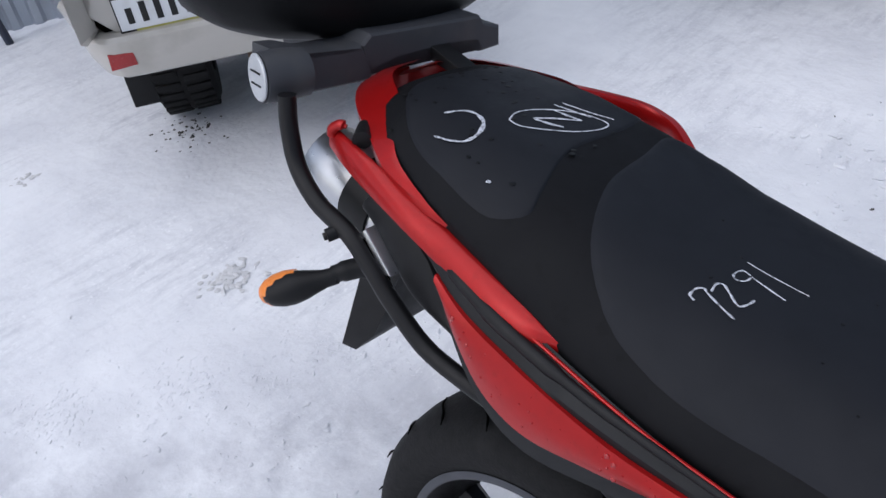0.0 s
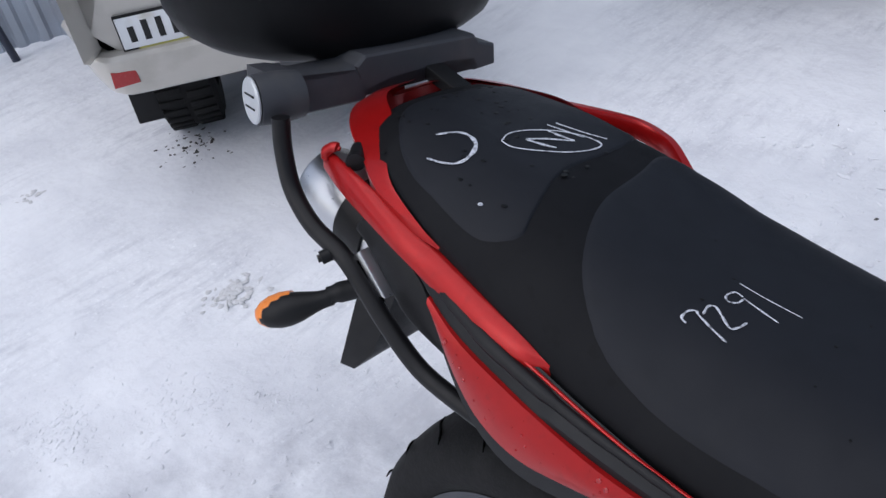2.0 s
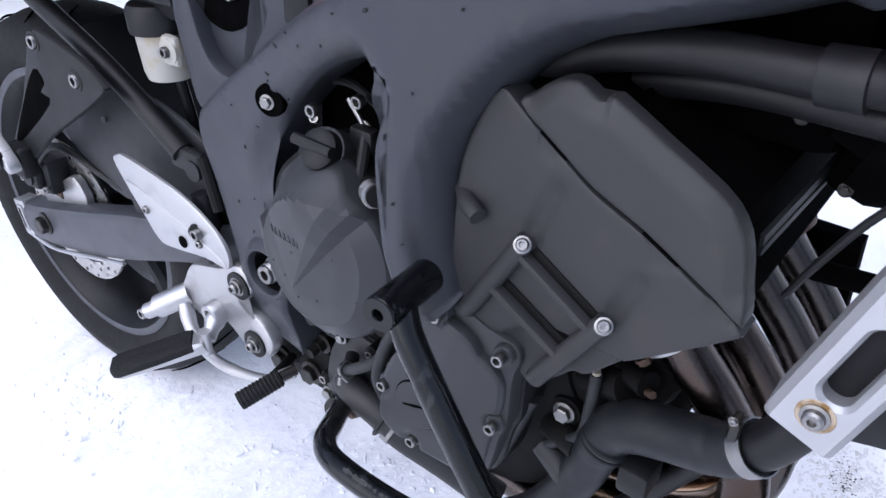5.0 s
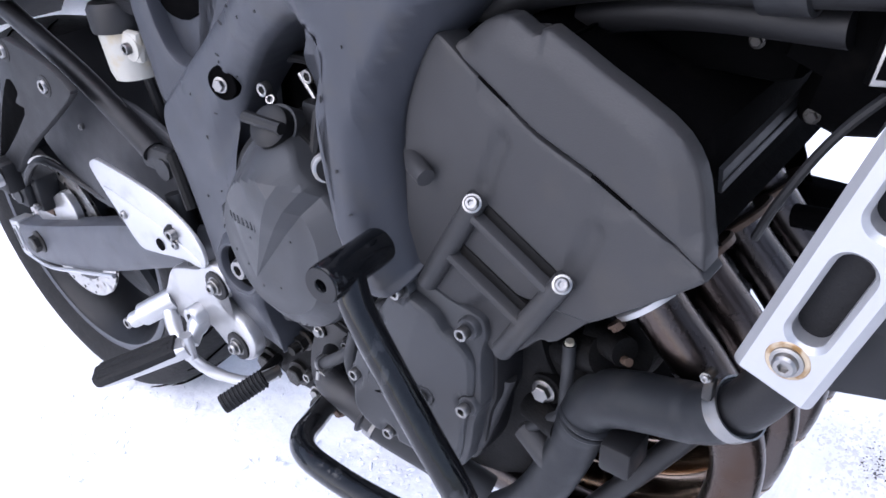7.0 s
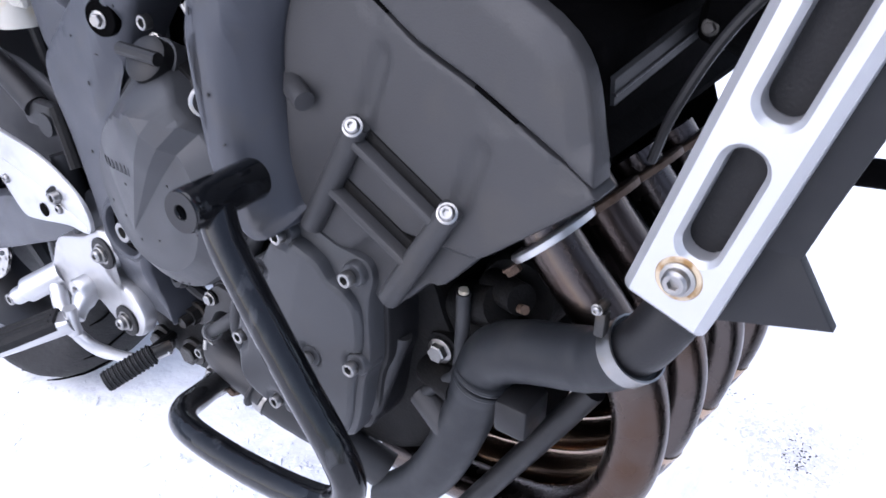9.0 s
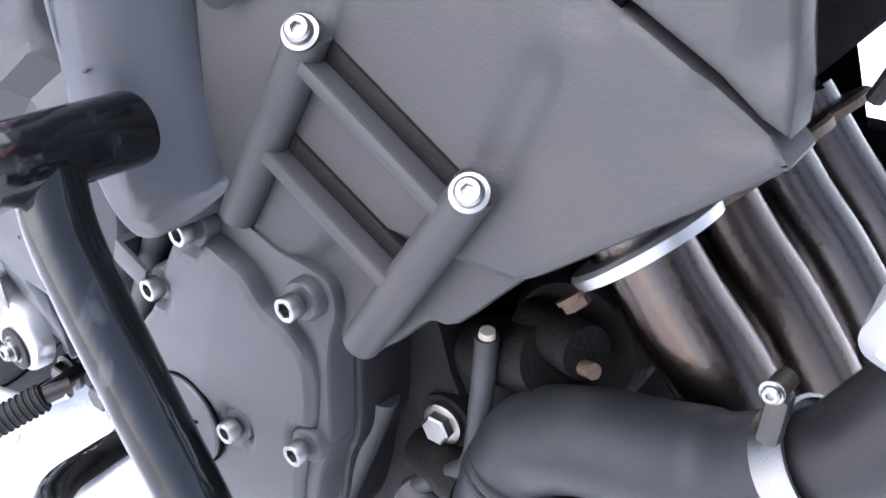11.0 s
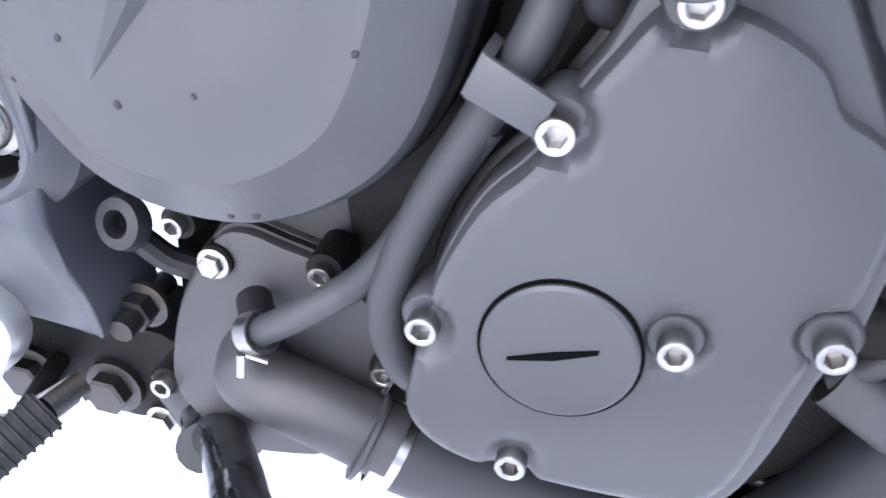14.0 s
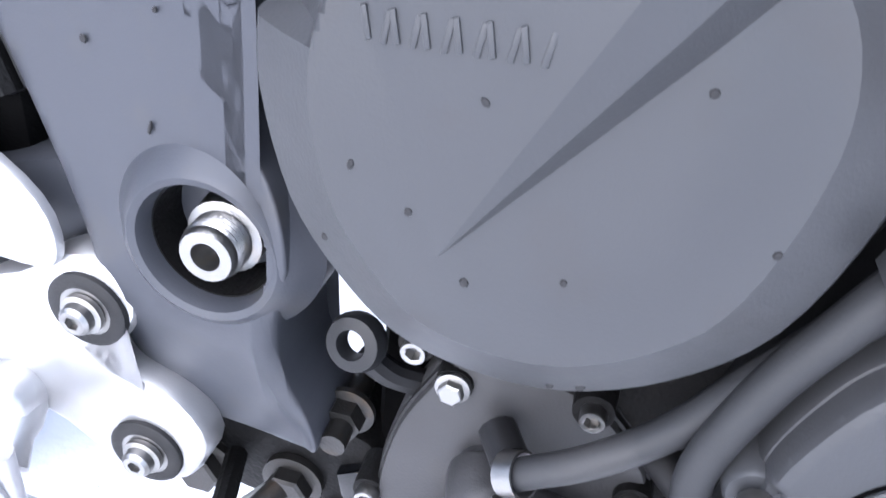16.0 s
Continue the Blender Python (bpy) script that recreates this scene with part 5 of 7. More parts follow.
gl, gr = Vector((1.080, 0.321)), Vector((1.127, 0.304))
dirv = Vector((0.29, 0.957))


def guard_y(x, z):
    return -0.186 - 0.02 * (z - 0.31)


wid = (gr - gl)
slots = [(0.037, 0.101), (0.117, 0.198), (0.233, 0.313)]
bmg = bmesh.new()
# outer ring of vertices and slot holes, filled as one face with holes
def ring_pts(u0, u1, v0, v1, r, n=6):
    """A rounded rectangle in the guard's own axes."""
    L = wid.length
    pts = []
    for cx, cy, a0 in ((u1 * L - r, v1 - r, 0), (u0 * L + r, v1 - r, 90), (u0 * L + r, v0 + r, 180), (u1 * L - r, v0 + r, 270)):
        for k in range(n + 1):
            t = radians(a0 + 90 * k / n)
            pts.append((cx + r * math.cos(t), cy + r * math.sin(t)))
    return [tuple(gl + wid.normalized() * a + dirv * b) for a, b in pts]


loops = [ring_pts(0, 1, -0.004, 0.36, 0.006)] + [ring_pts(0.31, 0.71, a, b, 0.0092) for a, b in slots]
top_e = []
for i, lp in enumerate(loops):
    s = 1 if i == 0 else -1
    ring_a = [bmg.verts.new((x, -0.150 if i == 0 else -0.168, z)) for x, z in lp]
    ring_b = [bmg.verts.new((x, guard_y(x, z) + 0.006, z)) for x, z in lp] if i == 0 else [bmg.verts.new((x, guard_y(x, z) + 0.004, z)) for x, z in lp]
    ins = inset(lp, 0.0052 if i == 0 else -0.003)
    ring_c = [bmg.verts.new((x, guard_y(x, z), z)) for x, z in ins]
    for ra, rb in ((ring_a, ring_b), (ring_b, ring_c)):
        for j in range(len(lp)):
            bmg.faces.new((ra[j], ra[(j + 1) % len(lp)], rb[(j + 1) % len(lp)], rb[j]))
    top_e += [bmg.edges.get((ring_c[j], ring_c[(j + 1) % len(lp)])) for j in range(len(lp))]
bmesh.ops.triangle_fill(bmg, use_beauty=True, edges=top_e)
bmesh.ops.recalc_face_normals(bmg, faces=bmg.faces[:])
guard = part("radiator_guard", bmg, M_GUARD, bike, "silver radiator side guard with long slots", 25)
part("guard_backing", plate([(p.x, p.y) for p in (gl + wid * 0.15 + dirv * 0.01, gl + wid * 0.85 + dirv * 0.01, gl + wid * 0.85 + dirv * 0.35, gl + wid * 0.15 + dirv * 0.35)], -0.172, -0.16, 0.002), M_RAD, guard)


M_RUSTSTAIN = mat("rust_stained_silver", (0.36, 0.30, 0.22), 0.5, 0.5, 0.2, 120, 0.2, 700, dirt=(0.20, 0.12, 0.05), dirt_scale=140, dirt_lo=0.45, dirt_hi=0.6)
for v in (0.0165, 0.112, 0.216):
    c = gl + wid * 0.50 + dirv * (v + 0.0075)
    if v in (0.0165, 0.216):
        y = guard_y(c.x, c.y)
        part("rust_stain", lathe([(0.0, 0), (0.0125, 0), (0.0118, 0.0006), (0, 0.0008)], (c.x, y - 0.0002, c.y), (0, -1, 0), 28), M_RUSTSTAIN, guard, "rusty ring under the bolt")
        placed("guard_bolt", DOME, guard, (c.x, y - 0.001, c.y), 0.0072)
# near-black: the shade over the core is put into its colour
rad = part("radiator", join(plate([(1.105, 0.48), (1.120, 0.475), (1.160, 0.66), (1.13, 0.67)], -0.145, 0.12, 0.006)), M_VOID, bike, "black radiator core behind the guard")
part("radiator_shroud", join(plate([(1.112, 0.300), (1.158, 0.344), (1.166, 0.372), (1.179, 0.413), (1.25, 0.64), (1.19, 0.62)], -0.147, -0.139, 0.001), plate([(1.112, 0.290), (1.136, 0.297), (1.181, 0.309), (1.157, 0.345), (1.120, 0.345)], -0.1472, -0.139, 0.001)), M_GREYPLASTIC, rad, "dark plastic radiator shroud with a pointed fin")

# added dark plate that keeps the sky out of the gap by the radiator
part("fan_gap_plate", plate([(1.05, 0.47), (1.10, 0.45), (1.16, 0.62), (1.09, 0.62)], -0.095, 0.1, 0.01), M_VOID, rad)
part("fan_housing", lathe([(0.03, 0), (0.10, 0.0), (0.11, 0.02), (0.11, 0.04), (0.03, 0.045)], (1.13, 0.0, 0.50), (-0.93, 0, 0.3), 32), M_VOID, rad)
part("radiator_pipe", tube([(0.85, -0.115, 0.470), (0.90, -0.118, 0.497), (0.97, -0.12, 0.514), (1.05, -0.128, 0.522), (1.12, -0.13, 0.53)], 0.015, 18, n=6), M_BLACK, bike, "black rubber upper radiator hose")
part("radiator_pipe", tube([(0.92, -0.09, 0.475), (1.0, -0.1, 0.492), (1.09, -0.11, 0.498)], 0.012, 16, n=6), M_BLACK, bike)
part("hose_sleeve", lathe([(0.0152, 0), (0.0185, 0.001), (0.0185, 0.028), (0.0152, 0.029)], (1.045, -0.127, 0.521), (0.97, -0.05, 0.1), 24, closed=True), M_GREYPLASTIC, bike)
wireh = part("throttle_cable", tube([(1.06, -0.11, 0.36), (1.075, -0.125, 0.40), (1.10, -0.13, 0.45), (1.14, -0.13, 0.50)], 0.003, 8, n=6), M_BLACK, bike)
wc = part("wire_clip", plate([(1.110, 0.482), (1.119, 0.483), (1.121, 0.504), (1.113, 0.504)], -0.150, -0.14, 0.001), M_STEEL, wireh)
# dark inlay painting the shade inside the clip
part("clip_window", plate([(1.1125, 0.486), (1.1175, 0.4865), (1.119, 0.500), (1.1145, 0.500)], -0.1512, -0.149, 0.0005), M_VOID, wc)
# ignition coils, cables and bolts in the dark space over the engine
for i, (x, z) in enumerate(((0.90, 0.50), (0.96, 0.485), (1.02, 0.46), (1.06, 0.42))):
    c = part("spark_plug_cap", tube([(x, -0.06 + 0.01 * i, z), (x + 0.02, -0.06, z + 0.05)], 0.013, 12), M_VOID, bike)
    placed("cap_screw", FLANGE_DARK, c, (x + 0.01, -0.075, z + 0.012), 0.0038)


# ---- front end seen past the radiator ----
for y in (-0.09, 0.13):
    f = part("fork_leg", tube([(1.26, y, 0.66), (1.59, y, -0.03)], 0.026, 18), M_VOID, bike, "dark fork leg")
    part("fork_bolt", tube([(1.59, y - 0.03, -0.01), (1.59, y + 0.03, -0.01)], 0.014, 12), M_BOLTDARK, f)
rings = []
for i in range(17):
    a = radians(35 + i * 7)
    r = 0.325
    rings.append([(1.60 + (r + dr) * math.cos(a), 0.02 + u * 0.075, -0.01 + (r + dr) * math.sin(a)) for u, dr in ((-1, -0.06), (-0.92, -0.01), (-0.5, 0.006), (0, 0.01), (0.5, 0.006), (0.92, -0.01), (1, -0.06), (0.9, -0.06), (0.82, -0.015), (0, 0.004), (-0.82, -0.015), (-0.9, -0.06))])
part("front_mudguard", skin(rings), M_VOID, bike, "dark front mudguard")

shield_edge = [(1.0378, -0.1312, 0.4114), (1.046, -0.062, 0.427), (1.0534, 0.008, 0.4414)]
hs = part("head_shield", skin([[(x, y, z), (x + 0.003, y, z - 0.001), (x + 0.004, y, z - 0.016), (x + 0.0015, y, z - 0.016)] for x, y, z in shield_edge]), M_GREYPLASTIC, bike, "folded heat shield edge before the cylinder head")
part("shield_fold", tube([(x + 0.003, y, z - 0.010) for x, y, z in shield_edge], 0.0016, 8), M_BLACKTUBE, hs)
# added screen that closes bright gaps ahead of the engine
part("front_gap_screen", plate([(0.90, 0.12), (1.02, 0.16), (1.035, 0.245), (1.004, 0.284), (0.996, 0.344), (1.018, 0.38), (1.0, 0.44), (0.90, 0.40)], 0.16, 0.175, 0.002), M_VOID, bike)
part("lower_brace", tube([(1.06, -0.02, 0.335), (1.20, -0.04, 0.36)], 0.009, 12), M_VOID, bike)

# ---- exhaust headers ----
for i, y in enumerate((-0.095, -0.03, 0.045, 0.115)):
    x0 = 0.994 + 0.004 * i
    hdr = part("exhaust_header", tube([(x0 - 0.014, y, 0.294), (x0 + 0.014, y, 0.262), (x0 + 0.042, y, 0.233), (x0 + 0.070, y, 0.195), (x0 + 0.081, y, 0.150), (x0 + 0.074, y, 0.095), (x0 + 0.048, y * 0.95, 0.045), (x0, y * 0.8, 0.004), (x0 - 0.075, y * 0.65, -0.025), (x0 - 0.185, y * 0.5, -0.048)], 0.0205, 22, n=6), M_EXHDARK, bike, "heat-tinted steel exhaust header pipe")
    # bends brighter than the pipes: heat tint, with reflected snow put into colour
    if i:
        part("header_bend", tube([(x0 + 0.074, y, 0.095), (x0 + 0.048, y * 0.95, 0.045), (x0, y * 0.8, 0.004), (x0 - 0.075, y * 0.65, -0.025), (x0 - 0.185, y * 0.5, -0.048)], 0.0215, 22, n=6), M_EXH, hdr, "bronze-tinted pipe bend")
    part("header_flange", lathe([(0.019, 0), (0.032, 0), (0.0335, 0.002), (0.0325, 0.0065), (0.019, 0.008)], (x0 - 0.003, y, 0.285), (0.68, 0, -0.73), 32), M_ALU if i == 0 else M_RUSTBOLT, hdr, "silver exhaust flange" if i == 0 else "")
    for s in (-1, 1):
        placed("flange_nut", RUSTY, hdr, (x0 - 0.018, y + s * 0.024, 0.262), 0.006, (0.68, 0, -0.73))
part("collector_box", tube([(0.80, 0.03, -0.075), (0.5, 0.03, -0.09)], 0.045, 24), M_EXHDARK, bike, "dark exhaust collector under the engine")
part("header_brace", tube([(1.039, -0.1, 0.173), (0.997, -0.1, 0.098), (0.943, -0.1, 0.005), (0.91, -0.1, -0.05)], 0.010, 12, n=4), M_BLACK, bike)
# added dark backing so no bright snow shows between the headers
part("header_backing", plate([(0.97, 0.16), (1.08, 0.14), (1.07, 0.27), (1.0, 0.27)], 0.17, 0.19, 0.004), M_VOID, bike)
# added drum and block that fill the bright gap with dark
part("header_gap_drum", lathe([(0.0, -0.2), (0.034, -0.2), (0.034, 0.0), (0.030, 0.006), (0.0, 0.008)], (0.968, -0.088, 0.222), (0, -1, 0), 28), M_ENGINE_SHADE, bike, "dark filler drum behind the headers")
part("front_filler_block", block(0.92, 0.985, -0.085, 0.2, 0.08, 0.22, 0.012), M_VOID, bike)
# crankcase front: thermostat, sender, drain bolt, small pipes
for a, b, r, m in (((0.926, -0.10, 0.205), (0.968, -0.115, 0.225), 0.017, M_ENGINE_SHADE), ((0.95, -0.10, 0.23), (0.985, -0.118, 0.238), 0.012, M_ENGINE_SHADE), ((0.90, -0.11, 0.135), (0.94, -0.125, 0.14), 0.014, M_ENGINE_SHADE), ((0.885, -0.13, 0.175), (0.865, -0.145, 0.10), 0.0105, M_ENGINE), ((0.90, -0.12, 0.115), (0.935, -0.13, 0.10), 0.012, M_ENGINE)):
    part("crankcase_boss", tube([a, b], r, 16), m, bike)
part("oil_gallery_block", join(block(0.90, 0.95, -0.106, -0.07, 0.15, 0.205, 0.008), block(0.88, 0.925, -0.110, -0.07, 0.09, 0.15, 0.008), block(0.925, 0.965, -0.098, -0.06, 0.11, 0.16, 0.008)), M_ENGINE_SHADE, bike)
placed("drain_bolt", FLANGE, part("bolt_seat", lathe([(0, 0), (0.016, 0), (0.015, 0.012), (0, 0.012)], (0.915, -0.103, 0.163), (0, -1, 0), 24), M_ENGINE_SHADE, bike), (0.915, -0.117, 0.163), 0.0082)
part("sensor_lead", tube([(0.9430, -0.128, 0.2330), (0.9430, -0.128, 0.221), (0.9425, -0.128, 0.199), (0.9395, -0.128, 0.1600), (0.9226, -0.126, 0.140), (0.899, -0.122, 0.114)], 0.0055, 12, n=6), M_HOSE, bike, "thin grey sensor lead")
part("lead_tip", lathe([(0, 0), (0.004, 0), (0.0035, 0.004), (0, 0.004)], (0.9430, -0.128, 0.2325), (0.05, -0.1, 0.99), 14), M_RESV, bike)
part("exhaust_cap", tube([(0.985, -0.12, 0.232), (0.992, -0.125, 0.236)], 0.0035, 12), M_RUSTBOLT, bike)

# ---- tail: seat, panels, grab rails ----
SECT = [(-0.375, 0.045, 0.628, 0.612), (-0.345, 0.085, 0.640, 0.606), (-0.30, 0.115, 0.645, 0.598), (-0.20, 0.142, 0.638, 0.575), (-0.10, 0.156, 0.622, 0.548), (-0.03, 0.164, 0.604, 0.522), (0.03, 0.168, 0.588, 0.50), (0.12, 0.169, 0.574, 0.478), (0.22, 0.166, 0.562, 0.462), (0.31, 0.163, 0.556, 0.446), (0.385, 0.161, 0.556, 0.432), (0.43, 0.155, 0.562, 0.445), (0.475, 0.12, 0.575, 0.49)]


def seat_at(x):
    for a, b in zip(SECT, SECT[1:]):
        if a[0] <= x <= b[0]:
            t = (x - a[0]) / (b[0] - a[0])
            s = [a[i] + (b[i] - a[i]) * t for i in range(4)]
            return [s[0], s[1] + OFF, s[2], s[3]]
    s = SECT[0] if x < SECT[0][0] else SECT[-1]
    return [s[0], s[1] + OFF, s[2], s[3]]


def far_side(x):
    """The seat is a little narrower on its far side, most of all in the passenger part."""
    return 1 - 0.03 * ease((0.42 - x) / 0.1) - 0.045 * ease((0.0 - x) / 0.12)


def seat_top(x, y):
    """The height of the seat's surface."""
    _, w, zc, ze = seat_at(x)
    u = min(1.0, abs(y - CL) / (w * far_side(x) if y > CL else w))
    return ze + (zc - ze) * (1 - u ** 3.2) ** (1 / 1.7)


def seat():
    rings = []
    xs = sorted({s[0] for s in SECT} | {-0.375 + 0.85 * i / 46 for i in range(47)})
    for x in xs:
        _, w, zc, ze = seat_at(x)
        ring = []
        for k in range(33):
            u = math.sin(math.pi / 2 * (k / 16 - 1))
            y = CL + u * w * (far_side(x) if u > 0 else 1)
            ring.append((x, y, seat_top(x, y)))
        ring += [(x, CL + w * far_side(x) * 0.96, ze - 0.03), (x, CL - w * 0.96, ze - 0.03)]
        rings.append(ring)
    return skin(rings)


seat_part = part("seat", seat(), M_SEAT, bike, "black two-level vinyl seat with chalk marks", 50)


def seat_panel(outline, label):
    """A raised vinyl panel sewn onto the seat, following its surface."""
    o = loop(outline, 5)
    cx, cy = sum(p[0] for p in o) / len(o), sum(p[1] for p in o) / len(o)
    rings = []
    for s, up in ((1.0, -0.001), (0.985, 0.0012), (0.965, 0.0022), *((0.95 - 0.094 * i, 0.0025) for i in range(11))):
        rings.append([(cx + (x - cx) * s, cy + (y - cy) * s, seat_top(cx + (x - cx) * s, cy + (y - cy) * s) + up) for x, y in o])
    return part("seat_panel", skin(rings), M_SEATPANEL, seat_part, label, 50)


seat_panel([(-0.340, 0.015), (-0.335, 0.085), (-0.305, 0.165), (-0.25, 0.20), (-0.18, 0.235), (-0.135, 0.22), (-0.112, 0.147), (-0.116, 0.044), (-0.092, -0.036), (-0.086, -0.066), (-0.12, -0.086), (-0.185, -0.080), (-0.25, -0.064), (-0.297, -0.036)], "blue-black passenger seat panel")
seat_panel([(-0.085, 0.21), (-0.071, 0.125), (-0.060, 0.034), (-0.022, -0.046), (0.028, -0.088), (0.078, -0.103), (0.143, -0.106), (0.24, -0.100), (0.34, -0.092), (0.40, -0.06), (0.43, 0.0), (0.44, 0.085), (0.42, 0.19), (0.34, 0.262), (0.24, 0.272), (0.143, 0.276), (0.03, 0.272), (-0.05, 0.255)], "blue-black rider seat panel")
tailm = lambda k, pts: [(x, CL + k * (y + OFF), z) for x, y, z in pts]
for k in (-1, 1):
    # red side panel under the seat, dark stripe, lower grey panel
    top = tailm(k, [(-0.36, 0.075, 0.61), (-0.27, 0.125, 0.575), (-0.16, 0.158, 0.545), (-0.06, 0.166, 0.522), (0.04, 0.172, 0.498), (0.14, 0.173, 0.476), (0.24, 0.170, 0.462), (0.33, 0.167, 0.448), (0.40, 0.162, 0.434)])
    midl = tailm(k, [(-0.36, 0.085, 0.575), (-0.27, 0.125, 0.55), (-0.165, 0.168, 0.522), (-0.08, 0.183, 0.50), (0.02, 0.192, 0.478), (0.12, 0.188, 0.462), (0.22, 0.18, 0.451), (0.32, 0.171, 0.441), (0.40, 0.163, 0.428)])
    edge = tailm(k, [(-0.345, 0.08, 0.545), (-0.26, 0.12, 0.515), (-0.165, 0.162, 0.515), (-0.13, 0.18, 0.475), (-0.07, 0.19, 0.41), (0.0, 0.192, 0.382), (0.10, 0.186, 0.395), (0.25, 0.176, 0.417), (0.40, 0.162, 0.422)])
    inner = tailm(k, [(-0.33, 0.06, 0.53), (-0.24, 0.09, 0.49), (-0.155, 0.13, 0.495), (-0.12, 0.15, 0.46), (-0.06, 0.165, 0.40), (0.01, 0.168, 0.37), (0.10, 0.165, 0.382), (0.25, 0.16, 0.405), (0.40, 0.15, 0.415)])
    side = part("tail_side_panel", skin([line(r, 5) for r in (top, midl, edge, inner)], closed=False, caps=False), M_GREYPLASTIC, bike, "dark grey tail side panel", 40)
    # the red flash on it
    a = line(tailm(k, [(-0.155, 0.171, 0.516), (-0.10, 0.184, 0.497), (-0.03, 0.192, 0.483), (0.05, 0.194, 0.466), (0.11, 0.1915, 0.455), (0.20, 0.1845, 0.4475), (0.30, 0.176, 0.4405), (0.39, 0.1655, 0.4315)]), 6)
    b = line(tailm(k, [(-0.15, 0.172, 0.505), (-0.11, 0.185, 0.466), (-0.06, 0.1925, 0.425), (0.0, 0.1945, 0.408), (0.08, 0.190, 0.4165), (0.20, 0.183, 0.4345), (0.30, 0.1755, 0.435), (0.39, 0.165, 0.4285)]), 6)
    if k < 0:
        FLASH = (a, b)
    rows = []
    for t in (0, 0.25, 0.5, 0.75, 1):
        rows.append([p.lerp(q, t) + Vector((0, k * (0.0025 + 0.004 * math.sin(math.pi * t)), 0)) for p, q in zip(a, b)])
    rows = [[p + Vector((0, -k * 0.006, 0)) for p in a]] + rows + [[p + Vector((0, -k * 0.006, 0)) for p in b]]
    part("red_flash", skin(rows, closed=False, caps=False), M_RED, side, "red painted flash on the tail panel", 40)
    part("panel_channel", tube(tailm(k, [(-0.165, 0.160, 0.532), (-0.09, 0.174, 0.514), (-0.02, 0.180, 0.499), (0.06, 0.180, 0.483), (0.16, 0.178, 0.470), (0.30, 0.171, 0.452)]), [0.002, 0.007, 0.009, 0.008, 0.006, 0.005, 0.004, 0.002], 12, n=5), M_BLACKTUBE, side)
    # thin red line below the seat
    part("red_pinstripe", tube(tailm(k, [(-0.02, 0.173, 0.508), (0.1, 0.176, 0.482), (0.22, 0.173, 0.465), (0.36, 0.167, 0.444)]), 0.0022, 8, n=6), M_RED, side)
    # grab rail: a flat-topped band between an outer and an inner edge
    away = lambda p: Vector(p) if k < 0 else Vector((p[0], 2 * CL - p[1] + 0.046, p[2] - 0.010))
    if k > 0:
        far_rail = line([(-0.43, 0.215, 0.590), (-0.401, 0.2406, 0.5842), (-0.361, 0.2665, 0.5778), (-0.3129, 0.3022, 0.5701), (-0.2584, 0.341, 0.5613), (-0.2152, 0.3643, 0.5544), (-0.1744, 0.3631, 0.5479), (-0.1422, 0.3480, 0.5428), (-0.09, 0.310, 0.528), (-0.03, 0.275, 0.510)], 5)
        band = []
        for i, q in enumerate(far_rail):
            d = (far_rail[min(i + 1, len(far_rail) - 1)] - far_rail[max(i - 1, 0)]).normalized()
            w = Vector((-d.y, d.x, 0)).normalized()
            band.append([q + w * (u * 0.0085) + Vector((0, 0, v * 0.014)) for u, v in ((-1, -0.6), (-0.6, -1), (0.6, -1), (1, -0.6), (1, 0.6), (0.6, 1), (-0.6, 1), (-1, 0.6))])
        part("grab_rail", skin(band), M_RED, bike, "red passenger grab rail", 40)
    if k < 0:
        oe = line([away(p) for p in ((-0.384, -0.080, 0.584), (-0.3284, -0.095, 0.5727), (-0.2328, -0.1110, 0.5550), (-0.1764, -0.1156, 0.5407), (-0.1204, -0.122, 0.529), (-0.0681, -0.1281, 0.518), (-0.0279, -0.1275, 0.5096), (0.0, -0.1181, 0.5037))], 5)
        ie = line([away(p) for p in ((-0.368, -0.072, 0.592), (-0.2905, -0.0835, 0.5819), (-0.2255, -0.0852, 0.5651), (-0.1731, -0.0852, 0.5546), (-0.1065, -0.0953, 0.5413), (-0.0624, -0.1019, 0.5325), (-0.0265, -0.110, 0.5233), (0.0060, -0.1150, 0.5100))], 5)
        rail = []
        for a, b in zip(oe, ie):
            m, up = (a + b) / 2, Vector((0, 0, 1))
            rail.append([a - up * 0.012, a - up * 0.003, a.lerp(b, 0.12) + up * 0.003, a.lerp(b, 0.35) + up * 0.0065, a.lerp(b, 0.7) + up * 0.0055, a.lerp(b, 0.93) + up * 0.002, b - up * 0.003, b.lerp(a, 0.1) - up * 0.014, m - up * 0.020])
        gr_part = part("grab_rail", skin(rail), M_RED, bike, "red passenger grab rail", 50)
        part("rail_hook", tube([(-0.378, -0.080, 0.588), (-0.376, -0.080, 0.597), (-0.366, -0.077, 0.605), (-0.358, -0.074, 0.604)], [0.0065, 0.0070, 0.0065, 0.003], 14, n=4), M_RED, gr_part)
        part("rail_tab", tube([(-0.090, -0.090, 0.540), (-0.066, -0.094, 0.537), (-0.040, -0.102, 0.526)], [0.003, 0.007, 0.004], 12, n=4), M_RED, gr_part)
        part("rail_socket", tube([away((-0.352, -0.050, 0.600)), away((-0.330, -0.074, 0.596))], [0.009, 0.012], 14), M_BLACK, gr_part)
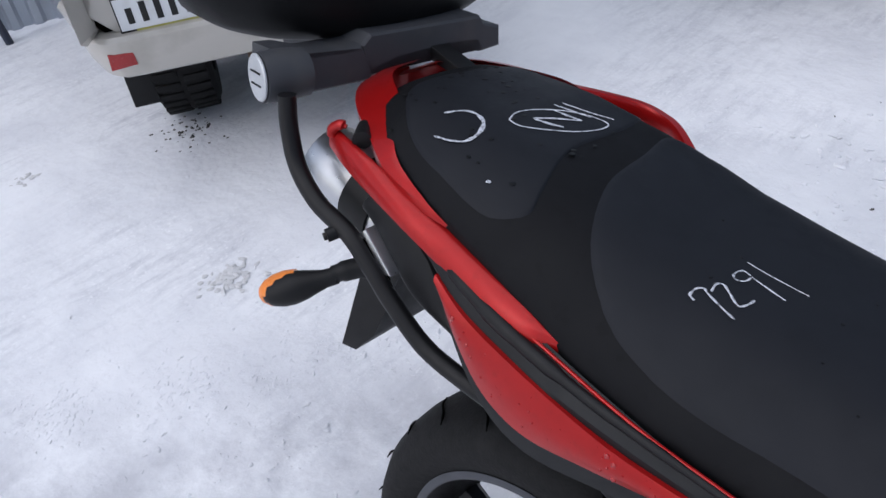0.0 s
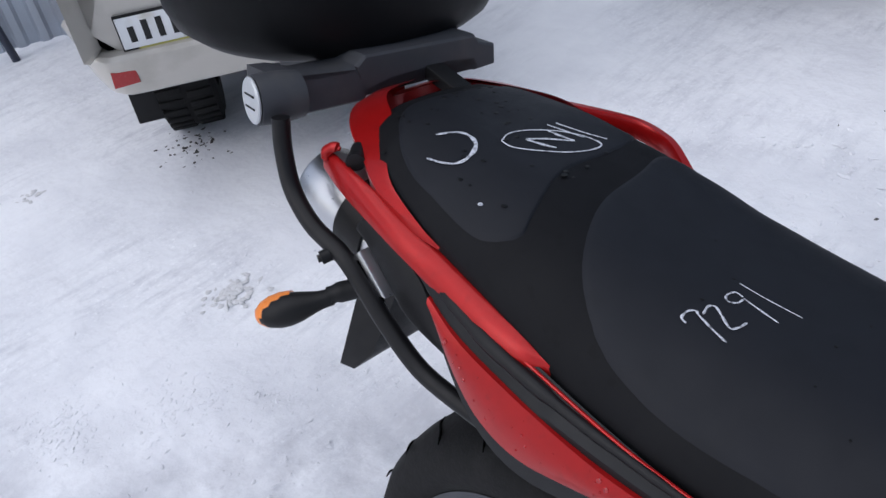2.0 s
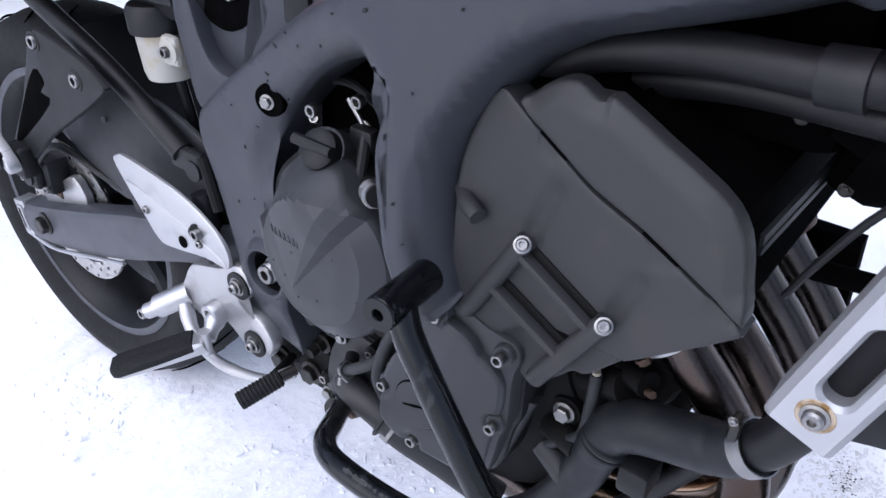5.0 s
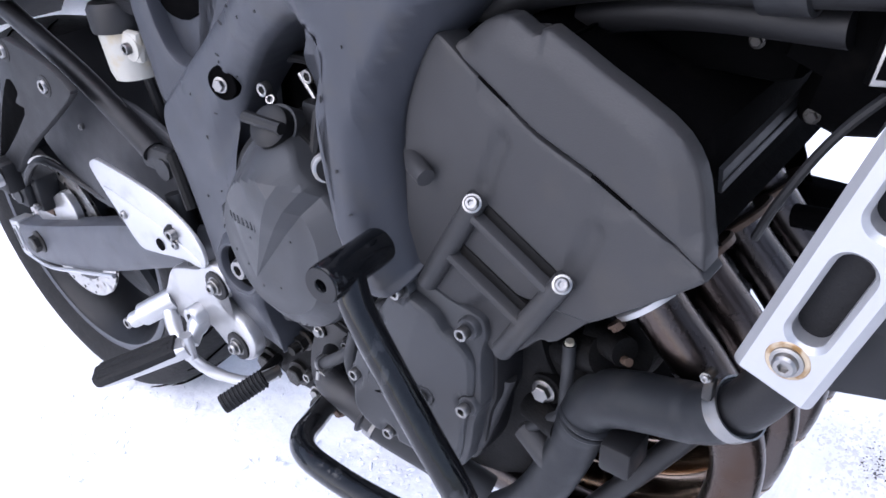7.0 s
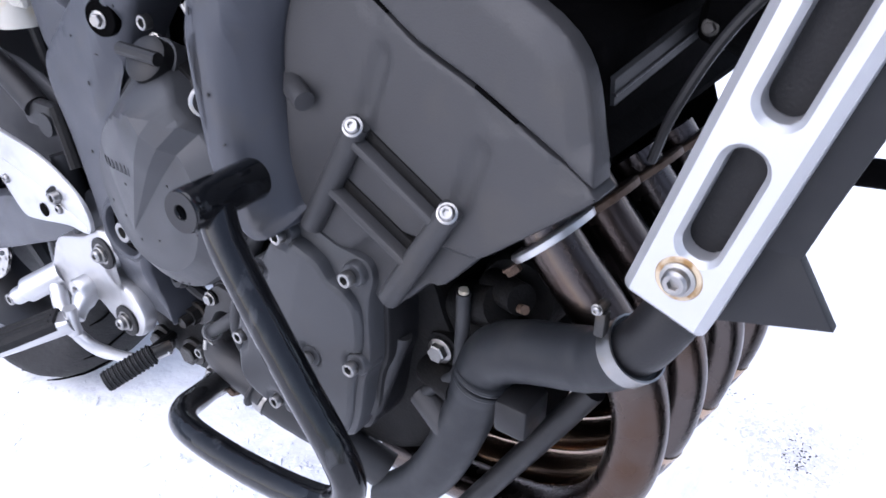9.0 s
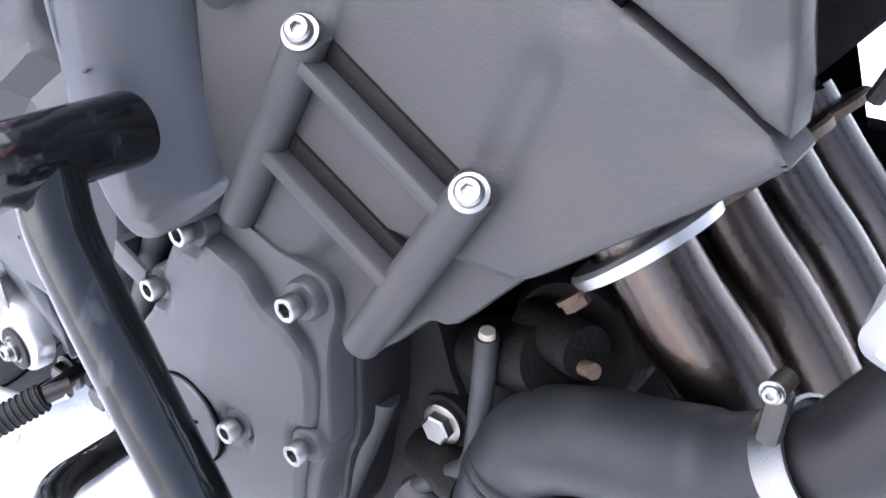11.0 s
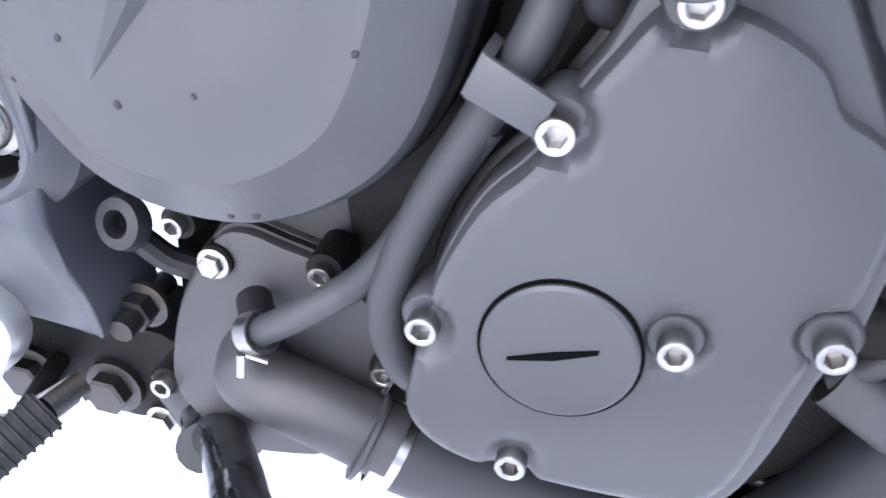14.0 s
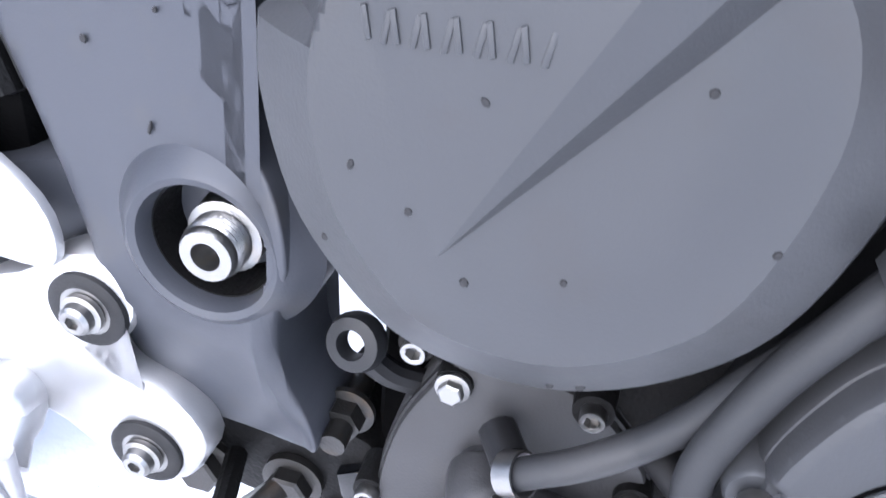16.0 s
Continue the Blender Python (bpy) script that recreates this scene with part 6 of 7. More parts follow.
    # red tail fairing round the seat's rear corner, with its fold
    fl = ([(-0.43, 0.12, 0.627), (-0.405, 0.045, 0.633), (-0.345, -0.002, 0.629), (-0.297, -0.054, 0.613), (-0.262, -0.078, 0.594), (-0.20, -0.094, 0.574), (-0.165, -0.097, 0.562)],
          [(-0.441, 0.12, 0.622), (-0.428, 0.038, 0.626), (-0.368, -0.014, 0.624), (-0.309, -0.062, 0.606), (-0.268, -0.084, 0.589), (-0.203, -0.095, 0.572), (-0.166, -0.097, 0.561)],
          [(-0.452, 0.12, 0.610), (-0.445, 0.033, 0.613), (-0.398, -0.026, 0.612), (-0.326, -0.066, 0.600), (-0.275, -0.088, 0.584), (-0.205, -0.096, 0.570), (-0.167, -0.097, 0.560)],
          [(-0.45, 0.12, 0.580), (-0.437, 0.03, 0.578), (-0.395, -0.02, 0.578), (-0.34, -0.05, 0.575), (-0.28, -0.084, 0.57), (-0.21, -0.096, 0.562), (-0.168, -0.097, 0.558)])
    part("tail_fairing", skin([line([away(p) for p in r], 5) for r in fl], closed=False, caps=False), M_RED, bike, "red tail fairing", 30)
rng = random.Random(9)
for _ in range(26):
    t, u = rng.uniform(0.1, 0.75), rng.uniform(0.15, 0.85)
    i = int(t * (len(a) - 1))
    q = FLASH[0][i].lerp(FLASH[1][i], u)
    r = rng.choice((0.0012, 0.0016, 0.0022, 0.0032))
    part("water_drop", lathe([(r, -0.0006), (0.9 * r, 0.0005), (0.5 * r, 0.0011), (0.0, 0.0013)], (q.x, q.y - 0.0025 - 0.004 * math.sin(math.pi * u), q.z), (0, -1, 0.12), 12), M_REDDROP, side)
part("tail_core", join(block(-0.33, 0.10, CL - (0.105 + OFF), CL + (0.105 + OFF), 0.435, 0.53, 0.02), block(0.05, 0.47, CL - (0.11 + OFF), CL + (0.11 + OFF), 0.41, 0.47, 0.02)), M_VOID, bike)
# mufflers under the tail
for k in (-1, 1):
    mf = part("muffler", lathe([(0.03, 0.0), (0.047, 0.002), (0.05, 0.008), (0.052, 0.05), (0.052, 0.20), (0.045, 0.26), (0.03, 0.28)], (-0.455, CL + k * (0.075 + OFF), 0.515), (0.97, 0, -0.22), 32), M_MUFF, bike, "steel under-seat muffler")
    part("muffler_band", lathe([(0.0525, 0), (0.056, 0.001), (0.056, 0.05), (0.0525, 0.051)], (-0.37, CL + k * (0.075 + OFF), 0.497), (0.97, 0, -0.22), 32, closed=True), M_BLACK, mf)
    part("muffler_guard", plate(loop([(-0.303, 0.5286), (-0.2835, 0.552), (-0.2457, 0.546), (-0.1874, 0.507), (-0.1508, 0.445), (-0.120, 0.418), (-0.1494, 0.4246), (-0.2096, 0.4432), (-0.2439, 0.4725), (-0.2834, 0.5143)], 3), CL + k * (0.152 + OFF), CL + k * (0.10 + OFF), 0.008), M_BLACK, bike, "black plastic muffler guard")
    shield = part("heat_shield", plate([(-0.292, 0.500), (-0.278, 0.514), (-0.232, 0.470), (-0.258, 0.462)], CL + k * (0.166 + OFF), CL + k * (0.13 + OFF), 0.003), M_MUFF, mf, "slotted steel heat shield")
    for q in range(4):
        # slots are black strips, their shade put into the colour
        part("shield_slot", plate([(-0.280 + 0.008 * q, 0.5005 - 0.0085 * q), (-0.278 + 0.008 * q, 0.5025 - 0.0085 * q), (-0.262 + 0.008 * q, 0.4865 - 0.0085 * q), (-0.264 + 0.008 * q, 0.4845 - 0.0085 * q)], CL + k * (0.1668 + OFF), CL + k * (0.16 + OFF), 0.0003), M_VOID, shield)
    side_y = lambda y: y if k < 0 else 2 * CL - y
    ind = part("indicator_stalk", tube([(-0.290, side_y(-0.055), 0.440), (-0.325, side_y(-0.0998), 0.4275), (-0.338, side_y(-0.116), 0.4210)], [0.018, 0.0135, 0.0115], 16, n=4), M_BLACK, bike, "black indicator with amber lens")
    drop = [(0.001, 0), (0.010, 0.004), (0.0165, 0.013), (0.0205, 0.026), (0.0215, 0.040), (0.0195, 0.055), (0.0155, 0.070), (0.0120, 0.084), (0.0112, 0.100)]
    body = part("indicator_body", lathe(drop, (-0.3970, side_y(-0.1846), 0.3880), (0.0738, side_y(0.0848) - side_y(0.0), 0.038), 28), M_BLACK, ind)
    part("amber_lens", lathe([(r * 1.05, h) for r, h in drop[:6]] + [(0.004, 0.056)], (-0.4035, side_y(-0.1850), 0.3862), (0.0738, side_y(0.0848) - side_y(0.0), 0.038), 28), M_AMBER, ind)
# number plate carrier
carrier = part("number_plate_carrier", skin([[(-0.36, CL - (0.075 + OFF), 0.43), (-0.36, CL + (0.075 + OFF), 0.43), (-0.31, CL + (0.075 + OFF), 0.40), (-0.31, CL - (0.075 + OFF), 0.40)], [(-0.385, CL - (0.08 + OFF), 0.36), (-0.385, CL + (0.08 + OFF), 0.36), (-0.33, CL + (0.08 + OFF), 0.33), (-0.33, CL - (0.08 + OFF), 0.33)], [(-0.39, CL - (0.105 + OFF), 0.27), (-0.39, CL + (0.105 + OFF), 0.27), (-0.345, CL + (0.09 + OFF), 0.28), (-0.345, CL - (0.09 + OFF), 0.28)], [(-0.405, CL - (0.10 + OFF), 0.235), (-0.43, CL + (0.10 + OFF), 0.225), (-0.40, CL + (0.09 + OFF), 0.225), (-0.385, CL - (0.09 + OFF), 0.23)]]), M_BLACK, bike, "black plastic number plate carrier")
# rack tube of the top case
rk = part("rack_tube", tube([(x, CL - (y + OFF), z) for x, y, z in ((-0.427, 0.158, 0.632), (-0.423, 0.160, 0.591), (-0.401, 0.166, 0.548), (-0.357, 0.171, 0.518), (-0.300, 0.171, 0.500), (-0.2615, 0.170, 0.471), (-0.224, 0.169, 0.4385), (-0.170, 0.166, 0.402), (-0.106, 0.162, 0.388), (-0.050, 0.156, 0.379), (0.02, 0.145, 0.372))], 0.0115, 16, n=6), M_BLACKTUBE, bike, "black tubular luggage rack")
st = part("rack_stud", tube([(-0.312, CL - (0.171 + OFF), 0.501), (-0.3195, CL - (0.189 + OFF), 0.4955)], 0.0085, 16), M_BLACK, rk)
part("stud_bolt", tube([(-0.3195, CL - (0.189 + OFF), 0.4955), (-0.3210, CL - (0.1925 + OFF), 0.4948)], 0.0048, 12), M_BOLTDARK, st)
part("rack_stay", plate([(-0.47, 0.645), (-0.362, 0.612), (-0.362, 0.598), (-0.47, 0.622)], 0.150, 0.182, 0.003), M_BLACK, rk)

# ---- top case on its base plate ----
CB = 0.165
def base_slab(profile, deep):
    """A slab behind the base plate's slanted front."""
    at = lambda o, back: [(-0.461 + 0.115 * y - back, y, z) for y, z in o]
    return skin([at(inset(profile, 0.004), -0.002), at(inset(profile, 0.001), 0.001), at(profile, 0.004), at(profile, deep)])


basep = part("case_base_plate", base_slab([(-0.090, 0.6075), (-0.035, 0.6058), (0.0487, 0.6053), (0.058, 0.619), (0.0355, 0.657), (0.02, 0.654), (-0.03, 0.655), (-0.060, 0.665), (-0.086, 0.667)], 0.055), M_CASEGREY, bike, "dark grey plastic luggage base plate", 25)
part("base_plate_arm", base_slab([(0.0345, 0.656), (0.0488, 0.6695), (0.2404, 0.6664), (0.2503, 0.6542), (0.2813, 0.6459), (0.2849, 0.6144), (0.2456, 0.611), (0.2363, 0.628), (0.19, 0.632), (0.0905, 0.6273), (0.0579, 0.6193), (0.047, 0.607)], 0.19), M_CASEGREY, basep, "", 25)
part("plate_end", tube([(-0.4745, -0.1120, 0.6400), (-0.4665, -0.0800, 0.6395), (-0.462, -0.055, 0.639)], [0.0315, 0.0325, 0.030], 32), M_CASEGREY, basep)
badge = part("plate_badge", lathe([(0.0, 0), (0.0290, 0), (0.0295, 0.002), (0.0275, 0.004), (0, 0.0045)], (-0.4750, -0.1135, 0.6405), (-0.25, -0.97, 0.02), 36), M_BADGE, basep, "pale round badge")
for dz in (-0.008, 0.008):
    part("brand_bar", tube([(-0.490, -0.1145, 0.6385 + dz), (-0.460, -0.1222, 0.6425 + dz)], 0.0013, 6), M_GREYPLASTIC, badge)
case_rings = []
for z, s, d in ((0.640, 0.60, 0.0), (0.644, 0.72, 0.0), (0.655, 0.83, 0.0), (0.672, 0.92, 0.0), (0.70, 0.975, 0.0), (0.74, 1.0, 0.0), (0.80, 1.02, 0.0), (0.84, 1.02, 0.0), (0.845, 1.0, 0.0), (0.85, 1.02, 0.0), (0.91, 0.99, -0.01), (0.96, 0.90, -0.02), (0.985, 0.70, -0.03), (0.99, 0.3, -0.03)):
    ring = []
    for j in range(48):
        t = 2 * math.pi * j / 48
        c, s2 = math.cos(t), math.sin(t)
        ring.append((-0.645 + d + 0.195 * s * math.copysign(abs(c) ** 0.88, c), CB + 0.277 * s * math.copysign(abs(s2) ** 0.88, s2), z))
    case_rings.append(ring)
part("top_case", skin(case_rings), M_CASE, bike, "large black plastic top case", 40)


# ---- chalk marks on the seat ----
def stroke(pts, parent, r=0.0022, n=6):
    p = [Vector((x, y, seat_top(x, y) + 0.0032)) for x, y in ((q.x, q.y) for q in line([(a, b, 0) for a, b in pts], n))]
    rings = []
    for i, q in enumerate(p):
        d = (p[min(i + 1, len(p) - 1)] - p[max(i - 1, 0)]).normalized()
        s = Vector((-d.y, d.x, 0)).normalized()
        w = r * (0.82 + 0.18 * math.sin(1.7 + i * 0.9)) if 0 < i < len(p) - 1 else r * 0.3
        rings.append([q + s * w, q + Vector((0, 0, 0.0007)), q - s * w])
    return part("chalk_stroke", skin(rings, closed=False, caps=False), M_CHALK, parent)


for pts, wide in (
    ([(-0.2383, -0.0472), (-0.2173, -0.044), (-0.2015, -0.036), (-0.199, -0.0189), (-0.2081, 0.0003), (-0.2247, 0.0092), (-0.2413, 0.0065), (-0.2576, -0.0136)], 0.0030),
    ([(-0.1949, 0.0284), (-0.2007, 0.0502), (-0.1908, 0.0797), (-0.1707, 0.1081), (-0.1466, 0.1263), (-0.1266, 0.1291), (-0.1247, 0.1068), (-0.1376, 0.0749), (-0.16, 0.0463), (-0.1791, 0.0294), (-0.1949, 0.0284)], 0.0015),
    ([(-0.1817, 0.0559), (-0.165, 0.063), (-0.1497, 0.0728)], 0.0030), ([(-0.1817, 0.0559), (-0.1687, 0.0784), (-0.1479, 0.1053)], 0.0026), ([(-0.1479, 0.1053), (-0.164, 0.0993), (-0.1812, 0.0943)], 0.0026),
    ([(-0.1897, 0.1054), (-0.1672, 0.1146), (-0.1475, 0.1218)], 0.0018), ([(-0.1871, 0.1187), (-0.1551, 0.1325), (-0.1308, 0.1472)], 0.0015),
    ([(0.0919, -0.0347), (0.0851, -0.0317), (0.0855, -0.0217), (0.0911, -0.0161), (0.095, -0.0187), (0.1117, -0.0237), (0.1303, -0.0282)], 0.0016),
    ([(0.0976, -0.0151), (0.0956, -0.0034), (0.101, 0.0017), (0.1108, -0.0041), (0.1238, -0.0117), (0.129, -0.0056), (0.1317, 0.0053)], 0.0016),
    ([(0.1118, 0.0349), (0.1029, 0.0348), (0.0999, 0.0233), (0.1049, 0.0174), (0.1121, 0.0229), (0.1137, 0.0336)], 0.0013), ([(0.1137, 0.0336), (0.1314, 0.0309), (0.1515, 0.028)], 0.0014),
    ([(0.0996, 0.0507), (0.1303, 0.0513), (0.1636, 0.053)], 0.0007),
):
    stroke(pts, seat_part, wide)
# wet spots and one white speck on the vinyl
rng = random.Random(12)
for i in range(52):
    x, y = (rng.uniform(-0.33, -0.10), rng.uniform(-0.06, 0.14)) if i < 40 else (rng.uniform(0.0, 0.36), rng.uniform(-0.09, 0.12))
    r = rng.uniform(0.0016, 0.0042) if i < 40 else rng.uniform(0.001, 0.002)
    part("wet_spot", lathe([(r, -0.0006), (0.85 * r, -0.0001), (0.0, 0.0001)], (x, y, seat_top(x, y) + 0.0033), (0, 0, 1), 12), M_DROP, seat_part)
part("white_speck", lathe([(0.0032, -0.0004), (0.0024, 0.0006), (0.0, 0.0009)], (-0.1439, -0.0606, seat_top(-0.1439, -0.0606) + 0.0028), (0, 0, 1), 10), M_CHALK, seat_part)
# the figure on the seat's flank
flank = lambda x, z: (x, CL - seat_at(x)[1] * (1 - max(0, (z - seat_at(x)[3]) / (seat_at(x)[2] - seat_at(x)[3])) ** 1.7) ** (1 / 3.2) - 0.0015, z)
part("chalk_figure", tube([flank(x, z) for x, z in ((0.357, 0.512), (0.365, 0.52), (0.374, 0.519), (0.373, 0.508), (0.366, 0.498), (0.372, 0.484), (0.384, 0.477), (0.394, 0.483), (0.39, 0.495), (0.376, 0.501), (0.362, 0.506), (0.357, 0.512))], 0.002, 8, n=5), M_CHALK, seat_part, "chalked figure eight")


# ---- snow-covered ground, one sheet out to the horizon ----
def vnoise(x, y, seed):
    """Smooth value noise on arrays."""
    rng = np.random.RandomState(seed)
    tab = rng.rand(256, 256)
    xi, yi = np.floor(x).astype(int), np.floor(y).astype(int)
    fx, fy = x - xi, y - yi
    fx, fy = fx * fx * (3 - 2 * fx), fy * fy * (3 - 2 * fy)
    g = lambda a, b: tab[a % 256, b % 256]
    return (g(xi, yi) * (1 - fx) + g(xi + 1, yi) * fx) * (1 - fy) + (g(xi, yi + 1) * (1 - fx) + g(xi + 1, yi + 1) * fx) * fy - 0.5


def ground_z(x, y):
    near = np.exp(-(((x + 0.5) / 6) ** 2 + ((y - 0.5) / 6) ** 2))
    z = 0.030 * vnoise(x * 1.1, y * 1.1, 1) + 0.016 * vnoise(x * 3.3, y * 3.3, 2)
    z = z + near * (0.010 * vnoise(x * 9, y * 9, 3) + (0.0030 * vnoise(x * 20, y * 20, 4) + 0.0035 * np.maximum(0, vnoise(x * 40, y * 40, 5) - 0.22)) * np.clip(2.5 * vnoise(x * 1.3, y * 1.3, 6) + 0.6, 0.25, 1.5))
    # wheel ruts of cars that crossed the yard
    for off, w in ((0.28, 0.14), (-0.62, 0.16), (1.55, 0.2)):
        d = (0.80 * x - 0.60 * y) - off + 0.05 * vnoise(x * 0.8, y * 0.8, 7)
        z = z - 0.014 * np.exp(-((d / w) ** 2)) + 0.007 * np.exp(-(((np.abs(d) - 1.5 * w) / (0.5 * w)) ** 2))
        tread = 0.004 * np.sign(np.sin((0.60 * x + 0.80 * y) * 110 + 9 * d / w)) * np.exp(-((d / (0.8 * w)) ** 4)) * (vnoise(x * 2, y * 2, 8) > 0.0)
        z = z + near * tread
    calm = np.exp(-((x / 0.25) ** 2 + (y / 0.2) ** 2))
    return z * (1 - 0.8 * calm) - 0.004 + 0.0 * x


N = 330
u = np.linspace(-1, 1, N)
gx = np.sinh(u * 8.2) / np.sinh(8.2) * 600 + 1.9 * u - 0.1
gy = np.sinh(u * 8.2) / np.sinh(8.2) * 600 + 1.9 * u + 0.35
X, Y = np.meshgrid(gx, gy, indexing="ij")
Z = ground_z(X, Y)
Z[np.hypot(X, Y) > 40] = 0
co = np.stack([X.ravel(), Y.ravel(), Z.ravel()], 1)
I = np.arange(N * N).reshape(N, N)
quads = np.stack([I[:-1, :-1].ravel(), I[1:, :-1].ravel(), I[1:, 1:].ravel(), I[:-1, 1:].ravel()], 1)
me = bpy.data.meshes.new("ground")
me.from_pydata(co.tolist(), [], quads.tolist())
me.materials.append(M_SNOW)
for f in me.polygons:
    f.use_smooth = True
ground = tagged(new("ground", me), "packed white snow with tyre tracks", "snow", kind="structure")


def clods(name, spots, material, label, category, seed, flat=(0.12, 0.4)):
    """Small uneven lumps that nobody could count."""
    rng = np.random.RandomState(seed)
    ball = bmesh.new()
    bmesh.ops.create_icosphere(ball, subdivisions=1, radius=1.0)
    base = np.array([v.co for v in ball.verts])
    tris = np.array([[v.index for v in f.verts] for f in ball.faces])
    ball.free()
    verts, faces = [], []
    for x, y, spread, count, size in spots:
        px, py = rng.normal(x, spread, count), rng.normal(y, spread, count)
        pz = ground_z(px, py)
        for k in range(count):
            r = size * rng.uniform(0.3, 1.0)
            a = rng.uniform(0, math.pi)
            q = base * rng.uniform(0.6, 1.3, (len(base), 1)) * (rng.uniform(0.6, 1.9), rng.uniform(0.5, 1.1), rng.uniform(*flat)) * r
            turned = np.stack([q[:, 0] * math.cos(a) - q[:, 1] * math.sin(a), q[:, 0] * math.sin(a) + q[:, 1] * math.cos(a), q[:, 2]], 1)
            faces.append(tris + len(base) * len(verts))
            verts.append(turned + (px[k], py[k], pz[k] + 0.2 * r))
    me = bpy.data.meshes.new(name)
    me.from_pydata(np.concatenate(verts).tolist(), [], np.concatenate(faces).tolist())
    me.materials.append(material)
    return tagged(new(name, me), label, category, kind="stuff")


# crumbs thrown up along the wheel ruts
rut_spots = [(-1.5 + 0.058 * k, -0.62 + 0.080 * k + 0.10 * math.sin(k * 2.3), 0.040, 50 + 40 * (k % 3), 0.0048) for k in range(24)]
rut_spots += [(-1.05 + 0.09 * k, 1.25 + 0.12 * k, 0.10, 40, 0.008) for k in range(6)] + [(-0.55 + 0.06 * k, 0.95 + 0.09 * k, 0.12, 40, 0.008) for k in range(8)]
clods("rut_crumbs", rut_spots, M_SNOW, "white crumbs of snow along the tyre tracks", "snow", 8, (0.12, 0.32))
clods("snow_clods", [(-0.5, -0.25, 0.35, 420, 0.0065), (-0.9, 0.05, 0.4, 420, 0.0065), (0.1, 0.9, 0.5, 120, 0.009), (0.9, 0.9, 0.4, 120, 0.008), (0.42, -0.10, 0.10, 260, 0.0055), (0.62, 0.02, 0.10, 320, 0.0050), (0.75, 0.05, 0.2, 140, 0.006), (0.05, -0.22, 0.08, 160, 0.006), (-0.3, 1.72, 0.10, 60, 0.013), (0.2, 1.5, 0.3, 60, 0.009), (-0.17, 1.22, 0.12, 60, 0.011)], M_SNOW, "scattered small clods of snow", "snow", 3)
clods("ground_debris", [(-2.08, 0.59, 0.06, 70, 0.007), (1.139, 0.352, 0.012, 80, 0.0024), (1.135, 0.36, 0.030, 22, 0.0016), (1.02, 0.42, 0.015, 16, 0.002), (0.66, 0.33, 0.04, 24, 0.004), (-0.15, 1.9, 0.2, 12, 0.008)], M_SOIL, "dark bits of dirt on the snow", "debris", 4)
clods("snow_lump", [(-1.325, 0.238, 0.034, 60, 0.017)], M_ICE, "dirty lump of trodden snow", "snow", 5)
clods("icy_crust", [(1.14, 0.358, 0.038, 520, 0.0034), (1.005, 0.372, 0.012, 50, 0.0025), (1.08, 0.366, 0.02, 90, 0.0028), (-2.29, 0.08, 0.03, 14, 0.012)], M_ICE, "grey icy crust on the snow", "snow", 6)

# ---- the beige off-roader parked behind ----
rear = Vector((0.49, 0.87, 0)).normalized()
SUVM = Matrix.Translation((-1.80, 0.285, 0)) @ Matrix(((rear.x, -rear.y, 0, 0), (rear.y, rear.x, 0, 0), (0, 0, 1, 0), (0, 0, 0, 1)))
suv = thing("off_road_car", SUVM, "beige off-road car seen from behind, on snow", "car")


def slab(pts, z_list, bevel):
    """A body skinned upwards over plan outlines."""
    return skin([[(x, y, z) for x, y in inset(pts, d)] for z, d in z_list])


plan = [(-0.035, 0.16), (-0.028, 0.07), (0.03, -0.005), (0.12, -0.022), (0.55, -0.03), (0.96, -0.022), (1.05, -0.005), (1.108, 0.07), (1.115, 0.16), (1.11, 0.5), (-0.03, 0.5)]
part("rear_bumper", slab(loop(plan, 2), [(0.395, 0.05), (0.405, 0.035), (0.45, 0.016), (0.505, 0.002), (0.52, 0.0), (0.532, 0.008), (0.536, 0.03)], 0), M_SUV, suv, "beige rear bumper", 30)
bodyp = [(0.0, 0.16), (0.05, 0.06), (0.54, 0.04), (1.03, 0.06), (1.08, 0.16), (1.10, 2.9), (0.9, 3.1), (0.2, 3.1), (-0.02, 2.9)]
body = part("car_body", slab(loop(bodyp, 2), [(0.53, 0.02), (0.55, 0.0), (0.95, 0.0), (1.0, 0.02), (1.05, 0.05), (1.40, 0.14), (1.46, 0.2)], 0), M_SUV, suv, "beige car body", 30)
part("tailgate", plate(loop([(0.085, 0.525), (0.068, 0.70), (0.08, 0.95), (1.0, 0.95), (1.01, 0.70), (0.995, 0.525)], 2), 0.012, 0.10, 0.010), M_SUV, body)
part("tailgate_gap", plate(loop([(0.07, 0.512), (0.052, 0.70), (0.062, 0.97), (1.018, 0.97), (1.028, 0.70), (1.01, 0.512)], 2), 0.026, 0.10, 0.004), M_VOID, body)
# the plate's characters stay plain bars
pl8 = part("number_plate", plate([(0.097, 0.540), (0.463, 0.540), (0.463, 0.626), (0.097, 0.626)], -0.004, 0.008, 0.002), M_PLATE, suv, "white number plate with dark characters")
part("plate_holder", plate([(0.093, 0.530), (0.467, 0.530), (0.467, 0.630), (0.093, 0.630)], 0.0, 0.014, 0.003), M_BLACK, pl8)
part("holder_strip", plate([(0.135, 0.532), (0.40, 0.532), (0.40, 0.543), (0.135, 0.543)], -0.002, 0.004, 0.001), M_YELLOW, pl8)
for i, x in enumerate((0.122, 0.160, 0.198, 0.236, 0.276, 0.314)):
    hz = 0.612 if i in (1, 2, 3) else 0.600
    part("character_bar", plate([(x, 0.557), (x + 0.017, 0.557), (x + 0.017, hz), (x, hz)], -0.0055, -0.002, 0.0006), M_CHAR, pl8)
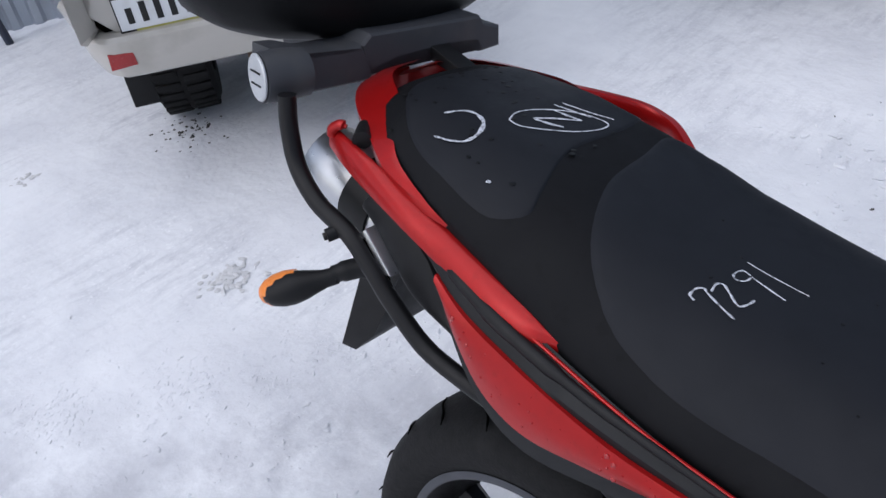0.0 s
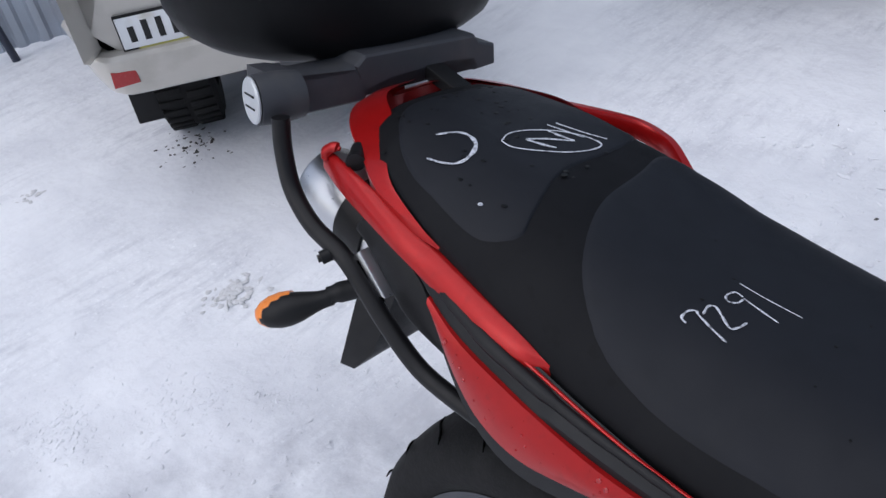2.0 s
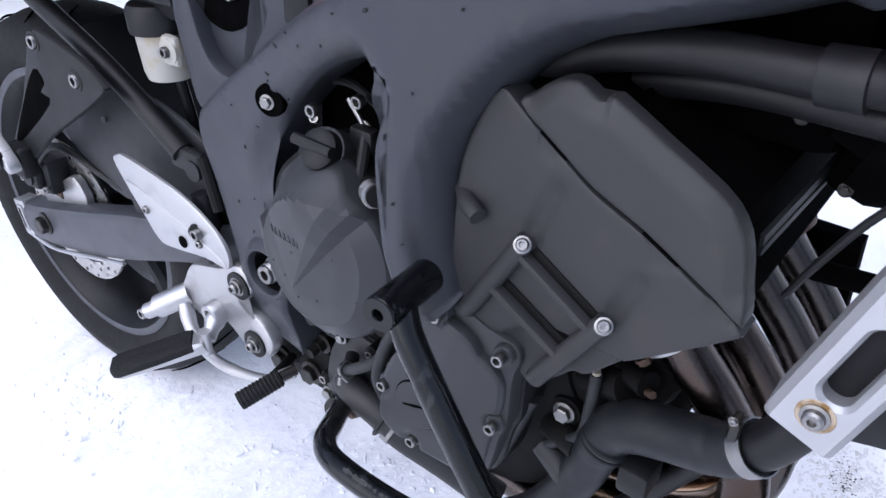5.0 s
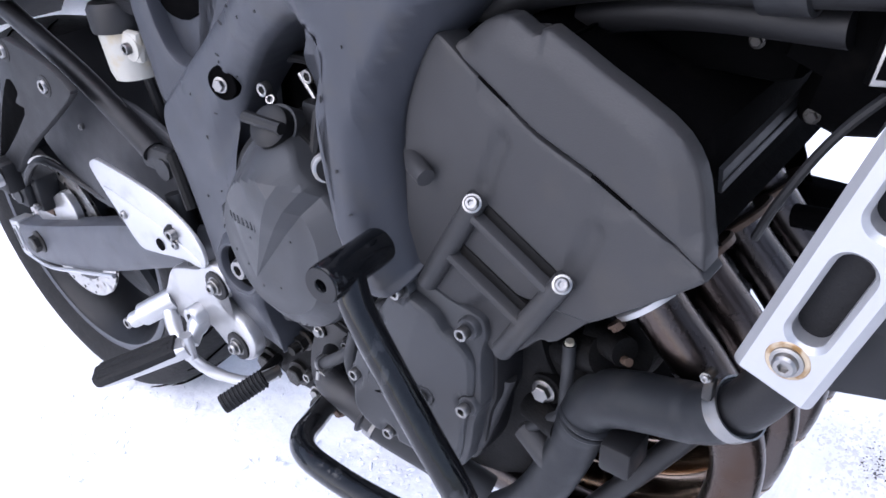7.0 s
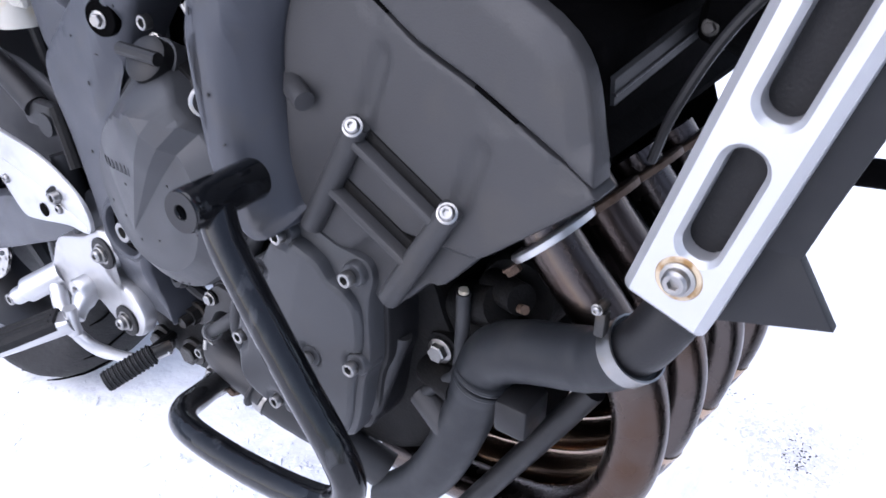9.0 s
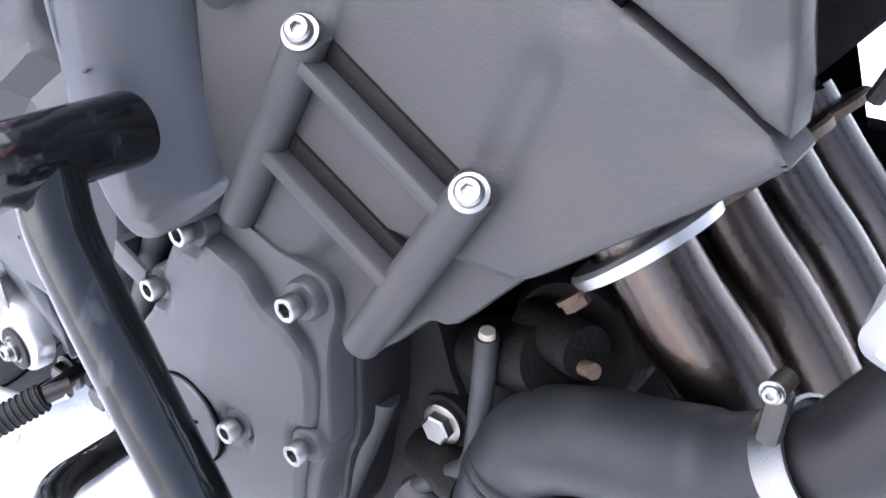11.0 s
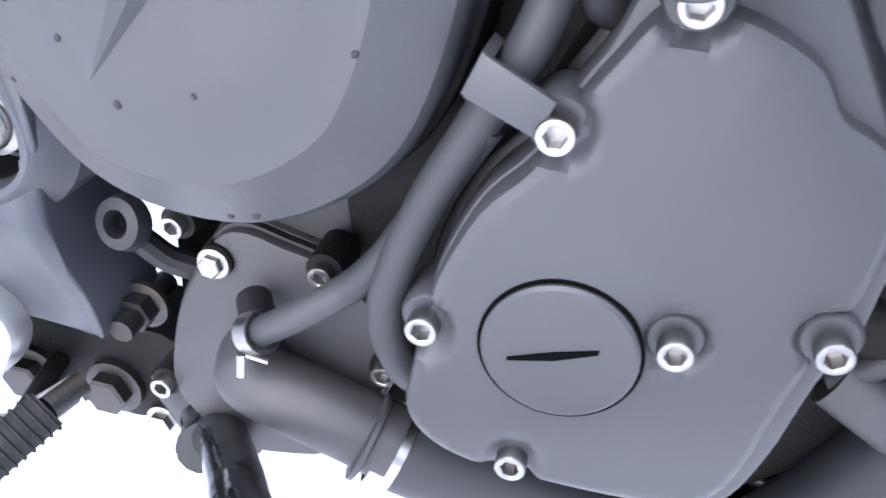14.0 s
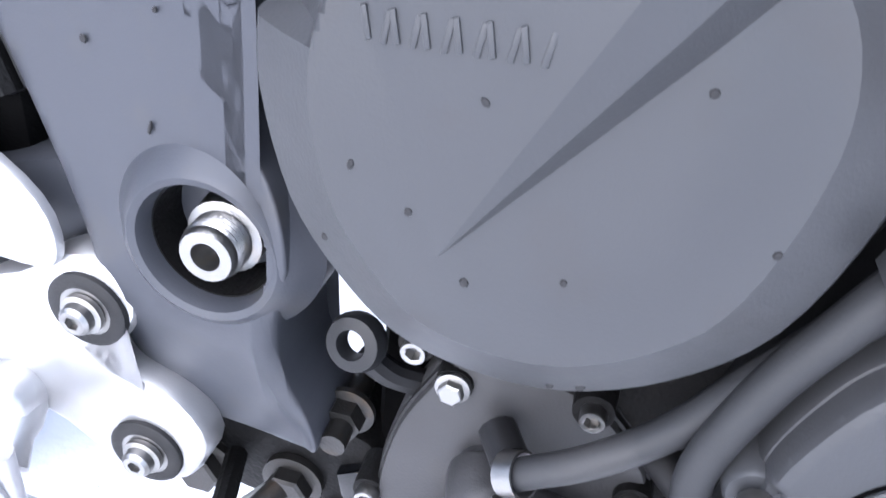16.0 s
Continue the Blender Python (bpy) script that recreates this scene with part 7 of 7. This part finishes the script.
part("plate_region_bar", plate([(0.385, 0.565), (0.44, 0.565), (0.44, 0.612), (0.385, 0.612)], -0.0055, -0.002, 0.0006), M_CHAR, pl8)
for x in (0.035, 0.96):
    rf = part("bumper_reflector", plate([(x, 0.442), (x + 0.072, 0.446), (x + 0.072, 0.487), (x + 0.004, 0.487)], -0.014, 0.03, 0.004), M_REFL, suv, "red bumper reflector")
for x in (0.0, 1.03):
    lp = part("tail_lamp", plate(loop([(x, 0.655), (x + 0.042, 0.655), (x + 0.045, 0.82), (x, 0.82)], 2), 0.042, 0.14, 0.008), M_REFL, suv, "red tail lamp")
part("rear_window", plate(loop([(0.25, 1.05), (0.85, 1.05), (0.78, 1.32), (0.32, 1.32)], 2), 0.10, 0.2, 0.01), M_VOID, body)



def car_wheel(parent, x, y, r, w):
    prof = [(r * 0.62, w / 2), (r * 0.9, w / 2), (r * 0.98, w * 0.42), (r, w * 0.25), (r, -w * 0.25), (r * 0.98, -w * 0.42), (r * 0.9, -w / 2), (r * 0.62, -w / 2)]
    t = part("tyre", lathe(prof, (x, y, r), (1, 0, 0), 48, closed=True), M_RUBBER, parent, "black car tyre")
    part("rim", lathe([(0.02, w * 0.3), (r * 0.3, w * 0.36), (r * 0.6, w * 0.3), (r * 0.63, w * 0.45), (r * 0.63, -w * 0.45), (r * 0.5, -w * 0.3), (0.02, -w * 0.3)], (x, y, r), (1, 0, 0), 32), M_GREYPLASTIC, t)
    lug = finish(block(-w * 0.2, w * 0.2, -0.012, 0.012, -0.004, 0.006, 0.002), "tread_block", M_RUBBER)
    for k in range(40):
        for s in (-0.24, 0.24):
            b = new("tread_block", lug)
            b.parent = t
            b.matrix_basis = Matrix.Translation((x + s * w, y, r)) @ Matrix.Rotation(2 * math.pi * (k + (0.5 if s > 0 else 0)) / 40, 4, "X") @ Matrix.Translation((0, 0, r))
    return t


car_wheel(suv, 0.17, 0.60, 0.29, 0.20)
car_wheel(suv, 0.90, 0.60, 0.29, 0.20)
car_wheel(suv, 0.17, 2.6, 0.29, 0.20)
car_wheel(suv, 0.90, 2.6, 0.29, 0.20)
part("mud_flap", block(0.0, 0.085, 0.33, 0.345, 0.15, 0.42, 0.004), M_BLACK, suv, "black rubber mud flap")
part("underbody", block(0.12, 0.96, 0.95, 2.9, 0.27, 0.58, 0.03), M_VOID, suv)
part("exhaust_pipe", tube([(0.42, 0.06, 0.36), (0.42, 0.6, 0.34)], 0.022, 14), M_RUSTBOLT, suv)

# ---- corrugated fence behind, with a leaning pole ----
fd = Vector((0.36, 0.93, 0)).normalized()
fence = thing("sheet_fence", Matrix.Translation((-3.95, -0.75, 0)) @ Matrix(((fd.x, -fd.y, 0, 0), (fd.y, fd.x, 0, 0), (0, 0, 1, 0), (0, 0, 0, 1))), "pale blue-grey corrugated sheet metal fence", "fence")
prof = [(0, 0), (0.03, 0), (0.045, 0.02), (0.085, 0.02), (0.10, 0)]
sheet = finish(skin([[(0.1 * k + a, b, z) for k in range(11) for a, b in prof[:-1]] + [(0.1 * k + a, b + 0.004, z) for k in range(10, -1, -1) for a, b in prof[-2::-1]] for z in (0.02, 2.0)]), "sheet", M_FENCE)
for k in range(-4, 2):
    s = new("sheet", sheet)
    s.parent = fence
    s.matrix_basis = Matrix.Translation((k * 1.1 - 0.3, 0.002 * (k % 2), 0))
pole = thing("leaning_pole", Matrix.Translation((-3.41, 0.512, 0)), "thin dark steel pole leaning by the fence", "pole")
part("pole_shaft", tube([(0, 0, -0.05), (-0.14, -0.10, 1.4)], 0.018, 12), M_CARDARK, pole)

# ---- dark car at the far edge of the yard ----
car = thing("dark_car", Matrix.Translation((-1.40, 2.42, 0)) @ Matrix.Rotation(radians(25), 4, "Z"), "dark blue parked car standing on the snow", "car")
cplan = loop([(0.0, 0.05), (0.15, 0.0), (3.4, 0.0), (3.6, 0.08), (3.6, 1.5), (3.4, 1.6), (0.15, 1.6), (0.0, 1.5)], 2)
cbody = part("car_body", slab(cplan, [(0.20, 0.05), (0.22, 0.01), (0.5, 0.0), (0.8, 0.03), (0.85, 0.08), (1.3, 0.35), (1.36, 0.45)], 0), M_CARDARK, car, "dark car body", 30)
for x in (0.6, 2.9):
    for y in (0.12, 1.48):
        prof = [(0.19, 0.09), (0.27, 0.09), (0.295, 0.06), (0.295, -0.06), (0.27, -0.09), (0.19, -0.09)]
        w_ = part("tyre", lathe(prof, (x, y, 0.295), (0, -1, 0), 40, closed=True), M_RUBBER, car)
        part("rim", lathe([(0.02, 0.05), (0.12, 0.07), (0.19, 0.06), (0.19, -0.06), (0.02, -0.05)], (x, y, 0.295), (0, -1, 0), 28), M_GREYPLASTIC, w_)
